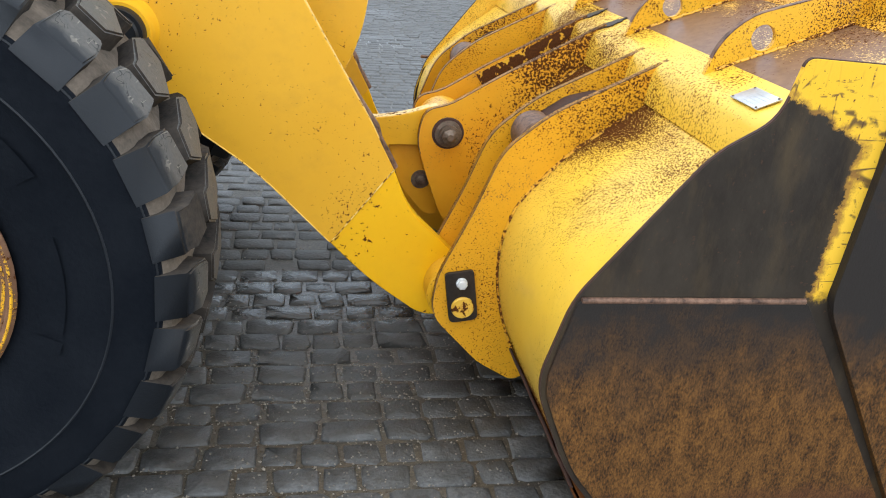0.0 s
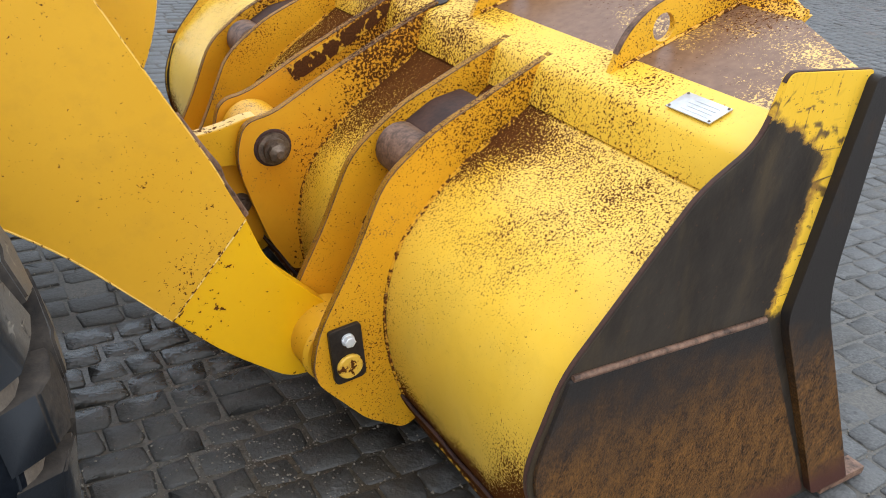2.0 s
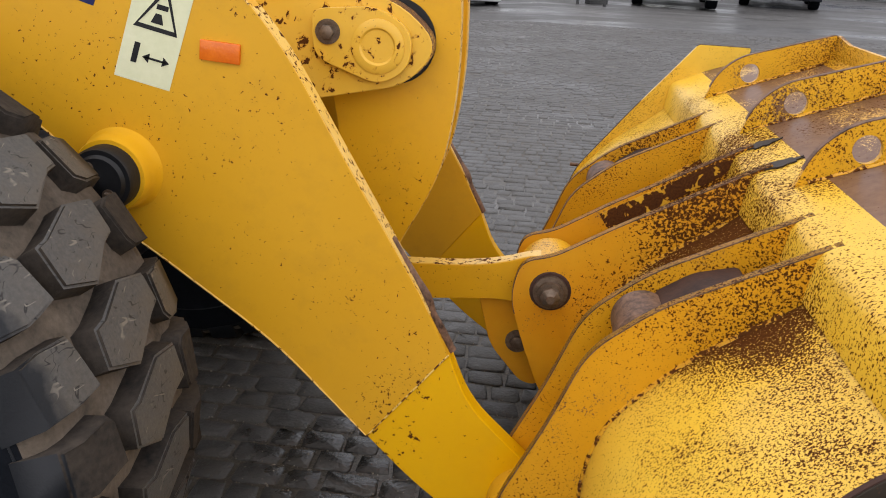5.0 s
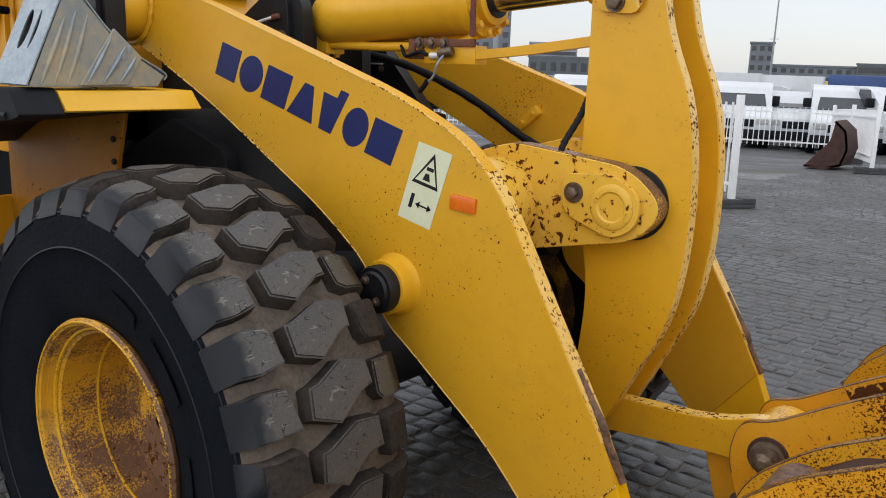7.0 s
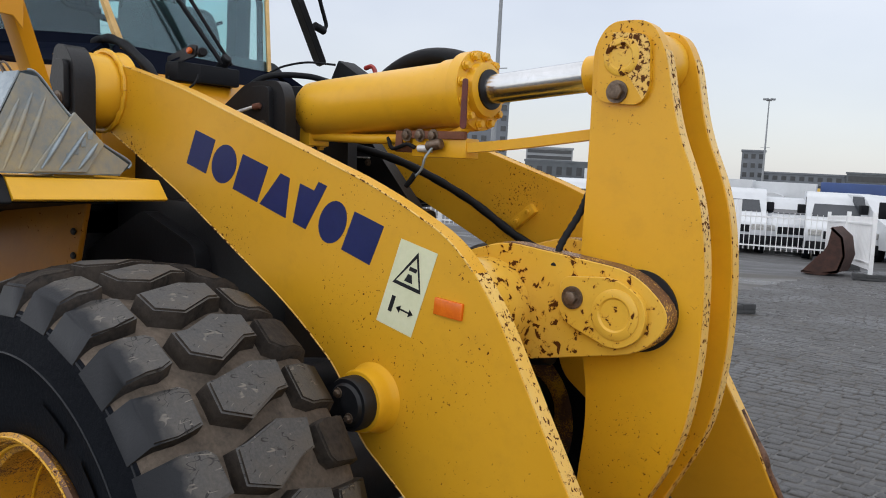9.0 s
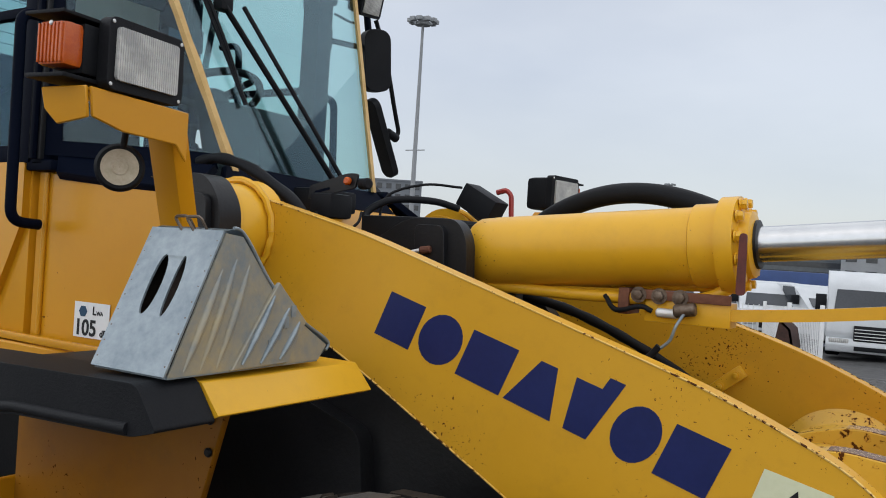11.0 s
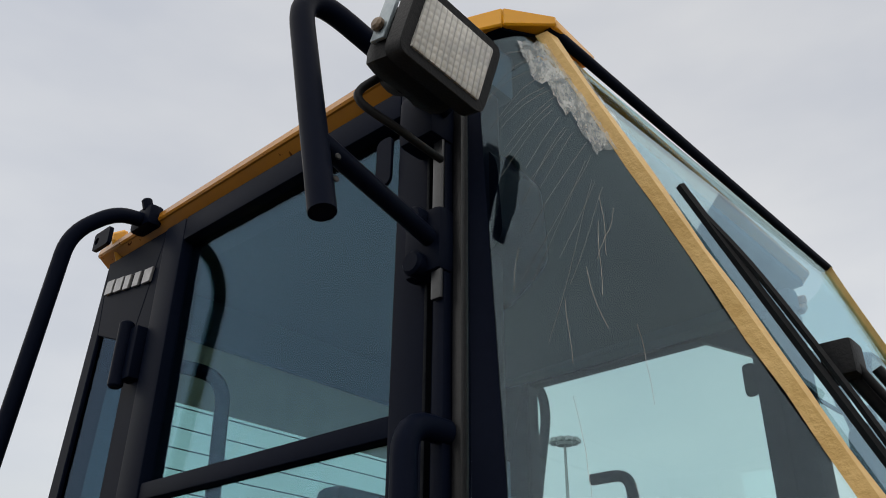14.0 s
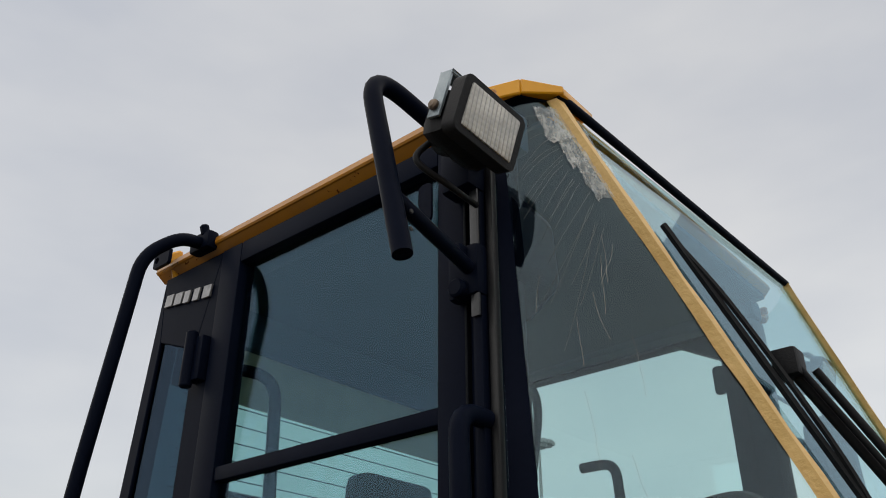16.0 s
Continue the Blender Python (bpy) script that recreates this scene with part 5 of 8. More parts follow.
# yellow hood strip in front of the windscreen, with a hose sleeve and lamps on it
part("dash_cowl", slab([(-1.50, -0.46, 2.05), (-1.36, -0.46, 1.90), (-1.36, 0.46, 1.90), (-1.50, 0.46, 2.05)], 0.05), "cab_paint", loader, "yellow cowl below the windscreen")
part("lower_front", box(-1.66, -1.40, -0.50, 0.50, 1.55, 1.92, 0.02), "cab_paint", loader)
part("hose", tube(glide([(-1.60, -0.42, 2.12), (-1.50, -0.42, 2.13), (-1.34, -0.44, 2.09), (-1.16, -0.46, 2.00), (-1.08, -0.46, 1.92)], 12), lambda u: 0.017 + 0.002 * math.sin(u * 330), 12), "black_plastic", loader, "black ribbed cable sleeve")

# ---- cab ----
Y = 0.66
cab = part("cab", box(-2.12, -1.62, -0.57, 0.57, 1.53, 2.06, 0.01), "cab_paint", loader, "cab with yellow lower panels and dark glass")
part("lower_side_panel", slab([(-2.10, -0.63, 1.53), (-1.45, -0.58, 1.53), (-1.45, -0.58, 2.02), (-2.10, -0.63, 2.07)], 0.03, 0.006), "cab_paint", cab)
part("lower_side_panel", slab([(-2.10, 0.63, 1.53), (-2.10, 0.63, 2.07), (-1.45, 0.58, 2.02), (-1.45, 0.58, 1.53)], 0.03, 0.006), "cab_paint", cab)
part("panel_seam", tube([Vector((-2.05, -0.632, 1.55)), Vector((-2.05, -0.632, 2.06))], 0.008, 8), "cab_paint", cab)
part("door_step_panel", box(-2.89, -2.11, -0.645, 0.645, 1.53, 2.07, 0.004), "cab_paint", cab)
part("cab_floor", box(-3.18, -1.55, -0.60, 0.60, 1.50, 1.56, 0.01), "grey_liner", cab)
part("sill_flange", box(-3.15, -1.60, -0.672, -0.655, 1.525, 1.55, 0.004), "cab_paint", cab)
part("under_panel", slab([(-3.0, -0.70, 1.30), (-1.60, -0.66, 1.30), (-1.60, -0.66, 1.52), (-3.0, -0.70, 1.52)], 0.03, 0.006), "cab_paint", cab)
for s in (-1, 1):
    inn, out = s * 0.60, s * Y

    def side_box(name, x0, x1, z0, z1, mat, a=inn, b=out, bev=0.008, label="", parent=None):
        return part(name, box(x0, x1, min(a, b), max(a, b), z0, z1, bev), mat, parent or cab, label)

    # door with its frame, two panes, and yellow lower panel
    DY = s * 0.668
    low = [(-2.87, 2.09, 0.01), (-2.12, 2.09, 0.01), (-2.12, 1.90, 0.01), (-2.30, 1.56, 0.02), (-2.87, 1.56, 0.01)]
    door = part("door", plate(rounded(low), *sorted((s * 0.635, DY)), 0.004), "cab_paint", cab, "door with yellow lower panel and dark frame")
    fr = bmesh.new()
    bars = ((-2.878, -2.80, 2.09, 3.14), (-2.17, -2.105, 2.09, 3.14), (-2.80, -2.17, 3.085, 3.14), (-2.80, -2.17, 2.09, 2.145))
    if s > 0:
        bars = ((-2.93, -2.88, 2.09, 3.15), (-2.165, -2.105, 2.09, 3.15), (-2.88, -2.165, 3.127, 3.15), (-2.88, -2.165, 2.09, 2.145))
        plate([(-2.305, 3.129), (-2.163, 3.129), (-2.163, 3.05)], 0.622, 0.664, 0.002, fr)
    for x0, x1, z0, z1 in bars:
        box(x0, x1, min(s * 0.62, DY), max(s * 0.62, DY), z0, z1, 0.006, fr)
    part("door_frame", fr, "frame_black", door, "dark grey door frame")
    side_box("pane_divider", -2.80, -2.17, 2.56, 2.592, "frame_black", s * 0.635, s * 0.665, 0.006, "", door)
    part("pane", slab([(-2.88, s * 0.645, 2.592), (-2.165, s * 0.645, 2.592), (-2.165, s * 0.645, 3.13), (-2.88, s * 0.645, 3.13)], 0.004, 0), "cab_glass" if s < 0 else "screen_glass", door)
    part("pane", slab([(-2.80, s * 0.648, 2.145), (-2.17, s * 0.648, 2.145), (-2.17, s * 0.648, 2.56), (-2.80, s * 0.648, 2.56)], 0.004, 0), "cab_glass", door)
    part("grab_bar", tube(bent([(-2.79, s * 0.60, 2.33), (-2.74, s * 0.57, 2.30), (-2.62, s * 0.565, 2.31), (-2.18, s * 0.60, 2.40)], 0.05), 0.009, 10), "frame_black", door)
    if s < 0:
        part("pane_handle", tube(bent([(-2.865, s * 0.63, 2.845), (-2.812, s * 0.515, 2.835), (-2.805, s * 0.50, 2.36), (-2.84, s * 0.61, 2.32)], 0.06), 0.015, 10), "frame_black", door)
    for z in (2.86, 2.30):
        hg = part("hinge", rod((-2.925, s * 0.688, z - 0.07), (-2.925, s * 0.688, z + 0.07), 0.015, 16), "frame_black", door)
        part("hinge_leaf", box(-2.93, -2.885, min(s * 0.655, s * 0.685), max(s * 0.655, s * 0.685), z - 0.055, z + 0.055, 0.004), "frame_black", hg)
    part("corner_cap", plate(rounded([(-2.215, 3.05, 0.015), (-2.18, 3.05, 0.015), (-2.18, 2.96, 0.015), (-2.215, 2.96, 0.015)]), *sorted((s * 0.668, s * 0.674)), 0.002), "frame_black", door)
    hb = part("door_handle", box(-2.475, -2.395, min(s * 0.664, s * 0.684), max(s * 0.664, s * 0.684), 1.63, 1.815, 0.012), "black_plastic", door, "black recessed door handle")
    part("handle_grip", box(-2.462, -2.408, min(s * 0.684, s * 0.694), max(s * 0.684, s * 0.694), 1.67, 1.78, 0.008), "frame_black", hb)
    part("lock", rod((-2.335, s * 0.66, 1.857), (-2.335, s * 0.678, 1.857), 0.014, 16), "plate_metal", door, "bright lock barrel")
    cp = part("latch_cup", box(-2.815, -2.69, min(s * 0.668, s * 0.71), max(s * 0.668, s * 0.71), 1.985, 2.035, 0.008), "cab_paint", door)
    part("latch_hole", rod((-2.755, s * 0.70, 2.012), (-2.755, s * 0.716, 2.012), 0.022, 20), "black_plastic", cp)
    # pillars, sill band and rear quarter
    side_box("sill_band", -3.20, -1.99, 2.065, 2.10, "frame_black", s * 0.60, s * 0.662)
    side_box("door_pillar", -2.10, -2.035, 2.08, 3.16, "frame_black", s * 0.58, s * 0.662)
    side_box("pillar_rib", -2.075, -2.055, 2.10, 3.14, "frame_black", s * 0.66, s * 0.685, 0.004)
    side_box("pillar_channel", -2.052, -2.036, 2.10, 3.14, "black_paint", s * 0.655, s * 0.672, 0.003)
    side_box("door_seal", -2.106, -2.100, 2.10, 3.14, "rubber", s * 0.64, s * 0.669, 0.002)
    pt = part("slotted_strap", box(-2.072, -2.054, min(s * 0.686, s * 0.693), max(s * 0.686, s * 0.693), 2.72, 3.06, 0.003), "strap_grey", cab, "grey slotted steel strap on the pillar")
    for z in (2.80, 3.0):
        part("strap_slot", box(-2.066, -2.060, min(s * 0.6925, s * 0.6945), max(s * 0.6925, s * 0.6945), z - 0.03, z + 0.03, 0.001), "black_paint", pt)
    q = [(-3.225, 2.10), (-2.885, 2.10), (-2.885, 3.145), (-3.135, 3.145)]
    qf = bmesh.new()
    gl = [(-3.165, 2.20), (-2.955, 2.20), (-2.955, 2.90), (-3.115, 2.96)]
    for i in range(4):
        a, b2, c2, d = q[i], q[(i + 1) % 4], gl[(i + 1) % 4], gl[i]
        slab([(p[0], out, p[1]) for p in ((a, b2, c2, d) if s < 0 else (d, c2, b2, a))], 0.05, 0.002, qf)
    part("rear_quarter_frame", qf, "frame_black", cab)
    part("rear_quarter_pane", slab([(p[0], s * 0.652, p[1]) for p in gl], 0.004, 0), "quarter_glass", cab)
    for k, w in enumerate((0.034, 0.034, 0.026, 0.026, 0.034)):
        x = -3.115 + 0.042 * k
        part("badge_bar", plate([(x, 3.055 - 0.006 * k), (x + w, 3.052 - 0.006 * k), (x + w + 0.006, 3.085 - 0.006 * k), (x + 0.006, 3.088 - 0.006 * k)], *sorted((s * 0.661, s * 0.667)), 0.001), "badge_grey", cab, "raised silver badge bar")
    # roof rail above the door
    part("roof_rail", slab([(-3.17, s * 0.645, 3.145), (-2.02, s * 0.645, 3.155), (-2.02, s * 0.676, 3.178), (-3.17, s * 0.676, 3.168)], 0.02, 0.004), "shaded_yellow_paint", cab, "gutter rail in a shaded orange-yellow tone")
    part("roof_rail_lip", slab([(-3.17, s * 0.679, 3.166), (-2.02, s * 0.679, 3.176), (-2.02, s * 0.674, 3.200), (-3.17, s * 0.674, 3.190)], 0.014, 0.004), "shaded_yellow_paint", cab)
    part("rail_corner", slab([(-3.20, s * 0.60, 3.135), (-3.10, s * 0.66, 3.135), (-3.10, s * 0.69, 3.205), (-3.19, s * 0.66, 3.205)], 0.04, 0.006), "cab_paint", cab)
    # curved corner glass between door pillar and windscreen
    A, B = Vector((-2.036, s * 0.655, 2.115)), Vector((-2.036, s * 0.655, 3.15))
    D, C = Vector((-1.525, s * 0.36 + 0.012, 2.10)), Vector((-1.948 + 0.010 * s, s * 0.59 + 0.035, 3.212 + 0.012 * s))
    cg = bmesh.new()
    N = 10
    grid = [[None] * (N + 1) for _ in range(N + 1)]
    for i in range(N + 1):
        for j in range(N + 1):
            u, v = i / N, j / N
            p = (A * (1 - v) + B * v) * (1 - u) + (D * (1 - v) + C * v) * u
            bow = 0.035 * math.sin(math.pi * u) * (1 - 0.6 * v)
            grid[i][j] = cg.verts.new(p + Vector((bow * 0.5, s * bow, 0)))
    for i in range(N):
        for j in range(N):
            cg.faces.new((grid[i][j], grid[i + 1][j], grid[i + 1][j + 1], grid[i][j + 1]))
    part("corner_pane", smooth(cg, 60), "screen_glass", cab, "curved corner glass with cracks" if s < 0 else "")
    seam = [D * (1 - k / 16) + C * (k / 16) for k in range(17)]
    off = Vector((0.010, s * 0.010, 0.0))
    sb = bmesh.new()
    ring = []
    for k, p in enumerate(seam):
        w = 0.0165 + 0.0015 * math.sin(k * 1.7)
        wob = 0.001 * math.sin(k * 2.9)
        ring.append([sb.verts.new(p + Vector((-0.6 * w + wob, s * 0.8 * w, 0))), sb.verts.new(p + off * 1.1), sb.verts.new(p + Vector((0.8 * w + wob, -s * 0.7 * w, 0))), sb.verts.new(p - off * 0.4)])
    for a, b2 in zip(ring, ring[1:]):
        for i in range(4):
            sb.faces.new((a[i], a[(i + 1) % 4], b2[(i + 1) % 4], b2[i]))
    bmesh.ops.recalc_face_normals(sb, faces=sb.faces)
    part("glass_seam", smooth(sb, 40), "seam_glue", cab, "ochre tape and glue along the glass joint")
    part("corner_sill", slab([(-1.99, s * 0.645, 2.062), (-1.44, s * 0.59, 2.018), (-1.505, s * 0.44, 2.11), (-1.99, s * 0.64, 2.118)] if s < 0 else [(-1.99, s * 0.64, 2.118), (-1.505, s * 0.44, 2.11), (-1.44, s * 0.59, 2.018), (-1.99, s * 0.645, 2.062)], 0.03, 0.003), "frame_black", cab)
    # outside grab rails
    part("grab_rail", tube(bent([(-2.06, s * 0.655, 2.545), (-2.06, s * 0.745, 2.545), (-2.035, s * 0.755, 1.90), (-2.035, s * 0.66, 1.895)], 0.05), 0.0165, 14), "frame_black", cab, "black tubular grab rail")
    rr = part("rear_rail", tube(bent([(-2.945, s * 0.685, 3.178), (-2.93, s * 0.76, 3.16), (-2.965, s * 0.83, 3.095), (-3.065, s * 0.83, 2.58), (-3.10, s * 0.83, 2.33), (-3.12, s * 0.83, 1.98), (-3.05, s * 0.70, 1.95)], 0.07), 0.0165, 14), "frame_black", cab, "black tubular grab rail")
    part("rail_tab", plate(rounded([(-3.13, 3.20, 0.008), (-3.06, 3.20, 0.008), (-3.06, 3.155, 0.008), (-3.13, 3.155, 0.008)]), *sorted((s * 0.70, s * 0.71)), 0.002, None, [(-3.115, 3.178, 0.009)]), "frame_black", rr)
    part("rail_clamp", box(-2.985, -2.905, min(s * 0.665, s * 0.70), max(s * 0.665, s * 0.70), 3.155, 3.205, 0.010), "frame_black", rr)
    part("clamp_bolt", rod((-2.93, s * 0.69, 3.195), (-2.93, s * 0.70, 3.222), 0.012, 10), "frame_black", rr)
    # mirror arm with its work lamp
    ma = part("mirror_arm", tube(bent([(-2.045, s * 0.69, 3.02), (-2.085, s * 0.95, 3.105), (-2.002, s * 0.938, 2.717)], 0.09, 10), 0.0165, 14), "frame_black", cab, "black bent tube of the mirror arm")
    part("mirror_strut", tube([Vector((-2.022, s * 0.938, 2.823)), Vector((-2.075, s * 0.675, 2.81))], 0.013, 12), "frame_black", ma)
    part("arm_clamp", box(-2.12, -2.05, min(s * 0.665, s * 0.70), max(s * 0.665, s * 0.70), 2.76, 2.86, 0.012), "frame_black", ma)
    part("arm_clamp", box(-2.12, -2.05, min(s * 0.665, s * 0.72), max(s * 0.665, s * 0.72), 2.97, 3.06, 0.012), "frame_black", ma)
    for z in (2.845, 2.775):
        part("clamp_bolt", rod((-2.09, s * 0.69, z), (-2.09, s * 0.715, z), 0.018, 12), "frame_black", ma)
    for k in (2.76, 2.79):
        part("bolt_hole", rod((-1.995, s * 0.93, k), (-1.992, s * 0.93, k), 0.004, 8), "black_paint", ma)
    lampm = Matrix.Translation((-1.948, s * 0.812, 2.992)) @ Matrix.Rotation(radians(s * 3), 4, "Z") @ Matrix.Rotation(radians(15), 4, "Y") @ Matrix.Rotation(radians(6 * s), 4, "X")
    shell = plate(rounded([(-0.078, -0.054, 0.018), (0.078, -0.054, 0.018), (0.078, 0.054, 0.018), (-0.078, 0.054, 0.018)]), -0.008, 0.022, 0.006)
    bmesh.ops.transform(shell, matrix=Matrix.Rotation(radians(-90), 4, "Z"), verts=shell.verts)
    lamp = part("work_lamp", placed(shell, lampm), "black_plastic", cab, "square black work lamp")
    back = box(-0.075, -0.018, -0.068, 0.068, -0.047, 0.047, 0.024)
    part("lamp_back", placed(turned([(0, 0.02), (0.012, 0.036), (0.04, 0.044)], (-0.105, 0, 0), (1, 0, 0), 20, back), lampm), "black_plastic", lamp)
    part("lens", placed(box(0.016, 0.0255, -0.062, 0.062, -0.041, 0.041, 0.004), lampm), "grid_lens", lamp, "ribbed clear lens")
    part("lamp_bracket", placed(box(-0.052, -0.024, s * 0.072 - 0.003, s * 0.072 + 0.003, -0.02, 0.072, 0.002), lampm), "galvanised", lamp, "grey steel bracket")
    part("lamp_bracket", placed(box(-0.052, -0.024, -s * 0.03, s * 0.072, 0.066, 0.072, 0.002), lampm), "galvanised", lamp)
    part("bracket_bolt", placed(rod((-0.038, s * 0.074, 0.0), (-0.038, s * 0.086, 0.0), 0.010, 10), lampm), "bolt_steel", lamp)
    part("lamp_mount", tube(glide([lampm @ Vector((-0.09, 0, 0.01)), Vector((-2.05, s * 0.77, 3.04)), Vector((-2.075, s * 0.69, 3.05))], 6), 0.026, 12), "black_plastic", lamp)
    part("lamp_cable", tube(glide([lampm @ Vector((-0.10, s * 0.01, -0.01)), Vector((-2.05, s * 0.86, 2.945)), Vector((-2.03, s * 0.80, 2.915)), Vector((-2.05, s * 0.70, 2.93))], 8), 0.006, 8), "black_plastic", lamp)
    if s < 0:
        # black plate added behind the glass as the work lamp's mirror image
        part("inner_speaker", plate(rounded([(-2.12, 3.05, 0.01), (-2.085, 3.05, 0.01), (-2.02, 2.965, 0.02), (-2.012, 2.83, 0.02), (-2.085, 2.78, 0.01), (-2.12, 2.78, 0.01)]), -0.61, -0.50, 0.008), "frame_black", cab, "black stand-in for the work lamp reflected in the glass")
# roof, headliner, front visor
part("roof", slab([(-1.97, -0.55, 3.245), (-1.975, 0.62, 3.245), (-3.17, 0.66, 3.215), (-3.17, -0.66, 3.215)][::-1], -0.05, 0.02), "cab_paint", cab)
part("headliner", slab([(-1.99, -0.53, 3.20), (-1.99, 0.58, 3.20), (-3.15, 0.64, 3.15), (-3.15, -0.64, 3.15)], 0.02, 0), "grey_liner", cab, "dark grey roof lining")
part("roof_visor", slab([(-2.10, -0.705, 3.17), (-1.992, -0.622, 3.203), (-1.992, -0.622, 3.240), (-2.10, -0.700, 3.205)], 0.03, 0.003), "cab_paint", cab, "yellow edge of the roof corner")
part("roof_visor", slab([(-1.992, -0.622, 3.203), (-1.930, -0.562, 3.205), (-1.930, -0.562, 3.224), (-1.992, -0.622, 3.240)], 0.03, 0.003), "cab_paint", cab)
part("roof_cover", slab([(-2.16, -0.66, 3.205), (-1.995, -0.625, 3.238), (-1.932, -0.56, 3.222), (-1.96, -0.40, 3.265), (-2.15, -0.46, 3.28)], 0.02, 0.003), "cab_paint", cab)
part("corner_soffit", slab([(-2.12, -0.68, 3.165), (-2.12, -0.45, 3.19), (-1.95, -0.54, 3.198), (-2.0, -0.62, 3.20)], 0.015, 0.0), "frame_black", cab)
part("lift_lug", plate(rounded([(-2.20, 3.20, 0.0), (-2.13, 3.20, 0.0), (-2.14, 3.30, 0.02), (-2.18, 3.30, 0.02)]), -0.60, -0.585, 0.003, None, [(-2.16, 3.27, 0.011)]), "cab_paint", cab)
part("screen_header", tube([Vector((-1.948, -0.565, 3.212)), Vector((-1.935, 0.63, 3.230))], 0.010, 8), "frame_black", cab)
part("windscreen", slab([(-1.525, -0.348, 2.10), (-1.525, 0.372, 2.10), (-1.938, 0.625, 3.224), (-1.958, -0.555, 3.20)], 0.004, 0), "screen_glass", cab)
part("screen_sill", slab([(-1.47, -0.44, 2.02), (-1.47, 0.46, 2.02), (-1.53, 0.40, 2.105), (-1.53, -0.37, 2.125)], 0.03, 0.004), "frame_black", cab)
part("rear_header", box(-3.17, -3.10, -0.64, 0.64, 3.02, 3.16, 0.01), "grey_liner", cab)
part("rear_lower", box(-3.21, -3.15, -0.64, 0.64, 1.55, 2.16, 0.01), "frame_black", cab)
rg = part("rear_pane", slab([(-3.185, 0.62, 2.16), (-3.185, -0.62, 2.16), (-3.15, -0.62, 3.08), (-3.15, 0.62, 3.08)], 0.004, 0), "cab_glass", cab)
for k in range(16):
    z = 2.24 + 0.048 * k
    part("heating_wire", tube([Vector((-3.178 + (z - 2.16) * 0.04, -0.55, z)), Vector((-3.178 + (z - 2.16) * 0.04, 0.55, z))], 0.0016, 4), "grey_liner", rg)
part("sun_blind", slab([(-3.132, -0.60, 2.868), (-3.132, 0.60, 2.868), (-3.118, 0.60, 3.07), (-3.118, -0.60, 3.07)], 0.006, 0.001), "blind_cloth", cab, "pale woven strip over the rear window")
# cracks and clear tape at the upper corner of the broken glass
def on_corner(u, v, out=0.0):
    A, B = Vector((-2.036, -0.655, 2.115)), Vector((-2.036, -0.655, 3.15))
    D, C = Vector((-1.525, -0.348, 2.10)), Vector((-1.958, -0.555, 3.20))
    bow = 0.035 * math.sin(math.pi * u) * (1 - 0.6 * v)
    return (A * (1 - v) + B * v) * (1 - u) + (D * (1 - v) + C * v) * u + Vector((bow * 0.5 + out * 0.5, -bow - out, 0))


# black printed rim of the corner glass beside the pillar and along its foot
for u0, u1, v0, v1 in ((0.004, 0.105, 0.0, 0.995), (0.105, 0.93, 0.0, 0.045)):
    bm = bmesh.new()
    g4 = [[bm.verts.new(on_corner(u0 + (u1 - u0) * i / 6, v0 + (v1 - v0) * j / 10, 0.0022)) for j in range(11)] for i in range(7)]
    for i in range(6):
        for j in range(10):
            bm.faces.new((g4[i][j], g4[i + 1][j], g4[i + 1][j + 1], g4[i][j + 1]))
    part("glass_rim", smooth(bm, 60), "frame_black", cab, "black printed rim of the glass")
random.seed(4)


def crack(u, v, a, bend, steps, skip, wave=0.06, pace=1.0, thick=0.00024, mat="crack_grey"):
    line = []
    for j in range(steps):
        a += bend + random.uniform(-wave, wave)
        u, v = u + 0.045 * pace * math.cos(a), v + 0.024 * pace * math.sin(a)
        if not (0.02 < u < 0.97 and 0.02 < v < 0.985):
            break
        if j >= skip:
            line.append(on_corner(u, v, 0.001))
    if len(line) > 2:
        part("crack", tube(glide(line, 3), thick, 3), mat, cab)


# a fan of fine cracks from under the tape, then long wavering ones further down
for k in range(20):
    crack(0.80 + random.uniform(-0.04, 0.04), 0.74 + 0.012 * k + random.uniform(-0.01, 0.01), radians(214 - 2.2 * k + random.uniform(-4, 4)), 0.018, random.randint(9, 15), random.randint(0, 2), 0.035)
for u0, v0, a0, n_j in ((0.72, 0.72, 226, 7), (0.66, 0.68, 234, 8), (0.76, 0.70, 240, 8), (0.52, 0.62, 250, 6), (0.40, 0.58, 250, 6), (0.62, 0.54, 256, 7), (0.34, 0.46, 262, 8), (0.44, 0.36, 270, 8), (0.26, 0.66, 236, 5), (0.30, 0.30, 268, 7)):
    crack(u0, v0, radians(a0), 0.01, n_j, 0, 0.16, 0.7, 0.00026, "crack_white")


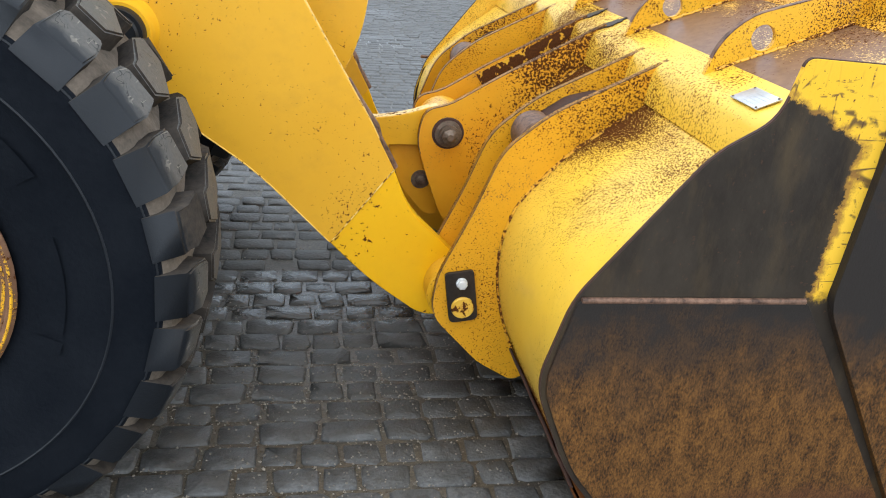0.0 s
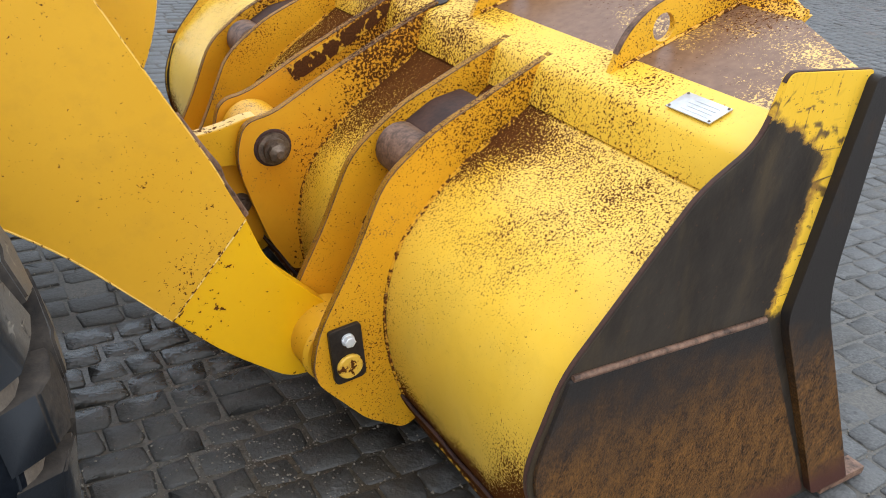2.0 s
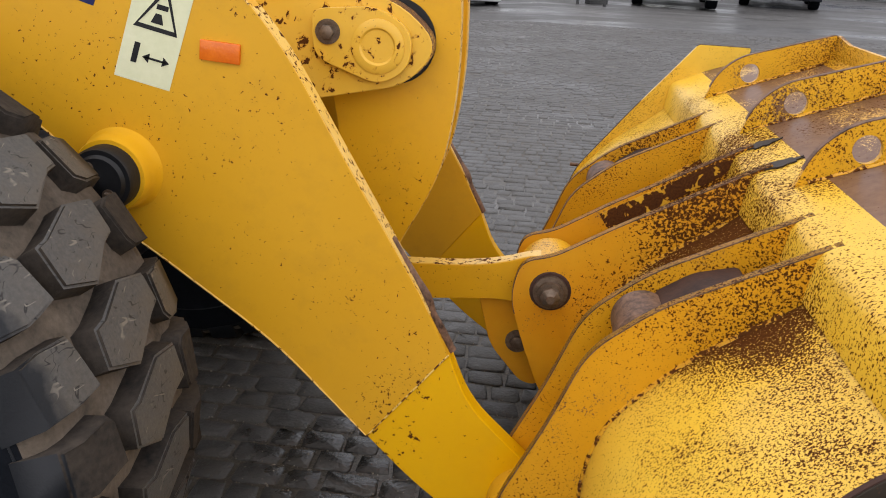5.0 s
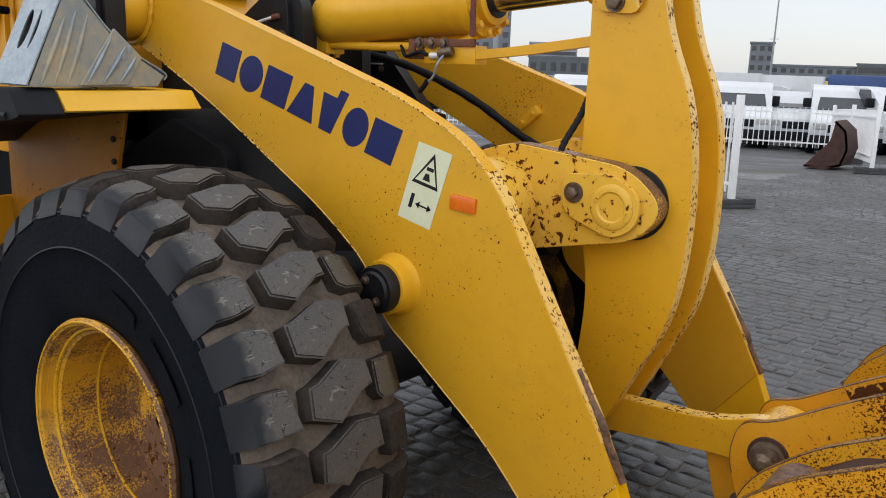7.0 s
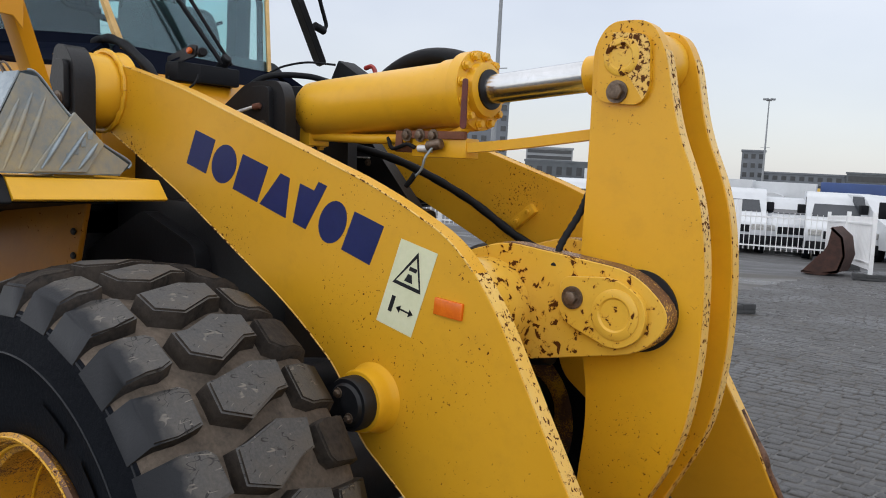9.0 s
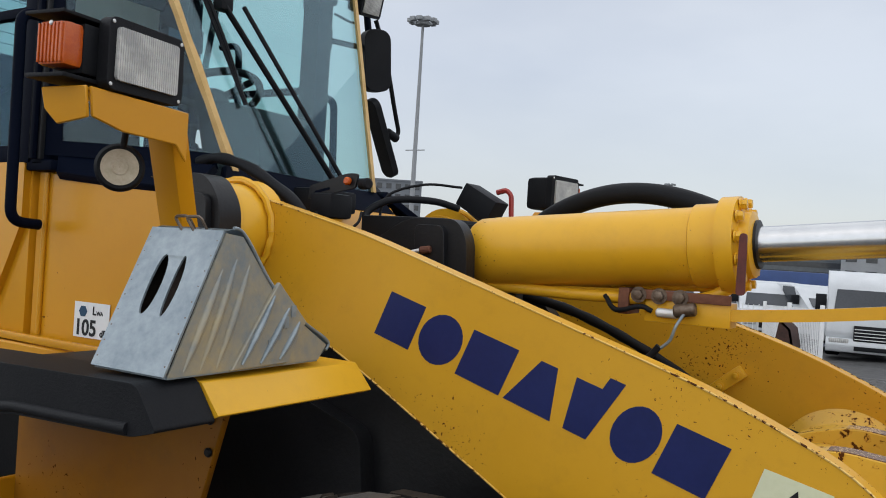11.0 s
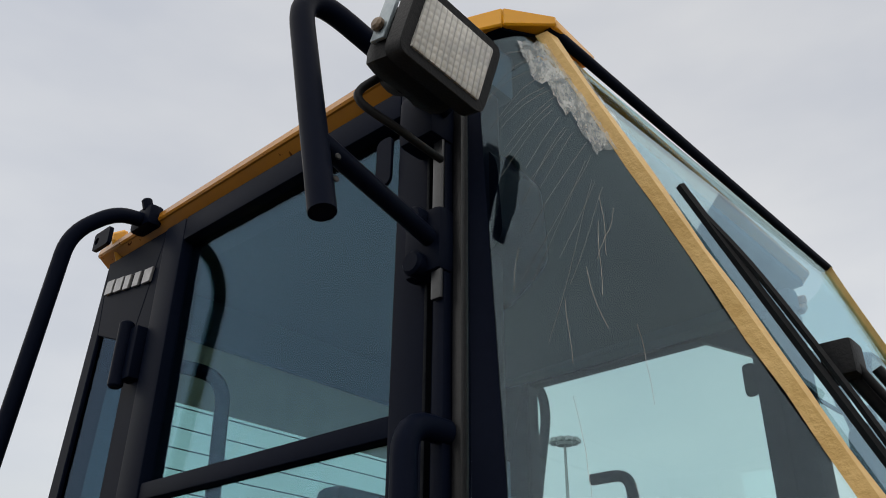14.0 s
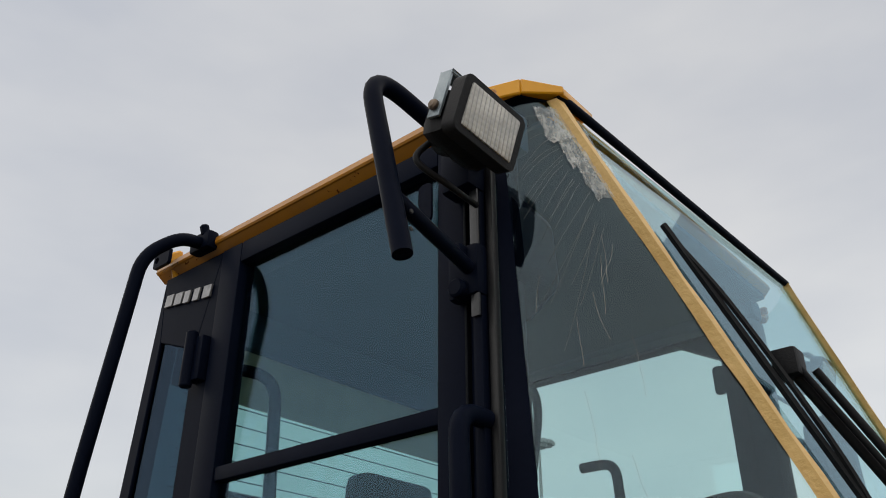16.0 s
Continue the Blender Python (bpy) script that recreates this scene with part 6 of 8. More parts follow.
def tape_strip(u0, u1, v0, v1, lean, side):
    """A wrinkled strip of clear tape with a ragged rim, on the corner glass (side 0) or the screen (side 1)."""
    bm = bmesh.new()
    rows_t = []
    for i in range(7):
        row = []
        for j in range(13):
            u, v = u0 + (u1 - u0) * i / 6 + lean * j / 12, v0 + (v1 - v0) * j / 12
            if i in (0, 6) or j in (0, 12):
                u, v = u + random.uniform(-0.012, 0.012), v + random.uniform(-0.006, 0.006)
            lift = 0.003 + random.uniform(0, 0.0022)
            if side == 0:
                row.append(bm.verts.new(on_corner(u, v, lift)))
            else:
                row.append(bm.verts.new(Vector((-1.525 - 0.433 * v + lift, -0.348 - 0.207 * v + u, 2.10 + 1.10 * v + lift * 0.4))))
        rows_t.append(row)
    for a, b in zip(rows_t, rows_t[1:]):
        for j in range(12):
            bm.faces.new((a[j], b[j], b[j + 1], a[j + 1]))
    part("tape_patch", smooth(bm, 60), "clear_tape", cab, "crumpled clear tape over cracks")


tape_strip(0.62, 0.97, 0.905, 0.985, 0.0, 0)
tape_strip(0.74, 0.97, 0.845, 0.93, -0.02, 0)
tape_strip(0.80, 0.97, 0.775, 0.87, -0.02, 0)
tape_strip(0.015, 0.075, 0.86, 0.99, 0.0, 1)
tape_strip(0.015, 0.055, 0.76, 0.88, 0.0, 1)
# wipers
def wiper(root, joint, tip0, tip1):
    root, joint, tip0, tip1 = (Vector(v) for v in (root, joint, tip0, tip1))
    w = part("wiper_arm", tube([root, joint], 0.010, 8), "black_plastic", cab, "black wiper arm")
    part("wiper_arm", tube([root + Vector((0.02, -0.02, 0)), joint + Vector((0.015, -0.01, 0))], 0.006, 8), "black_plastic", cab)
    part("wiper_joint", box(joint.x - 0.02, joint.x + 0.025, joint.y - 0.025, joint.y + 0.025, joint.z - 0.025, joint.z + 0.025, 0.006), "black_plastic", w)
    part("wiper_base", rod(root + Vector((-0.02, 0, -0.02)), root + Vector((0.03, 0, 0.03)), 0.022, 14), "black_plastic", w)
    part("wiper_blade", tube([tip0, tip1], 0.008, 6), "black_plastic", w)
    d = tip1 - tip0
    part("blade_spine", tube(glide([tip0 + d * 0.06, tip0 + d * 0.3 + Vector((0.012, 0, 0.006)), tip0 + d * 0.7 + Vector((0.012, 0, 0.006)), tip1 - d * 0.06], 6), 0.006, 6), "black_plastic", w)


wiper((-1.44, 0.06, 2.09), (-1.705, -0.27, 2.665), (-1.840, -0.392, 2.945), (-1.595, -0.245, 2.33))
part("wiper_arm", tube([Vector((-1.42, 0.09, 2.09)), Vector((-1.68, -0.20, 2.67))], 0.008, 8), "black_plastic", cab)
part("wiper_motor_cover", box(-1.50, -1.40, -0.10, 0.12, 2.00, 2.075, 0.01), "black_plastic", cab)
# marker light arm before the screen
mka = part("marker_arm", plate(rounded([(-1.19, 2.018, 0.004), (-1.02, 2.052, 0.008), (-1.012, 2.092, 0.01), (-1.05, 2.092, 0.01), (-1.185, 2.056, 0.004)]), -0.372, -0.364, 0.002), "black_paint", loader, "black slotted bracket with a marker light")
part("bracket_slot", plate(rounded([(-1.165, 2.034, 0.004), (-1.11, 2.046, 0.004), (-1.11, 2.053, 0.004), (-1.165, 2.041, 0.004)]), -0.3735, -0.3722, 0.0), "frame_black", mka)
part("marker_lens", rod((-1.042, -0.372, 2.070), (-1.042, -0.388, 2.070), 0.0115, 14), "orange_lens", mka, "small orange marker light")
part("marker_knob", rod((-1.012, -0.355, 2.064), (-0.975, -0.37, 2.064), 0.016, 12), "black_plastic", mka)
part("motor_block", box(-1.16, -1.08, -0.40, -0.30, 1.965, 2.035, 0.012), "black_plastic", loader)
part("cable", tube(glide([(-1.13, -0.40, 1.98), (-1.10, -0.43, 1.93), (-1.03, -0.43, 1.915), (-0.985, -0.40, 1.95), (-0.985, -0.38, 1.985)], 8), 0.004, 8), "black_plastic", loader)
for s in (-1, 1):
    part("inner_trim", box(-3.14, -2.02, min(s * 0.56, s * 0.625), max(s * 0.56, s * 0.625), 3.10 if s < 0 else 3.135, 3.19, 0.01), "grey_liner", cab)
# inside: seat, console, steering wheel
part("seat_base", box(-2.85, -2.30, -0.26, 0.26, 1.60, 2.02, 0.05), "seat_cloth", cab)
part("seat_back", box(-2.95, -2.80, -0.26, 0.26, 1.98, 2.52, 0.05), "seat_cloth", cab, "dark cloth seat back")
part("head_rest", box(-2.97, -2.87, -0.14, 0.14, 2.54, 2.70, 0.04), "seat_cloth", cab)
part("arm_rest", box(-2.75, -2.35, -0.40, -0.30, 2.12, 2.20, 0.03), "seat_cloth", cab)
part("side_console", box(-3.0, -2.3, -0.58, -0.34, 1.56, 2.10, 0.03), "black_plastic", cab)
part("rear_box", plate(rounded([(-2.98, 2.58, 0.02), (-2.86, 2.57, 0.04), (-2.80, 2.10, 0.02), (-3.0, 2.10, 0.02)]), -0.56, 0.3, 0.01), "seat_cloth", cab)
sw = Matrix.Translation((-2.10, 0.05, 2.42)) @ Matrix.Rotation(radians(-28), 4, "Y")
ringl = [sw @ Vector((0.2 * math.cos(a), 0.2 * math.sin(a), 0)) for a in (k * math.tau / 48 for k in range(49))]
part("steering_wheel", tube(ringl, 0.015, 10), "black_plastic", cab, "black steering wheel")
part("steering_hub", placed(rod((0, 0, -0.06), (0, 0, 0.02), 0.07, 20, 0.015), sw), "black_plastic", cab)
for a in (0.4, 2.2, 4.4):
    part("steering_spoke", tube([sw @ Vector((0.05 * math.cos(a), 0.05 * math.sin(a), -0.01)), sw @ Vector((0.2 * math.cos(a), 0.2 * math.sin(a), 0))], 0.014, 8), "black_plastic", cab)
part("steering_column", tube([sw @ Vector((0, 0, -0.05)), Vector((-1.85, 0.05, 1.75))], lambda u: 0.06 + 0.03 * u, 14), "black_plastic", cab)
part("dashboard", plate(rounded([(-1.95, 1.60, 0.03), (-1.58, 1.60, 0.03), (-1.56, 2.06, 0.03), (-1.80, 2.14, 0.08), (-1.92, 1.95, 0.05)]), -0.30, 0.34, 0.01), "black_plastic", cab)
part("instrument_hood", plate(rounded([(-1.90, 2.10, 0.03), (-1.60, 2.08, 0.03), (-1.60, 2.20, 0.06), (-1.66, 2.335, 0.07), (-1.78, 2.37, 0.06), (-1.87, 2.30, 0.05)]), -0.16, 0.17, 0.03), "seat_cloth", cab, "grey rounded instrument hood")
part("dash_panel", plate(rounded([(-1.97, 1.62, 0.03), (-1.60, 1.62, 0.03), (-1.575, 2.10, 0.03), (-1.66, 2.17, 0.05), (-1.93, 2.16, 0.05)]), -0.42, 0.52, 0.012), "seat_cloth", cab, "dark dash panel")
part("stalk", tube(glide([(-2.12, -0.10, 2.33), (-2.16, -0.22, 2.34), (-2.15, -0.27, 2.36)], 5), 0.012, 8), "black_plastic", cab)
part("far_handle", tube(bent([(-2.66, 0.60, 2.80), (-2.54, 0.60, 2.80), (-2.52, 0.60, 2.42), (-2.62, 0.60, 2.36)], 0.05), 0.016, 10), "frame_black", cab)
# far mirrors
def mirror_shell(wide, high, deep, radius, m):
    bm = plate(rounded([(-wide / 2, -high / 2, radius), (wide / 2, -high / 2, radius), (wide / 2, high / 2, radius), (-wide / 2, high / 2, radius)], radius, 6), -deep / 2, deep / 2, deep * 0.3)
    return placed(bm, m @ Matrix.Rotation(radians(90), 4, "Z"))


fm = part("far_mirror", mirror_shell(0.14, 0.29, 0.06, 0.06, Matrix.Translation((-2.0, 0.955, 2.77)) @ Matrix.Rotation(radians(6), 4, "X") @ Matrix.Rotation(radians(-25), 4, "Z")), "black_plastic", cab, "black oval mirror housing")
part("far_mirror_arm", tube(bent([(-2.0, 0.94, 2.96), (-1.985, 1.02, 2.80), (-1.98, 1.10, 2.58), (-1.985, 1.165, 2.45), (-1.99, 1.10, 2.43)], 0.05), 0.011, 10), "black_plastic", cab)
part("far_mirror_low", mirror_shell(0.10, 0.40, 0.035, 0.045, Matrix.Translation((-2.0, 1.04, 2.415)) @ Matrix.Rotation(radians(31), 4, "X") @ Matrix.Rotation(radians(70), 4, "Z")), "black_plastic", cab, "narrow black oval mirror")
part("mirror_joint", rod((-1.99, 1.07, 2.45), (-1.99, 1.15, 2.43), 0.022, 14), "black_plastic", cab)
# noise label with its figures
LBM = Matrix.Translation((-1.812, -0.6105, 1.614)) @ Matrix.Rotation(math.atan2(0.05, 0.65), 4, "Z")
lb = part("noise_label", placed(box(-0.077, 0.077, -0.0012, 0.0005, -0.054, 0.054, 0.0), LBM), "white_paint", cab, "white label reading Lwa 105 dB")


def lettering(name, body, size, at, turn, mat, parent):
    """Letters in the built-in typeface, as a mesh."""
    cu = bpy.data.curves.new(name, "FONT")
    cu.body, cu.size, cu.extrude, cu.offset = body, size, 0.0006, size * 0.022
    tmp = bpy.data.objects.new(name, cu)
    scene.collection.objects.link(tmp)
    bpy.context.view_layer.update()
    me = bpy.data.meshes.new_from_object(tmp)
    bpy.data.objects.remove(tmp)
    me.transform(Matrix.Translation(at) @ turn)
    me.materials.clear()
    me.materials.append(MATS[mat])
    ob = new(name, me)
    ob.parent = parent
    return ob


UPR = Matrix.Rotation(radians(90), 4, "X")
for word, txt, size, lx, lz in (("figures", "105", 0.068, -0.072, -0.046), ("unit", "dB", 0.030, 0.040, -0.046), ("symbol", "L", 0.036, 0.004, 0.018), ("index", "WA", 0.017, 0.022, 0.018)):
    lettering(word, txt, size, LBM @ Vector((lx, -0.0022, lz)), LBM.to_3x3().to_4x4() @ UPR @ Matrix.Diagonal((0.95, 1, 1, 1)), "black_paint", lb)
part("pictogram_bar", placed(rod((-0.038, -0.0010, 0.026), (-0.038, -0.0024, 0.026), 0.018, 6, 0), LBM), "grey_liner", lb)
# engine cover behind the cab
hood = part("engine_cover", box(-5.5, -3.24, -0.66, 0.66, 1.50, 2.14, 0.05), "cab_paint", loader, "yellow engine cover with louvres")
part("rear_side_panel", box(-3.60, -2.90, -0.71, -0.665, 1.40, 2.10, 0.008), "cab_paint", loader)
for k in range(8):
    part("louvre", box(-3.12, -2.97, -0.716, -0.706, 1.50 + 0.036 * k, 1.515 + 0.036 * k, 0.002), "black_paint", hood)
part("panel_bracket", box(-3.06, -2.93, -0.745, -0.70, 1.955, 2.02, 0.006), "cab_paint", hood)
for z in (1.97, 2.005):
    part("bracket_bolt", rod((-2.975, -0.745, z), (-2.975, -0.765, z), 0.017, 14), "black_paint", hood)
part("body_handle", tube(bent([(-3.3, -0.77, 2.09), (-2.87, -0.77, 2.09), (-2.87, -0.68, 2.04)], 0.03), 0.02, 12), "black_plastic", hood)

# ---- fender, platform, head lamps ----
for s in (-1, 1):
    pf = part("step_platform", plate(rounded([(-1.02, 1.628, 0.002), (-0.735, 1.628, 0.004), (-0.685, 1.572, 0.004), (-0.70, 1.566, 0.002), (-0.74, 1.612, 0.002), (-1.02, 1.612, 0.002)]), *sorted((s * 1.141, s * 0.69)), 0.002), "clean_paint", loader, "yellow step platform over the wheel")
    part("chock_foot", box(-0.93, -0.80, min(s * 0.98, s * 0.86), max(s * 0.98, s * 0.86), 1.622, 1.642, 0.004), "clean_paint", pf)
    FEN = rounded([(-2.02, 1.15, 0.05), (-1.98, 1.47, 0.12), (-1.70, 1.605, 0.06), (-0.745, 1.636, 0.02), (-0.688, 1.562, 0.01), (-0.75, 1.545, 0.02), (-1.1, 1.53, 0.05), (-1.66, 1.44, 0.10), (-1.88, 1.31, 0.10), (-1.95, 1.13, 0.03)])
    fd = part("fender", plate(FEN, *sorted((s * 1.275, s * 1.143)), 0.014), "black_plastic", loader, "black rubber mudguard")
    part("fender_top", plate(rounded([(-1.98, 1.42, 0.1), (-1.70, 1.545, 0.05), (-1.02, 1.59, 0.0), (-1.02, 1.54, 0.0), (-1.66, 1.47, 0.05), (-1.90, 1.36, 0.05)]), *sorted((s * 1.143, s * 0.69)), 0.004), "black_plastic", fd)
    part("fender_lip", tube([Vector((p[0], s * 1.272, p[1])) for p in ((-1.93, 1.33), (-1.80, 1.42), (-1.66, 1.46), (-1.10, 1.545), (-0.76, 1.558))], 0.012, 8), "black_plastic", fd)
    # panel in the darkened yellow, for its shade under the fender
    part("mudguard_panel", slab([(-1.95, s * 0.74, 0.95), (-1.22, s * 0.74, 1.0), (-1.06, s * 0.74, 1.54), (-1.95, s * 0.74, 1.48)] if s < 0 else [(-1.95, s * 0.74, 1.48), (-1.06, s * 0.74, 1.54), (-1.22, s * 0.74, 1.0), (-1.95, s * 0.74, 0.95)], 0.02, 0.004), "shaded_yellow_paint", fd, "dirty orange inner mudguard panel in a shaded tone")
    for z in (1.36, 1.44):
        part("panel_bolt", rod((-1.13, s * 0.74, z), (-1.13, s * 0.752, z), 0.012, 10), "black_paint", fd)
    part("fender_back", slab([(-1.97, s * 1.20, 1.14), (-1.97, s * 0.70, 1.14), (-1.97, s * 0.70, 0.7), (-1.97, s * 1.20, 0.7)], 0.02, 0.004), "cab_paint", fd)
    # bracket: a bent channel that carries the head lamp
    post = bmesh.new()
    for z in (1.66, 2.155):
        back, lean = 0.33 * (2.155 - z), 0.52 * (2.155 - z)
        for x, y in ((-1.12, 1.005), (-1.04, 1.005), (-1.04, 0.955), (-1.12, 0.955)):
            post.verts.new((x - back, s * (y - lean), z))
    post.verts.ensure_lookup_table()
    pv4 = list(post.verts)
    for q in ((0, 1, 2, 3), (4, 5, 6, 7), (0, 1, 5, 4), (1, 2, 6, 5), (2, 3, 7, 6), (3, 0, 4, 7)):
        post.faces.new([pv4[i] for i in q])
    bmesh.ops.recalc_face_normals(post, faces=post.faces)
    nb = part("lamp_post", softened(post, 0.005), "cab_paint", loader, "yellow bent lamp bracket")
    part("lamp_arm", slab([(-1.04, s * 0.96, 2.158), (-1.04, s * 1.21, 2.17), (-1.12, s * 1.235, 2.165), (-1.12, s * 0.96, 2.158)] if s > 0 else [(-1.04, s * 0.96, 2.158), (-1.12, s * 0.96, 2.158), (-1.12, s * 1.235, 2.165), (-1.04, s * 1.21, 2.17)], 0.008, 0.002), "cab_paint", nb)
    part("lamp_arm_flange", slab([(-1.036, s * 0.957, 2.158), (-1.036, s * 1.20, 2.170), (-1.036, s * 1.193, 2.112), (-1.036, s * 1.12, 2.092), (-1.036, s * 0.987, 2.085), (-1.036, s * 0.957, 2.05)] if s > 0 else [(-1.036, s * 0.957, 2.05), (-1.036, s * 0.987, 2.085), (-1.036, s * 1.12, 2.092), (-1.036, s * 1.193, 2.112), (-1.036, s * 1.20, 2.170), (-1.036, s * 0.957, 2.158)], 0.008, 0.002), "cab_paint", nb)
    part("lamp_arm_end", slab([(-1.0345, s * 1.202, 2.1715), (-1.0345, s * 1.194, 2.1105), (-1.10, s * 1.215, 2.095), (-1.125, s * 1.228, 2.125), (-1.125, s * 1.237, 2.165)][::-s], -0.009 if s > 0 else 0.009, 0.002), "cab_paint", nb)
    hm = Matrix.Translation((-1.04, s * 1.07, 2.242)) @ Matrix.Rotation(radians(-8 * s), 4, "Z")

    def lamp_box(x0, x1, y0, y1, z0, z1, bev):
        return placed(box(x0, x1, min(s * y0, s * y1), max(s * y0, s * y1), z0, z1, bev), hm)

    def lamp_frame(x0, x1, y0, y1, z0, z1, r):
        ring = plate(rounded([(y0, z0, r), (y1, z0, r), (y1, z1, r), (y0, z1, r)]), -x1, -x0, 0.004)
        return placed(ring, hm @ Matrix.Rotation(radians(90), 4, "Z") @ Matrix.Diagonal((s, 1, 1, 1)))

    hl = part("head_lamp", lamp_box(-0.125, -0.012, -0.102, 0.092, -0.070, 0.066, 0.022), "black_plastic", loader, "black head lamp with orange indicator")
    part("lamp_bezel", lamp_frame(-0.022, 0.008, -0.106, 0.106, -0.072, 0.074, 0.022), "black_plastic", hl)
    part("lens", lamp_frame(0.006, 0.015, -0.084, 0.088, -0.052, 0.055, 0.010), "lamp_lens", hl, "ribbed clear lens")
    part("indicator_housing", lamp_box(-0.105, -0.022, 0.090, 0.140, -0.050, 0.050, 0.008), "black_plastic", hl)
    ind = part("indicator", lamp_box(-0.100, -0.026, 0.128, 0.182, -0.041, 0.046, 0.012), "orange_lens", hl, "orange indicator lens")
    for k in range(7):
        part("lens_flute", lamp_box(-0.096 + 0.0098 * k, -0.0915 + 0.0098 * k, 0.180, 0.1845, -0.035, 0.040, 0.001), "orange_lens", ind)
    part("indicator_screw", placed(rod((-0.062, s * 0.181, 0.040), (-0.062, s * 0.186, 0.040), 0.005, 8), hm), "plate_metal", ind)
    part("lamp_shield", lamp_box(-0.125, -0.02, 0.06, 0.192, 0.056, 0.064, 0.003), "black_plastic", hl)
    part("lamp_shield", lamp_box(-0.125, -0.02, 0.06, 0.186, -0.064, -0.055, 0.003), "black_plastic", hl)
    part("lamp_foot", box(-1.10, -1.05, min(s * 1.05, s * 1.11), max(s * 1.05, s * 1.11), 2.155, 2.19, 0.004), "black_plastic", hl)
    if s > 0:
        nb.location.z, hl.location.z = -0.08, -0.08
    for b in (-0.095, 0.097):
        for z in (-0.061, 0.063):
            part("bezel_screw", placed(rod((0.007, s * b, z), (0.0105, s * b, z), 0.004, 8), hm), "plate_metal", hl)
    hn = part("round_reflector", turned([(0, 0.03), (0.0, 0.046), (0.008, 0.052), (0.03, 0.052), (0.045, 0.03)], (-1.115, s * 1.06, 2.028), (-0.75, -s * 0.55, 0), 32), "black_plastic", nb, "round black reflector on a stalk")
    part("reflector_face", turned([(-0.002, 0.0005), (-0.002, 0.012), (-0.0035, 0.013), (-0.0035, 0.016), (-0.001, 0.018), (-0.001, 0.039)], (-1.115, s * 1.06, 2.028), (-0.75, -s * 0.55, 0), 28, None, False), "seam_dust", hn, "dusty pale disc")
    part("reflector_stalk", tube([Vector((-1.115, s * 1.055, 2.07)), Vector((-1.10, s * 1.055, 2.155))], 0.007, 8), "black_plastic", nb)
# small fittings beyond the tilt cylinder
tb = part("tool_box", placed(box(-0.075, 0.075, -0.05, 0.05, -0.045, 0.045, 0.006), Matrix.Translation((-1.11, 0.50, 2.075)) @ Matrix.Rotation(radians(28), 4, "Y")), "black_plastic", loader, "small black box with a red handle")
part("box_handle", tube(bent([(-1.06, 0.52, 2.12), (-1.02, 0.52, 2.13), (-1.0, 0.52, 2.11), (-0.995, 0.52, 2.02)], 0.02), 0.010, 6), "red_paint", tb, "red bent handle")
part("cable", tube(glide([(-1.36, 0.20, 1.98), (-1.36, 0.25, 2.08), (-1.27, 0.35, 2.13), (-1.17, 0.45, 2.13)], 8), 0.005, 8), "black_plastic", loader)
part("cable", tube(glide([(-1.30, 0.12, 1.93), (-1.38, 0.15, 2.0), (-1.33, 0.22, 2.06), (-1.23, 0.34, 2.07), (-1.16, 0.42, 2.05)], 8), 0.013, 8), "black_plastic", loader)
part("battery_box", box(-1.36, -1.02, 0.10, 0.45, 1.88, 2.0, 0.01), "black_plastic", loader)

# ---- wheel chock on the platform ----
chock = thing("wheel_chock", "galvanised steel wheel chock resting on the yellow platform", "wheel chock")
cm = Matrix.Translation((-0.836, -1.072, 1.642)) @ Matrix.Rotation(radians(1.7), 4, "Z")
W = 0.097


def slotted():
    """The sloping face with two long oval openings."""
    bm = bmesh.new()
    outer = [(-W, 0.0), (W, 0.0), (W, 0.288), (-W, 0.288)]
    loops = [[bm.verts.new((u, 0, v)) for u, v in outer]]
    for cx in (-0.026, 0.026):
        loops.append([bm.verts.new((cx + 0.014 * math.cos(a), 0, 0.170 + 0.062 * math.sin(a) + 0.2 * 0.014 * math.cos(a) * (1 if cx < 0 else -1))) for a in (k * math.tau / 20 for k in range(20))])
    edges = [bm.edges.new((lp[i], lp[(i + 1) % len(lp)])) for lp in loops for i in range(len(lp))]
    bmesh.ops.triangle_fill(bm, use_beauty=True, edges=edges)
    ext = bmesh.ops.extrude_face_region(bm, geom=list(bm.faces))
    for v in ext["geom"]:
        if isinstance(v, bmesh.types.BMVert):
            v.co.y += 0.004
    bmesh.ops.recalc_face_normals(bm, faces=bm.faces)
    for v in bm.verts:
        v.co.y += 0.004 * math.cos(v.co.x / W * 9.4)
    tilt = Matrix.Translation((0, -0.155, 0)) @ Matrix.Rotation(radians(-25), 4, "X")
    bmesh.ops.transform(bm, matrix=cm @ tilt, verts=bm.verts)
    return smooth(bm)


part("slotted_face", slotted(), "galvanised", chock, "galvanised face with two oval slots")
# dark sheet standing in for the shade seen through the slots
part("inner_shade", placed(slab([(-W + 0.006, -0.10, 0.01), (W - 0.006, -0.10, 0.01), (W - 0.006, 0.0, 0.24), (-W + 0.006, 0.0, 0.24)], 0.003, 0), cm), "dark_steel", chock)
arch = glide([(0, -0.035, 0.262), (0, 0.012, 0.258), (0, 0.10, 0.16), (0, 0.20, 0.085), (0, 0.275, 0.045), (0, 0.292, 0.026), (0, 0.26, 0.0)], 8)
bm = bmesh.new()
rows = [[bm.verts.new((u, p.y - 0.001, p.z)) for u in (-W, W)] for p in arch]
for a, b in zip(rows, rows[1:]):
    bm.faces.new((a[0], a[1], b[1], b[0]))
ext = bmesh.ops.solidify(bm, geom=list(bm.faces), thickness=0.004)
part("curved_back", placed(smooth(bm), cm), "galvanised", chock)
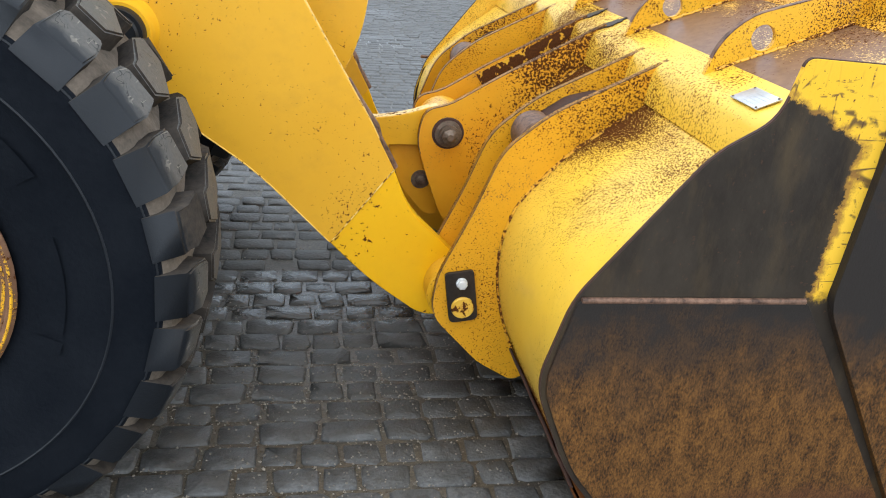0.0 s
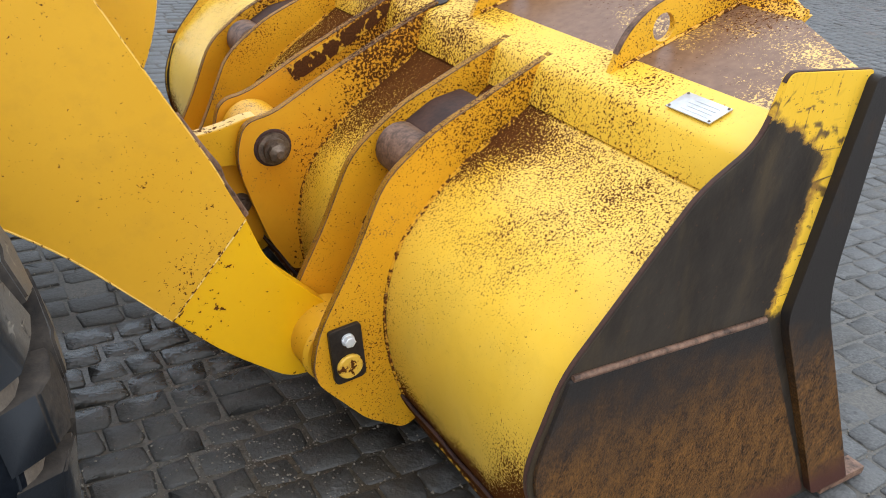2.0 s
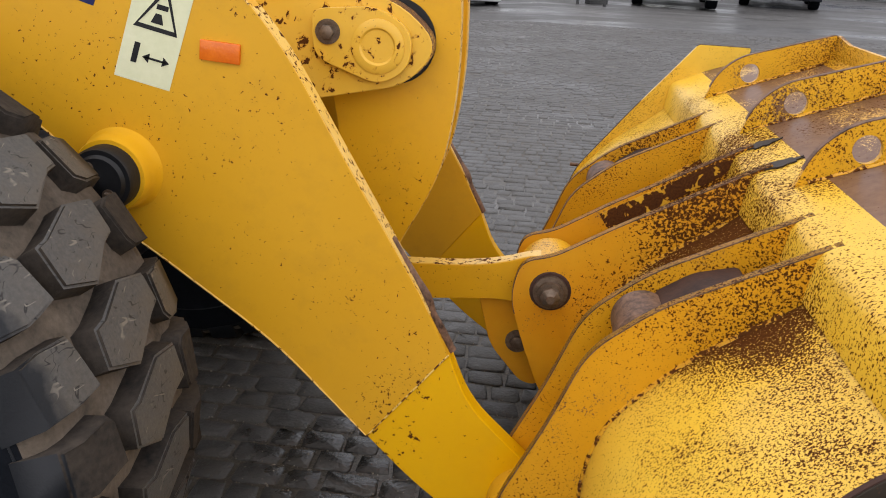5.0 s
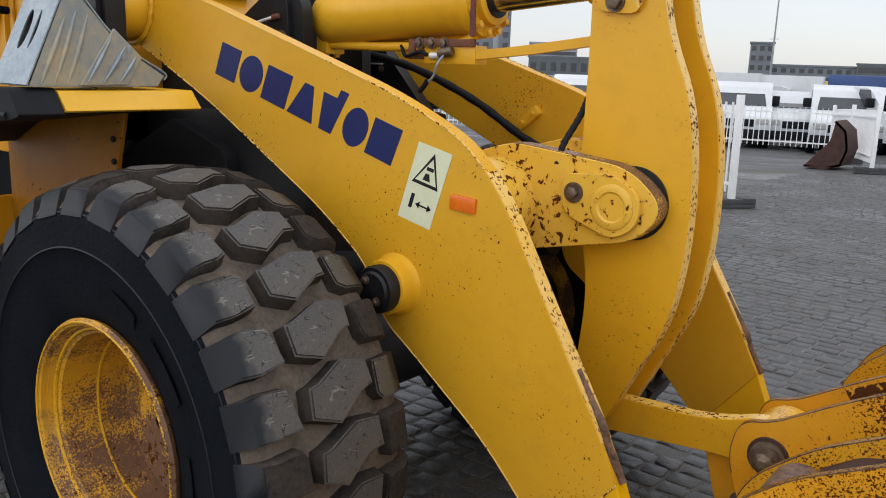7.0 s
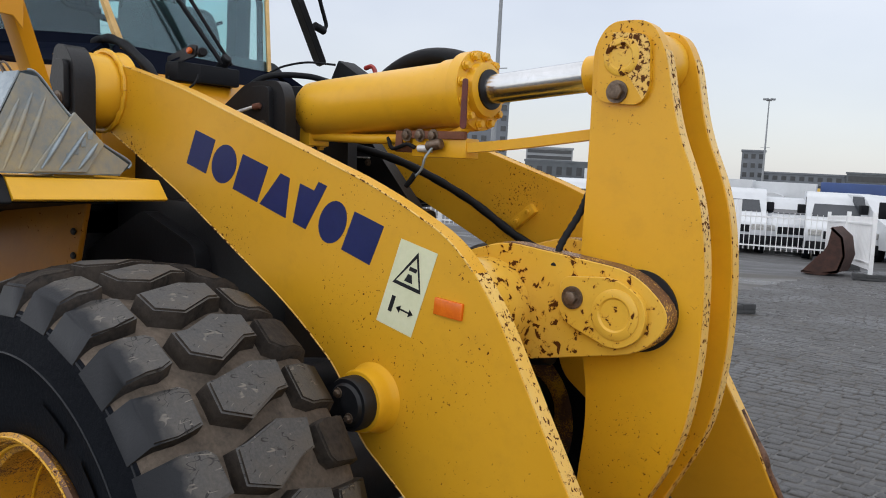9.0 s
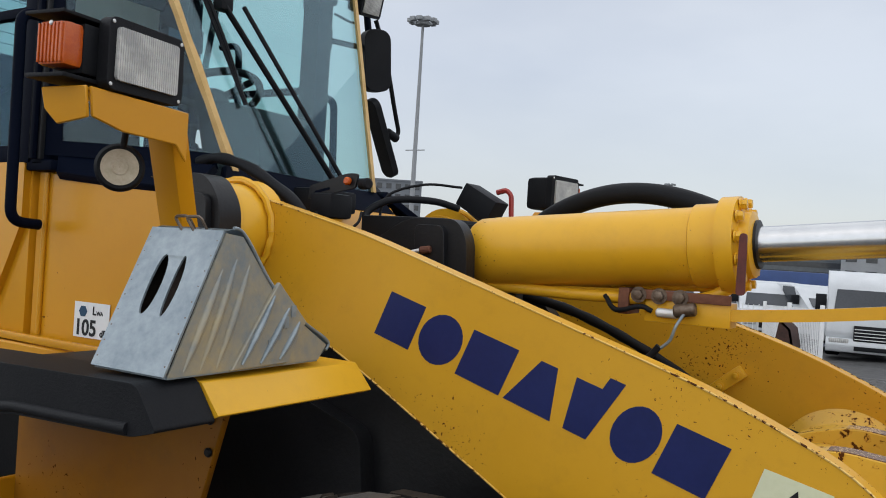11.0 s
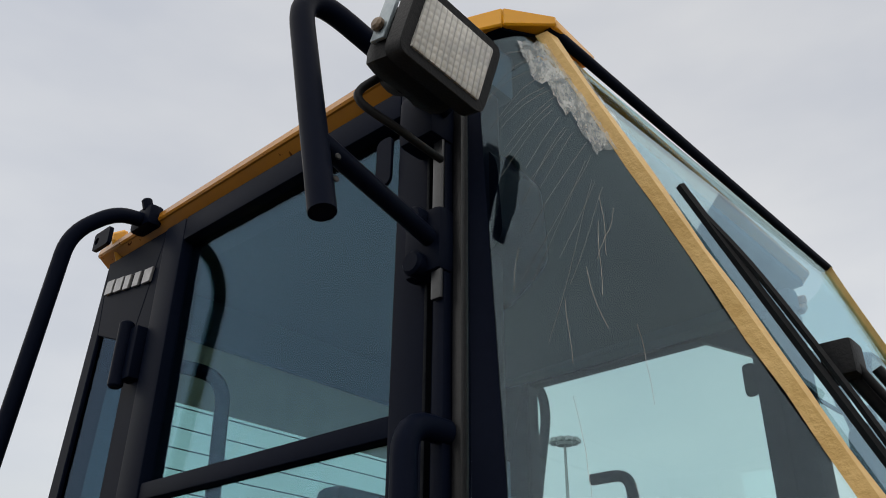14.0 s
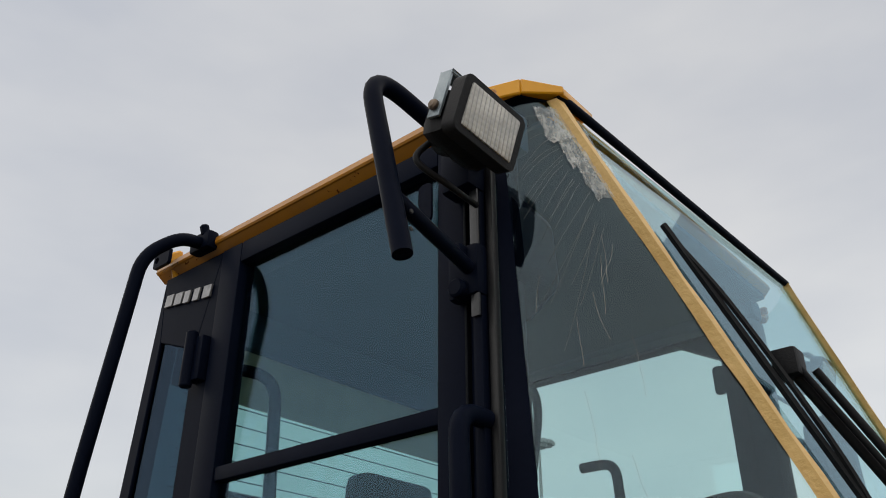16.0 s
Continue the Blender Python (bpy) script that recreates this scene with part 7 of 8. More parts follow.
for u in (-W + 0.003, W + 0.002):
    bm = bmesh.new()
    prof = [(-0.150, 0.0), (-0.032, 0.258), (0.012, 0.253), (0.10, 0.155), (0.20, 0.08), (0.285, 0.03), (0.26, 0.0)]
    f = bm.faces.new([bm.verts.new((u, a, b)) for a, b in prof])
    for v in bmesh.ops.extrude_face_region(bm, geom=[f])["geom"]:
        if isinstance(v, bmesh.types.BMVert):
            v.co.x -= 0.004
    bmesh.ops.recalc_face_normals(bm, faces=bm.faces)
    part("side_sheet", placed(bm, cm), "stained_galvanised", chock, "side sheet stained ochre")
part("rolled_edge", placed(tube([p + Vector((W + 0.002, 0.0, 0.002)) for p in arch[4:44]], 0.0035, 8), cm), "galvanised", chock)
part("gusset", placed(slab([(W + 0.010, -0.005, 0.0), (W + 0.012, 0.15, 0.003), (W + 0.012, 0.203, 0.085), (W + 0.012, 0.112, 0.168), (W + 0.010, 0.078, 0.12)], 0.010, 0.002), cm), "stained_galvanised", chock, "folded gusset with embossed bars")
for y0, z0, y1, z1 in ((-0.115, 0.006, -0.035, 0.19), (-0.075, 0.006, 0.0, 0.21), (-0.035, 0.006, 0.035, 0.20)):
    part("pressed_ridge", placed(tube(glide([(W, y0, z0), (W + 0.001, (y0 + y1) / 2, (z0 + z1) / 2), (W, y1, z1)], 6), lambda u: 0.009 * math.sin(math.pi * (0.12 + 0.76 * u)), 8), cm), "stained_galvanised", chock)
for y0, z0, y1, z1 in ((0.02, 0.01, 0.10, 0.14), (0.07, 0.008, 0.145, 0.115), (0.125, 0.012, 0.18, 0.085)):
    part("pressed_ridge", placed(tube(glide([(W + 0.012, y0, z0), (W + 0.013, (y0 + y1) / 2, (z0 + z1) / 2), (W + 0.012, y1, z1)], 6), lambda u: 0.007 * math.sin(math.pi * (0.12 + 0.76 * u)), 8), cm), "galvanised", chock)
for k in range(4):
    part("embossed_bar", placed(box(W + 0.012, W + 0.0145, 0.088 + 0.021 * k, 0.102 + 0.021 * k, 0.030 + 0.022 * k, 0.054 + 0.022 * k, 0.001), cm), "galvanised", chock)
part("base_strip", placed(box(-W, W, -0.15, 0.26, -0.004, 0.002, 0.001), cm), "galvanised", chock)
for sx in (-1, 1):
    for k in range(9):
        v = 0.018 + 0.031 * k
        part("rivet", placed(rod((sx * (W - 0.007), -0.153 + v * 0.423, v * 0.906), (sx * (W - 0.007), -0.158 + v * 0.423, v * 0.906 + 0.003), 0.0036, 8), cm), "bolt_steel", chock)
for k in (-0.012, 0.02):
    lp = [Vector((k, -0.035, 0.255)), Vector((k - 0.016, -0.045, 0.285)), Vector((k + 0.02, -0.043, 0.287)), Vector((k + 0.022, -0.025, 0.26))]
    part("wire_loop", placed(tube(bent(lp, 0.01), 0.003, 6), cm), "bolt_steel", chock, "bent wire handle")
# ---- the yard: vehicles, fences, containers, masts and far buildings ----
def fall(x, y):
    """The yard drains towards its far corner: the ground's height there."""
    return -0.024 * min(max(0.0, y - 7.0), 60.0) * min(max((1.0 - x) / 6.0, 0.0), 1.0)


def seen(eye, bearing, reach):
    """A ground place by bearing and distance from another."""
    return (eye[0] + reach * math.cos(radians(bearing)), eye[1] + reach * math.sin(radians(bearing)))


def fence_panel(a, b, height=1.95, pitch=0.125):
    """A white bar fence panel between two ground points, on dark plastic feet."""
    a, b = Vector((*a, fall(*a))), Vector((*b, fall(*b)))
    d = b - a
    span_m, turn = d.length, math.atan2(d.y, d.x)
    f = thing("fence_panel", "white steel bar fence panel on dark feet", "fence", "yard fence", a)
    m = Matrix.Rotation(turn, 4, "Z") @ Matrix.Rotation(-math.asin(d.z / span_m), 4, "Y")
    for x in (0.0, span_m):
        part("post", placed(box(x - 0.04, x + 0.04, -0.04, 0.04, 0.12, height + 0.1, 0.006), m), "fence_white", f)
    for z in (0.32, height - 0.15):
        part("rail", placed(box(0.04, span_m - 0.04, -0.015, 0.015, z - 0.02, z + 0.02, 0), m), "fence_white", f)
    k = int(span_m / pitch)
    for i in range(1, k):
        x = span_m * i / k
        part("bar", placed(box(x - 0.011, x + 0.011, -0.011, 0.011, 0.20, height, 0), m), "fence_white", f)
    for x in (0.0, span_m):
        ft = box(x - 0.12, x + 0.12, -0.32, 0.32, 0.0, 0.05, 0.01)
        box(x - 0.12, x + 0.12, -0.32, -0.12, 0.05, 0.13, 0.01, ft)
        box(x - 0.12, x + 0.12, 0.10, 0.32, 0.05, 0.13, 0.01, ft)
        box(x - 0.12, x + 0.12, -0.12, 0.10, 0.05, 0.12, 0.01, ft)
        part("foot", placed(ft, m), "concrete_dark", f)
    return f


def fence_run(points, height=1.95, pitch=0.125):
    for a, b in zip(points, points[1:]):
        n_p = max(1, round((Vector(b) - Vector(a)).length / 3.4))
        for i in range(n_p):
            p = Vector(a).lerp(Vector(b), i / n_p)
            q = Vector(a).lerp(Vector(b), (i + 0.985) / n_p)
            fence_panel((p.x, p.y), (q.x, q.y), height, pitch)


fence_run([(-2.28, 9.0), (-7.4, 12.4)], 1.42, 0.15)
fence_run([(-2.05, 16.4), (-4.3, 22.2), (-12.0, 20.6), (-22.0, 16.0)], 1.28, 0.14)
fence_run([(0.2, 26.4), (2.6, 22.8)])
fence_run([(20.0, 35.5), (24.2, 31.2)])
fence_run([(18.2, 14.5), (24.5, 16.6), (35.0, 20.5), (48.0, 23.0)])


def road_wheel(name, x, y, r, w, parent, m, rim="plate_metal"):
    tyre = [(-w / 2, r * 0.62), (-w / 2, r * 0.93), (-w / 2 + 0.03, r), (w / 2 - 0.03, r), (w / 2, r * 0.93), (w / 2, r * 0.62)]
    t = part(name, placed(turned(tyre, (x, y, r), (0, 1, 0), 28, None, False), m), "rubber", parent)
    part("rim", placed(turned([(-w * 0.36, 0.01), (-w * 0.36, r * 0.3), (-w * 0.28, r * 0.55), (-w * 0.5, r * 0.63), (w * 0.5, r * 0.63), (w * 0.28, r * 0.55), (w * 0.36, r * 0.3), (w * 0.36, 0.01)], (x, y, r), (0, 1, 0), 24, None, False), m), rim, t)


def van(at, turn, body, label, box_body=False, height=2.3, length=5.4):
    """A delivery van; its nose points along x before it is turned."""
    v = thing("van", label, "van", "parked vans", (*at, fall(*at)))
    m = Matrix.Rotation(radians(turn), 4, "Z")
    L, W2, H = length / 2, 0.98, height
    if box_body:
        cabp = [(L - 1.9, 0.45), (L, 0.45), (L, 0.95), (L - 0.18, 1.12), (L - 0.75, 1.95), (L - 1.1, 2.05), (L - 1.9, 2.05)]
    else:
        cabp = [(-L, 0.42), (L, 0.42), (L + 0.02, 0.75), (L - 0.08, 1.0), (L - 0.85, 1.28), (L - 1.5, H - 0.12), (L - 1.8, H), (-L + 0.1, H), (-L, H - 0.15)]
    part("body", placed(plate(rounded([(*p, 0.08) for p in cabp]), -W2, W2, 0.05), m), body, v)
    if box_body:
        part("cargo_box", placed(box(-L, L - 2.0, -1.08, 1.08, 0.75, H + 0.5, 0.02), m), body, v)
        part("chassis", placed(box(-L, L - 1.5, -0.45, 0.45, 0.42, 0.75, 0.02), m), "concrete_dark", v)
        ws = [(L - 0.20, 1.16), (L - 0.73, 1.90)]
    else:
        ws = [(L - 0.88, 1.32), (L - 1.46, H - 0.2)]
    (xa, za), (xb, zb) = ws
    part("windscreen", placed(slab([(xa + 0.03, -0.82, za), (xa + 0.03, 0.82, za), (xb + 0.03, 0.74, zb), (xb + 0.03, -0.74, zb)], 0.02, 0), m), "window_dark", v)
    for s in (-1, 1):
        part("side_window", placed(slab([(xa - 0.5, s * 1.005, 1.35), (xa - 1.35, s * 1.005, 1.35), (xa - 1.35, s * 0.99, 1.85), (xa - 0.75, s * 0.99, 1.85)][::s], 0.02, 0), m), "window_dark", v)
        part("head_lamp", placed(box(L - 0.12, L + 0.03, s * 0.55 if s > 0 else -0.9, 0.9 if s > 0 else -0.55, 0.78, 0.95, 0.02), m), "lamp_lens", v)
        part("tail_lamp", placed(box(-L - 0.02, -L + 0.05, min(s * 0.82, s * 0.96), max(s * 0.82, s * 0.96), 0.85, 1.25, 0.01), m), "tail_red", v)
        part("wing_mirror", placed(box(xa - 0.55, xa - 0.40, min(s * 1.0, s * 1.22), max(s * 1.0, s * 1.22), 1.35, 1.62, 0.03), m), "black_plastic", v)
        for x in (L - 0.95, -L + 1.15):
            road_wheel("wheel", x, s * 0.88, 0.34, 0.22, v, m)
    part("bumper", placed(box(L - 0.1, L + 0.06, -0.95, 0.95, 0.35, 0.62, 0.04), m), "black_plastic", v)
    part("grille", placed(box(L - 0.02, L + 0.035, -0.5, 0.5, 0.70, 0.92, 0.01), m), "black_plastic", v)
    part("rear_bumper", placed(box(-L - 0.05, -L + 0.1, -0.95, 0.95, 0.35, 0.55, 0.03), m), "black_plastic", v)
    return v


def lorry(at, turn, body, label, tall=1.0):
    """A tractor unit; its front points along x before it is turned."""
    v = thing("lorry", label, "lorry", "parked lorries", (*at, fall(*at)))
    m = Matrix.Rotation(radians(turn), 4, "Z") @ Matrix.Diagonal((1, 1, tall, 1))
    part("cab", placed(plate(rounded([(-2.2, 0.9, 0.05), (-0.1, 0.75, 0.05), (0.0, 1.1, 0.1), (-0.05, 1.8, 0.1), (-0.35, 3.3, 0.25), (-0.8, 3.7, 0.2), (-2.2, 3.75, 0.1)]), -1.22, 1.22, 0.05), m), body, v)
    part("bumper", placed(plate(rounded([(-0.7, 0.28, 0.05), (0.05, 0.28, 0.08), (0.10, 0.62, 0.08), (0.02, 0.88, 0.05), (-0.7, 0.85, 0.05)]), -1.22, 1.22, 0.04), m), body, v)
    part("grille", placed(box(-0.02, 0.06, -0.62, 0.62, 0.78, 1.45, 0.03), m), "black_plastic", v, "dark slatted grille")
    for z in (0.86, 1.0, 1.14, 1.28):
        part("grille_slat", placed(box(0.05, 0.085, -0.6, 0.6, z, z + 0.035, 0.005), m), "plate_metal", v)
    part("lower_grille", placed(box(0.06, 0.115, -0.6, 0.6, 0.40, 0.58, 0.01), m), "black_plastic", v)
    part("windscreen", placed(slab([(-0.03, -1.08, 1.95), (-0.03, 1.08, 1.95), (-0.27, 1.02, 2.95), (-0.27, -1.02, 2.95)], 0.03, 0), m), "window_dark", v)
    for s in (-1, 1):
        part("head_lamp", placed(box(-0.05, 0.085, min(s * 0.72, s * 1.16), max(s * 0.72, s * 1.16), 0.66, 0.86, 0.03), m), "lamp_lens", v)
        part("wing_mirror", placed(box(-0.25, -0.1, min(s * 1.25, s * 1.5), max(s * 1.25, s * 1.5), 2.0, 2.7, 0.03), m), "black_plastic", v)
        for x in (-1.0, -4.2, -5.2):
            road_wheel("wheel", x, s * 1.05, 0.5, 0.32, v, m)
        part("side_tank", placed(box(-3.6, -2.3, min(s * 0.5, s * 1.15), max(s * 0.5, s * 1.15), 0.35, 0.95, 0.06), m), "concrete_dark", v)
    part("chassis", placed(box(-6.2, -0.6, -0.45, 0.45, 0.75, 1.0, 0.02), m), "concrete_dark", v)
    return v


lorry((4.75, 22.9), -97, "car_white", "white lorry cab with slatted grille on the yard")
lorry((8.35, 25.8), -104, "car_dark", "black lorry cab parked beside the white one")
part("hoarding", slab([(2.0, 22.4, 0.2), (2.75, 22.0, 0.2), (2.75, 22.0, 2.0), (2.0, 22.4, 2.0)], 0.04, 0.01), "fence_white", None)
tagged(bpy.data.objects["hoarding"], "plain white board standing against the bar fence", "hoarding")
for x, y in ((2.02, 22.42), (2.74, 22.05)):
    part("board_leg", box(x - 0.04, x + 0.04, y - 0.04, y + 0.04, 0.0, 0.25, 0.005), "concrete_dark", bpy.data.objects["hoarding"])
van((12.6, 36.6), 163, "car_blue", "dark blue van parked on the yard")
van((17.0, 34.6), 161, "car_blue", "dark blue van with silver wheels seen side on")
van((22.5, 41.0), 150, "car_white", "white van parked behind the bar fence")
# vans behind the far fence
POST = (1.744, -2.276)
for b_deg, reach, t, kind, h, tint in ((112.6, 30.5, -68, False, 1.95, "car_dark"), (109.5, 30.0, -70, False, 2.0, "car_white"), (106.5, 30.5, -66, False, 1.75, "car_white"), (103.3, 29.0, -74, False, 2.0, "car_white"), (101.3, 28.6, -50, False, 1.9, "car_white"), (116.0, 31.0, -66, False, 1.9, "car_white"), (119.4, 31.5, -62, False, 2.0, "car_white"), (123.0, 32.0, -60, False, 1.9, "car_dark"), (113.8, 41.0, -60, True, 2.3, "car_white"), (117.5, 42.0, -62, True, 2.2, "car_white")):
    at = seen(POST, b_deg, reach)
    word = "white" if tint == "car_white" else "dark"
    van(at, t, tint, word + (" box van parked behind the bar fence" if kind else " panel van parked behind the bar fence"), kind, h)
for b_deg, reach, t, length in ((110.4, 40.0, 14, 7.0), (107.0, 41.0, 13, 7.5)):
    at = seen(POST, b_deg, reach)
    van(at, t, "car_white", "long white box lorry parked across the yard", True, 2.05, length)
van(seen(POST, 104.6, 47.0), 10, "yellow_truck", "yellow box lorry behind the white vans", True, 2.0, 5.5)
lorry((-1.25, 20.4), -82, "car_white", "white lorry cab with dark bumper by the fence", 0.57)
tl = thing("tipper_body", "blue tarpaulined trailer behind the vans", "trailer", "", (-7.0, 40.5, fall(-7.0, 40.5)))
part("tarpaulin", box(-1.9, 4, -1.2, 1.2, 0.95, 2.75, 0.05), "tarp_blue", tl)
part("chassis", box(-1.9, 4, -0.5, 0.5, 0.6, 1.1, 0.02), "concrete_dark", tl)
for x in (-1.2, 1.2, 2.6):
    for s in (-1, 1):
        road_wheel("wheel", x, s * 1.0, 0.5, 0.3, tl, Matrix.Identity(4))


def container(at, turn, length, label):
    c = thing("container", label, "container", "green containers", (*at, 0))
    m = Matrix.Rotation(radians(turn), 4, "Z")
    n_c = int(length / 0.14)
    for y in (0.0, 2.44):
        bm = bmesh.new()
        prev = None
        for i in range(n_c * 2 + 1):
            x = 0.1 + (length - 0.2) * i / (n_c * 2)
            yy = y + (0.03 if i % 4 in (1, 2) else 0.0)
            cur = (bm.verts.new((x, yy, 0.18)), bm.verts.new((x, yy, 2.5)))
            if prev:
                bm.faces.new((prev[0], cur[0], cur[1], prev[1]))
            prev = cur
        bmesh.ops.recalc_face_normals(bm, faces=bm.faces)
        part("corrugated_side", placed(bm, m), "container_green", c)
    part("roof", placed(box(0, length, 0, 2.44, 2.5, 2.56, 0.01), m), "container_green", c)
    for x in (0.02, length - 0.02):
        part("end_wall", placed(box(x - 0.02, x + 0.02, 0.06, 2.38, 0.16, 2.5, 0), m), "container_green", c)
    for x in (0.0, length - 0.12):
        for y in (-0.01, 2.33):
            part("corner_post", placed(box(x, x + 0.12, y, y + 0.12, 0.0, 2.59, 0.01), m), "container_green", c)
    for y in (-0.005, 2.36):
        part("bottom_rail", placed(box(0.1, length - 0.1, y, y + 0.08, 0.04, 0.20, 0.01), m), "container_green", c)
        part("top_rail", placed(box(0.1, length - 0.1, y, y + 0.08, 2.44, 2.57, 0.01), m), "container_green", c)
    return c


c1 = container((24.6, 31.1), -20, 2.9, "green steel storage container with a red sign")
sg = part("sign", placed(box(1.4, 2.1, -0.03, -0.01, 1.50, 1.62, 0), Matrix.Rotation(radians(-20), 4, "Z")), "white_paint", c1, "small red and white sign")
part("sign_bar", placed(box(1.42, 2.08, -0.034, -0.028, 1.56, 1.61, 0), Matrix.Rotation(radians(-20), 4, "Z")), "red_paint", sg)
container((27.4, 30.1), -20, 2.9, "green steel storage container")
container((30.2, 29.2), 18, 6.0, "long green steel storage container")
bn = thing("litter_bin", "black litter bin beside the green container", "bin", "", (28.9, 29.1, 0))
part("bin_body", box(-0.22, 0.22, -0.2, 0.2, 0.0, 0.85, 0.03), "black_plastic", bn)
part("bin_hood", box(-0.23, 0.23, -0.21, 0.21, 0.95, 1.0, 0.02), "black_plastic", bn)
part("bin_post", box(-0.22, -0.17, -0.2, 0.2, 0.84, 0.96, 0.01), "black_plastic", bn)
bd = thing("barrier_board", "long pale board lying flat on the paving", "board", "", (17.6, 22.8, 0))
part("board", placed(box(-5.4, 5.4, -0.28, 0.28, 0.0, 0.06, 0.01), Matrix.Rotation(radians(23), 4, "Z")), "building_light", bd)
part("board_edge", placed(box(-5.4, 5.4, -0.30, -0.28, 0.0, 0.075, 0.004), Matrix.Rotation(radians(23), 4, "Z")), "plate_metal", bd)

# rear of a bare lorry chassis with mud flaps
tc = thing("lorry_chassis", "black lorry chassis seen from behind with mud flaps", "lorry", "", (13.13, 6.85, 0))
tm = Matrix.Rotation(radians(25), 4, "Z")
for s in (-1, 1):
    flap = part("mud_flap", placed(box(-0.03, 0.0, s * 1.08 - 0.36, s * 1.08 + 0.36, 0.28, 1.18, 0.01), tm), "black_plastic", tc, "black mud flap with pale lettering bars")
    part("tail_lamp", placed(box(-0.08, -0.03, s * 1.08 - 0.30, s * 1.08 + 0.30, 0.98, 1.14, 0.01), tm), "tail_red", flap, "red tail lamp")
    part("lamp_insert", placed(box(-0.085, -0.07, s * 1.08 - 0.06, s * 1.08 + 0.02, 0.99, 1.13, 0.004), tm), "lamp_lens", flap)
    mk = part("marker_board", placed(box(-0.05, -0.03, s * 1.08 - 0.31, s * 1.08 + 0.31, 0.66, 0.84, 0.004), tm), "orange_board", flap, "orange and red striped marker board")
    for k in range(3):
        part("stripe", placed(slab([(-0.052, s * 1.08 - 0.26 + 0.2 * k, 0.67), (-0.052, s * 1.08 - 0.16 + 0.2 * k, 0.67), (-0.052, s * 1.08 - 0.10 + 0.2 * k, 0.83), (-0.052, s * 1.08 - 0.20 + 0.2 * k, 0.83)], 0.002, 0), tm), "tail_red", mk)
    for k in range(5):
        part("lettering_bar", placed(box(-0.036, -0.03, s * 1.08 - 0.27 + 0.11 * k, s * 1.08 - 0.19 + 0.11 * k, 0.36, 0.44, 0.002), tm), "white_paint", flap)
    for x in (0.65, 2.0):
        for y in (0.92, 1.22):
            road_wheel("wheel", x, s * y, 0.52, 0.28, tc, tm, "concrete_dark")
    arc = [(0.65 + 0.62 * math.cos(radians(a)), 0.55 + 0.62 * math.sin(radians(a))) for a in range(10, 181, 10)]
    part("mudguard", placed(swept(arc, s * 1.08 - 0.34, s * 1.08 + 0.34, 0.02), tm), "black_plastic", tc)
    part("frame_rail", placed(box(-0.2, 7.0, s * 0.42 - 0.04, s * 0.42 + 0.04, 0.80, 1.06, 0.01), tm), "concrete_dark", tc)
part("cross_member", placed(box(-0.12, 0.02, -0.7, 0.7, 0.86, 1.02, 0.02), tm), "concrete_dark", tc)
part("fifth_wheel", placed(box(0.8, 1.9, -0.5, 0.5, 1.06, 1.22, 0.05), tm), "concrete_dark", tc)
part("hanging_strap", placed(tube(glide([(-0.12, -0.30, 1.12), (-0.18, -0.34, 0.95), (-0.16, -0.30, 0.6), (-0.14, -0.33, 0.35)], 6), 0.06, 8), tm), "rust", tc, "brown strap hanging down")
part("yellow_strap", placed(tube(glide([(-0.14, 0.05, 1.0), (-0.18, 0.0, 0.86), (-0.16, -0.12, 0.78), (-0.14, -0.2, 1.0)], 6), 0.03, 6), tm), "cream_label", tc, "pale yellow strap")
part("cab", placed(box(5.0, 7.0, -1.2, 1.2, 0.9, 3.6, 0.1), tm), "car_dark", tc)
for s in (-1, 1):
    road_wheel("wheel", 6.2, s * 1.05, 0.52, 0.3, tc, tm, "concrete_dark")

# rusty digging bucket lying by the far fence
rb = thing("digger_bucket", "rusty digger bucket lying on the paving", "digger bucket", "", (-3.0, 17.3, fall(-3.0, 17.3)))
bm = bmesh.new()
swept([(-0.5, 0.02), (-0.1, 0.0), (0.25, 0.1), (0.36, 0.45), (0.28, 0.85), (0.05, 1.05)], -0.45, 0.45, -0.05, bm)
part("bucket_shell", bm, "dark_rust", rb)
for y in (-0.45, 0.42):
    part("bucket_cheek", plate(rounded([(-0.5, 0.04, 0.02), (0.25, 0.06, 0.1), (0.36, 0.45, 0.1), (0.28, 0.85, 0.05), (0.05, 1.05, 0.03), (-0.02, 0.6, 0.1)]), y, y + 0.03, 0.005), "dark_rust", rb)


def light_mast(at, height, lamps):
    t = thing("light_mast", "tall grey floodlight mast with a ring of lamps", "light mast", "yard masts", (*at, 0))
    part("pole", tube([Vector((0, 0, height * k / 10)) for k in range(11)], lambda u: 0.36 - 0.20 * u, 10), "building_light", t)
    part("head_ring", rod((0, 0, height - 0.3), (0, 0, height + 0.1), 0.9, 12), "building_light", t)
    for k in range(lamps):
        a = k * math.tau / lamps
        c = Vector((1.5 * math.cos(a), 1.5 * math.sin(a), height + 0.2))
        part("flood_lamp", box(c.x - 0.35, c.x + 0.35, c.y - 0.35, c.y + 0.35, c.z - 0.25, c.z + 0.25, 0.08), "building_light", t)
    part("cross_arm", box(-1.4, 1.4, -0.05, 0.05, height * 0.47, height * 0.47 + 0.12, 0), "building_light", t)


light_mast((-57.5, 82.0), 29.5, 10)
light_mast((-82.3, 263.5), 27.5, 8)


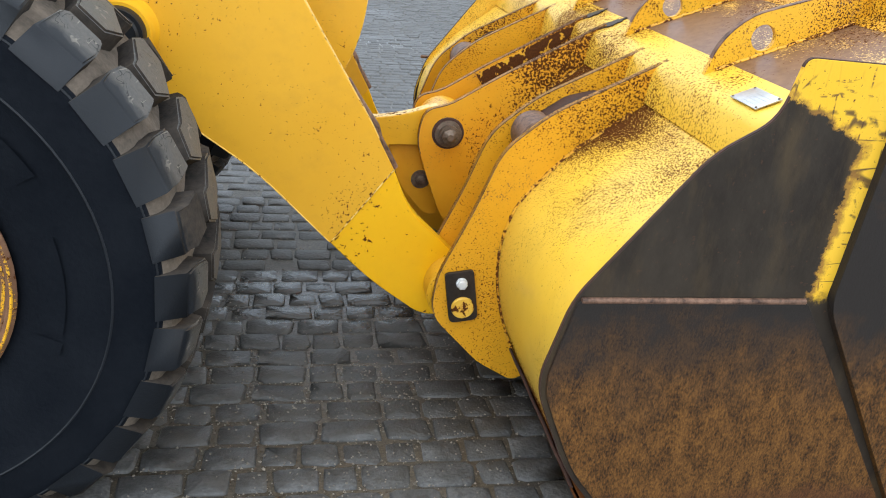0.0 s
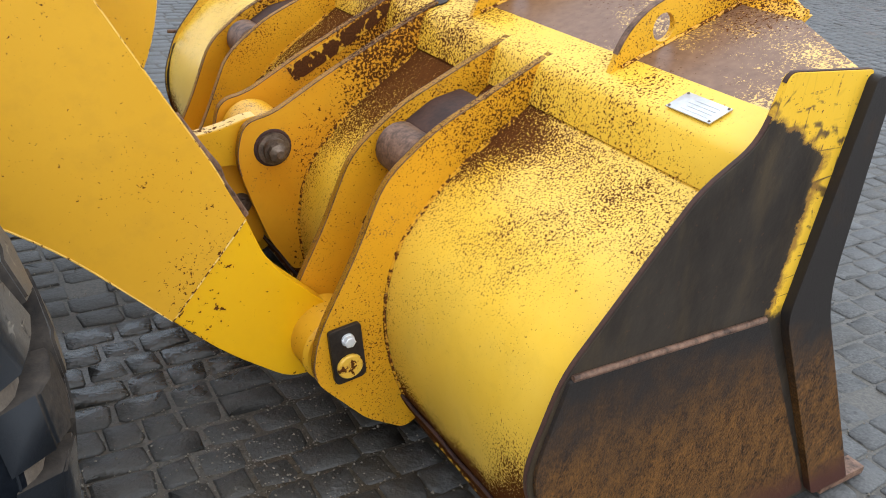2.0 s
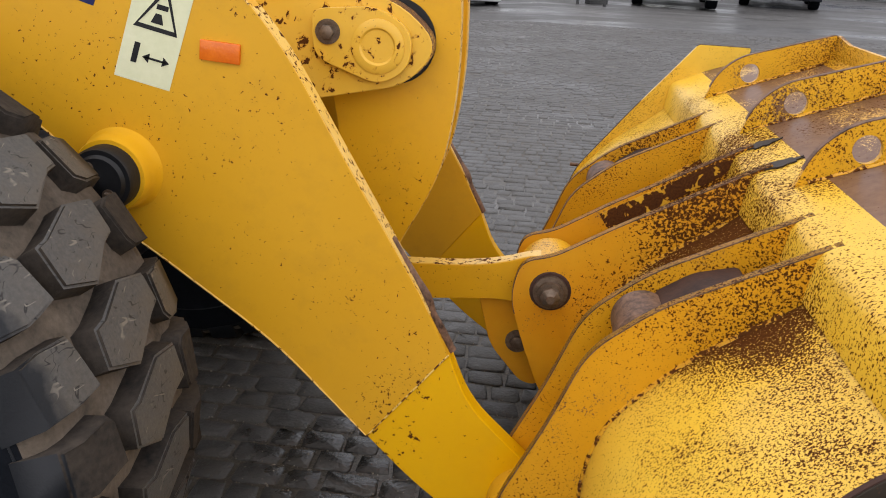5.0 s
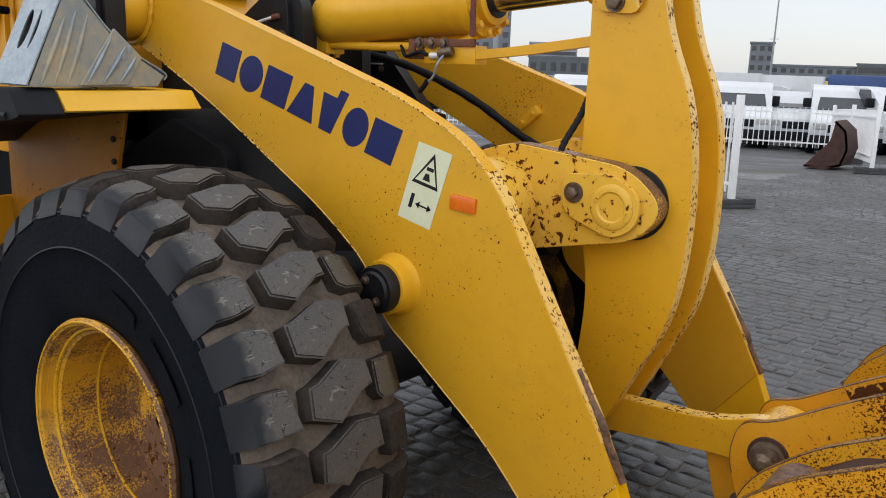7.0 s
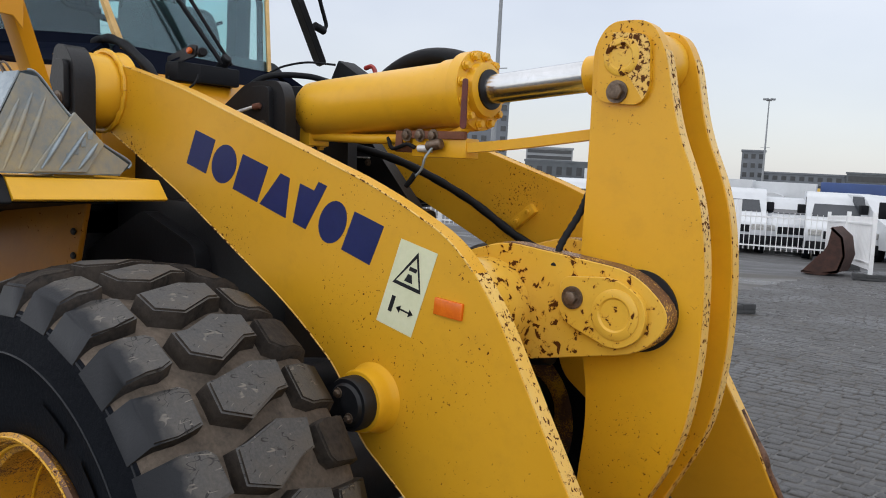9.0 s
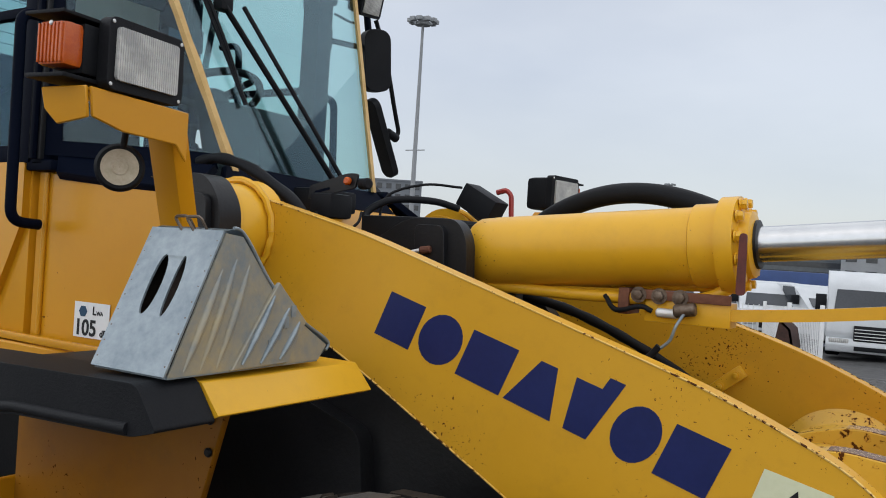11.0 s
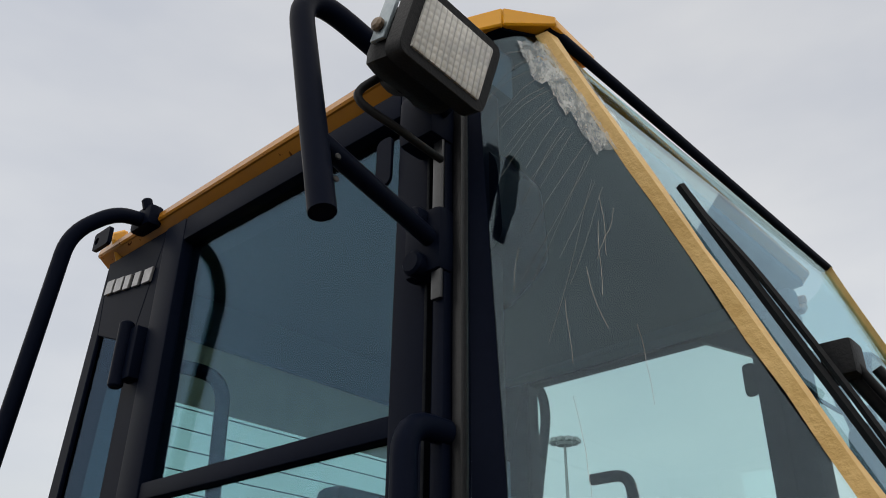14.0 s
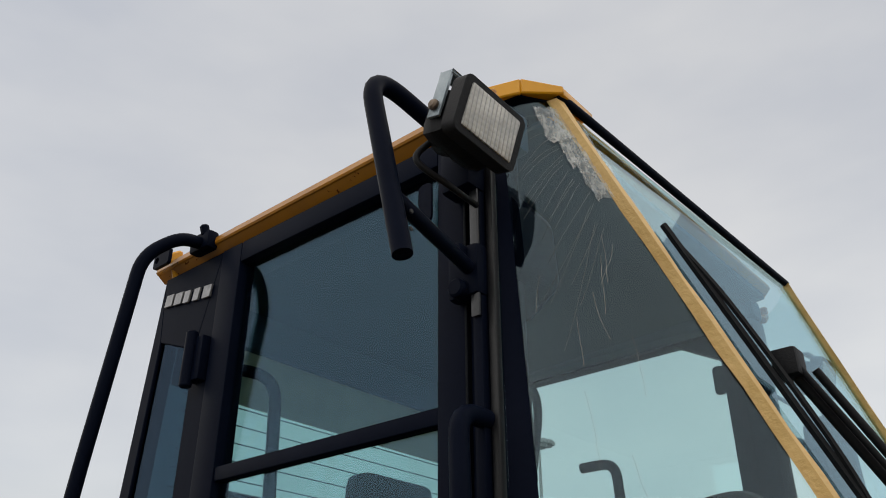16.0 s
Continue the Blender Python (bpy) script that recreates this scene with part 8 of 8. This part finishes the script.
def block(at, turn, w, d, h, mat, label, rows, cols, win=(0.55, 0.5), bands=False):
    """A far building with its storeys of windows, roof edge and door."""
    b = thing("office_building", label, "building", "far buildings", (*at, 0))
    m = Matrix.Rotation(radians(turn), 4, "Z")
    part("wall", placed(box(-w / 2, w / 2, 0, d, 0, h, 0), m), mat, b)
    part("roof_edge", placed(box(-w / 2 - 0.3, w / 2 + 0.3, -0.3, d + 0.3, h, h + 0.6, 0), m), mat, b)
    for r in range(rows):
        z = h * (r + 0.25) / rows
        if bands:
            part("window_band", placed(box(-w / 2 + 0.5, w / 2 - 0.5, -0.15, 0.05, z, z + h / rows * 0.55, 0), m), "window_dark", b)
            continue
        for c in range(cols):
            x = -w / 2 + w * (c + 0.5) / cols
            part("window", placed(box(x - w / cols * win[0] / 2, x + w / cols * win[0] / 2, -0.12, 0.05, z, z + h / rows * win[1], 0), m), "window_dark", b)
    part("door", placed(box(-1.2, 1.2, -0.15, 0.05, 0.0, 2.4, 0), m), "window_dark", b)


block((-176, 245), 36, 17, 16, 26, "building_grey", "grey office tower with small dark windows", 7, 5)
block((-150, 248), 32, 16, 14, 10, "building_light", "low glass office with banded windows", 5, 1, bands=True)
block((-94.3, 290), 19, 7.5, 9, 12.6, "building_grey", "narrow grey tower beside a long low block", 4, 3)
block((-78, 296), 16, 34, 12, 5.5, "building_grey", "long low grey block with windows", 2, 12)
block((-46, 300), 9, 40, 14, 6.5, "band_glass", "long dark glass hall with a yellow stripe", 2, 1, bands=True)
block((-120, 225), 28, 42, 12, 5, "band_glass", "long low dark hall behind the vans", 1, 14)
for k in range(9):
    a = radians(40 + 12 * k + (k % 3) * 3)
    r = 240 + 20 * (k % 4)
    if not 100 < math.degrees(a) < 128:
        block((r * math.cos(a), r * math.sin(a)), math.degrees(a) - 90, 40 + 8 * (k % 3), 15, 7 + 2 * (k % 3), "building_grey" if k % 2 else "building_light", "distant grey warehouse with a row of windows", 2, 10)
# ---- block paving: single stones near by, the rest joined ----
ground = bmesh.new()
gx = [-1500, -200, -60, -30, -15, -10, -7, -5, -4, -3, -2, -1, 0, 1, 3, 15, 1500]
gy = [-1500, -7, 0, 7, 8, 10, 12, 14, 16, 18, 20, 23, 26, 30, 36, 44, 54, 67, 150, 1500]
grid = [[ground.verts.new((x, y, fall(x, y) - 0.0052)) for y in gy] for x in gx]
for a, b in zip(grid, grid[1:]):
    for j in range(len(gy) - 1):
        ground.faces.new((a[j], b[j], b[j + 1], a[j + 1]))
ground = part("ground", smooth(ground, 80), "yard_ground", None)
tagged(ground, "dark grey block paving with sandy joints", "ground", "", "structure")
paving = tagged(new("pavement"), "dark worn concrete paving blocks with sandy gaps", "pavement", "", "structure")
ROW, GAP = 0.108, 0.010
rng = np.random.default_rng(5)
field_v, field_f = [], []


def stone_shape(length, seed, fine=True):
    """One worn block: rough outline, rounded edges, a dished or domed top."""
    r = np.random.default_rng(seed)
    a, b = length / 2, (ROW - GAP) / 2
    j = lambda: r.uniform(-0.006, 0.006)
    if fine:
        c = r.uniform(0.06, 0.28, 4)
        low = [(-a + c[0] * a + j(), -b + j()), (a - c[1] * a + j(), -b + j()), (a + j(), -b + c[1] * b + j()), (a + j(), b - c[2] * b + j()), (a - c[2] * a + j(), b + j()), (-a + c[3] * a + j(), b + j()), (-a + j(), b - c[3] * b + j()), (-a + j(), -b + c[0] * b + j())]
    else:
        low = [(-a + j(), -b + j()), (a + j(), -b + j()), (a + j(), b + j()), (-a + j(), b + j())]
    k = len(low)
    vs = [(x, y, -0.03) for x, y in low]
    vs += [(x * 0.98, y * 0.97, -0.0048 + r.uniform(-0.0015, 0.001)) for x, y in low]
    vs += [(x * r.uniform(0.82, 0.93), y * r.uniform(0.80, 0.92), r.uniform(-0.0014, 0.0012)) for x, y in low]
    vs.append((r.uniform(-0.01, 0.01), r.uniform(-0.008, 0.008), r.uniform(-0.001, 0.002)))
    fs = [(2 * k + i, 2 * k + (i + 1) % k, 3 * k) for i in range(k)]
    for i in range(k):
        n_i = (i + 1) % k
        fs += [(i, n_i, k + n_i, k + i), (k + i, k + n_i, 2 * k + n_i, 2 * k + i)]
    return vs, fs


LENGTHS = [0.105, 0.12, 0.135, 0.15, 0.165, 0.185]
shapes = []
for k in range(24):
    vs, fs = stone_shape(LENGTHS[k % 6] - GAP, k)
    me = bpy.data.meshes.new("paving_block")
    me.from_pydata(vs, [], fs)
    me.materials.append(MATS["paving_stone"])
    me.shade_smooth()
    shapes.append((me, vs, fs, *stone_shape(LENGTHS[k % 6] - GAP, k, False)))
singles = 0
for row in range(-62, 150):
    y = row * ROW
    reach = 5.5 if y < 0 else 15.0
    x = (-7.5 if y < 2.5 else -3.2) + rng.uniform(0, 0.15)
    while x < reach:
        k = int(rng.integers(0, 24))
        length = LENGTHS[k % 6]
        cx = x + length / 2
        tilt, dz = rng.normal(0, 0.02), rng.normal(0, 0.0025)
        if -0.25 < cx < 1.35 and -1.75 < y < 0.95 and singles < 380 and not (cx < 0.3 and y < -1.2):
            st = new("paving_block", shapes[k][0])
            st.parent = paving
            st.location, st.rotation_euler = (cx, y, dz), (0, 0, tilt)
            singles += 1
        else:
            base_i = len(field_v)
            c, s_ = math.cos(tilt), math.sin(tilt)
            vs, fs = (shapes[k][1], shapes[k][2]) if y < 3.0 and cx < 4.0 else (shapes[k][3], shapes[k][4])
            for vx, vy, vz in vs:
                field_v.append((cx + c * vx - s_ * vy, y + s_ * vx + c * vy, dz + vz + fall(cx, y)))
            field_f.extend(tuple(base_i + q for q in f) for f in fs)
        x += length
me = bpy.data.meshes.new("paving_field")
me.from_pydata(field_v, [], field_f)
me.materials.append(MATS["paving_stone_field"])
me.shade_smooth()
pf = new("paving_field", me)
pf.parent = paving
tagged(pf, "further paving blocks", kind="stuff")
# loose grit in the joints
gv, gf = [], []
for k in range(9000):
    row = int(rng.integers(-20, 12))
    if rng.random() < 0.6:
        px, py = rng.uniform(-0.4, 2.6), (row + 0.5) * ROW + rng.normal(0, 0.010)
    else:
        px, py = rng.normal(0.75, 0.5), rng.normal(-0.75, 0.35)
    r = rng.uniform(0.0015, 0.0045) * (1.5 if rng.random() < 0.05 else 1)
    q = len(gv)
    a = rng.uniform(0, 6.28)
    z = rng.uniform(-0.007, -0.001) if rng.random() < 0.7 else 0.001
    for j in range(4):
        gv.append((px + r * math.cos(a + j * 1.57) * rng.uniform(0.7, 1.3), py + r * math.sin(a + j * 1.57) * rng.uniform(0.7, 1.3), z))
    gv.append((px, py, z + r * rng.uniform(0.7, 1.2)))
    gf += [(q, q + 1, q + 4), (q + 1, q + 2, q + 4), (q + 2, q + 3, q + 4), (q + 3, q, q + 4)]
me = bpy.data.meshes.new("grit")
me.from_pydata(gv, [], gf)
me.materials.append(MATS["pebble"])
gr = new("grit", me)
tagged(gr, "loose pale grit and seeds in the joints", "grit", "", "stuff")
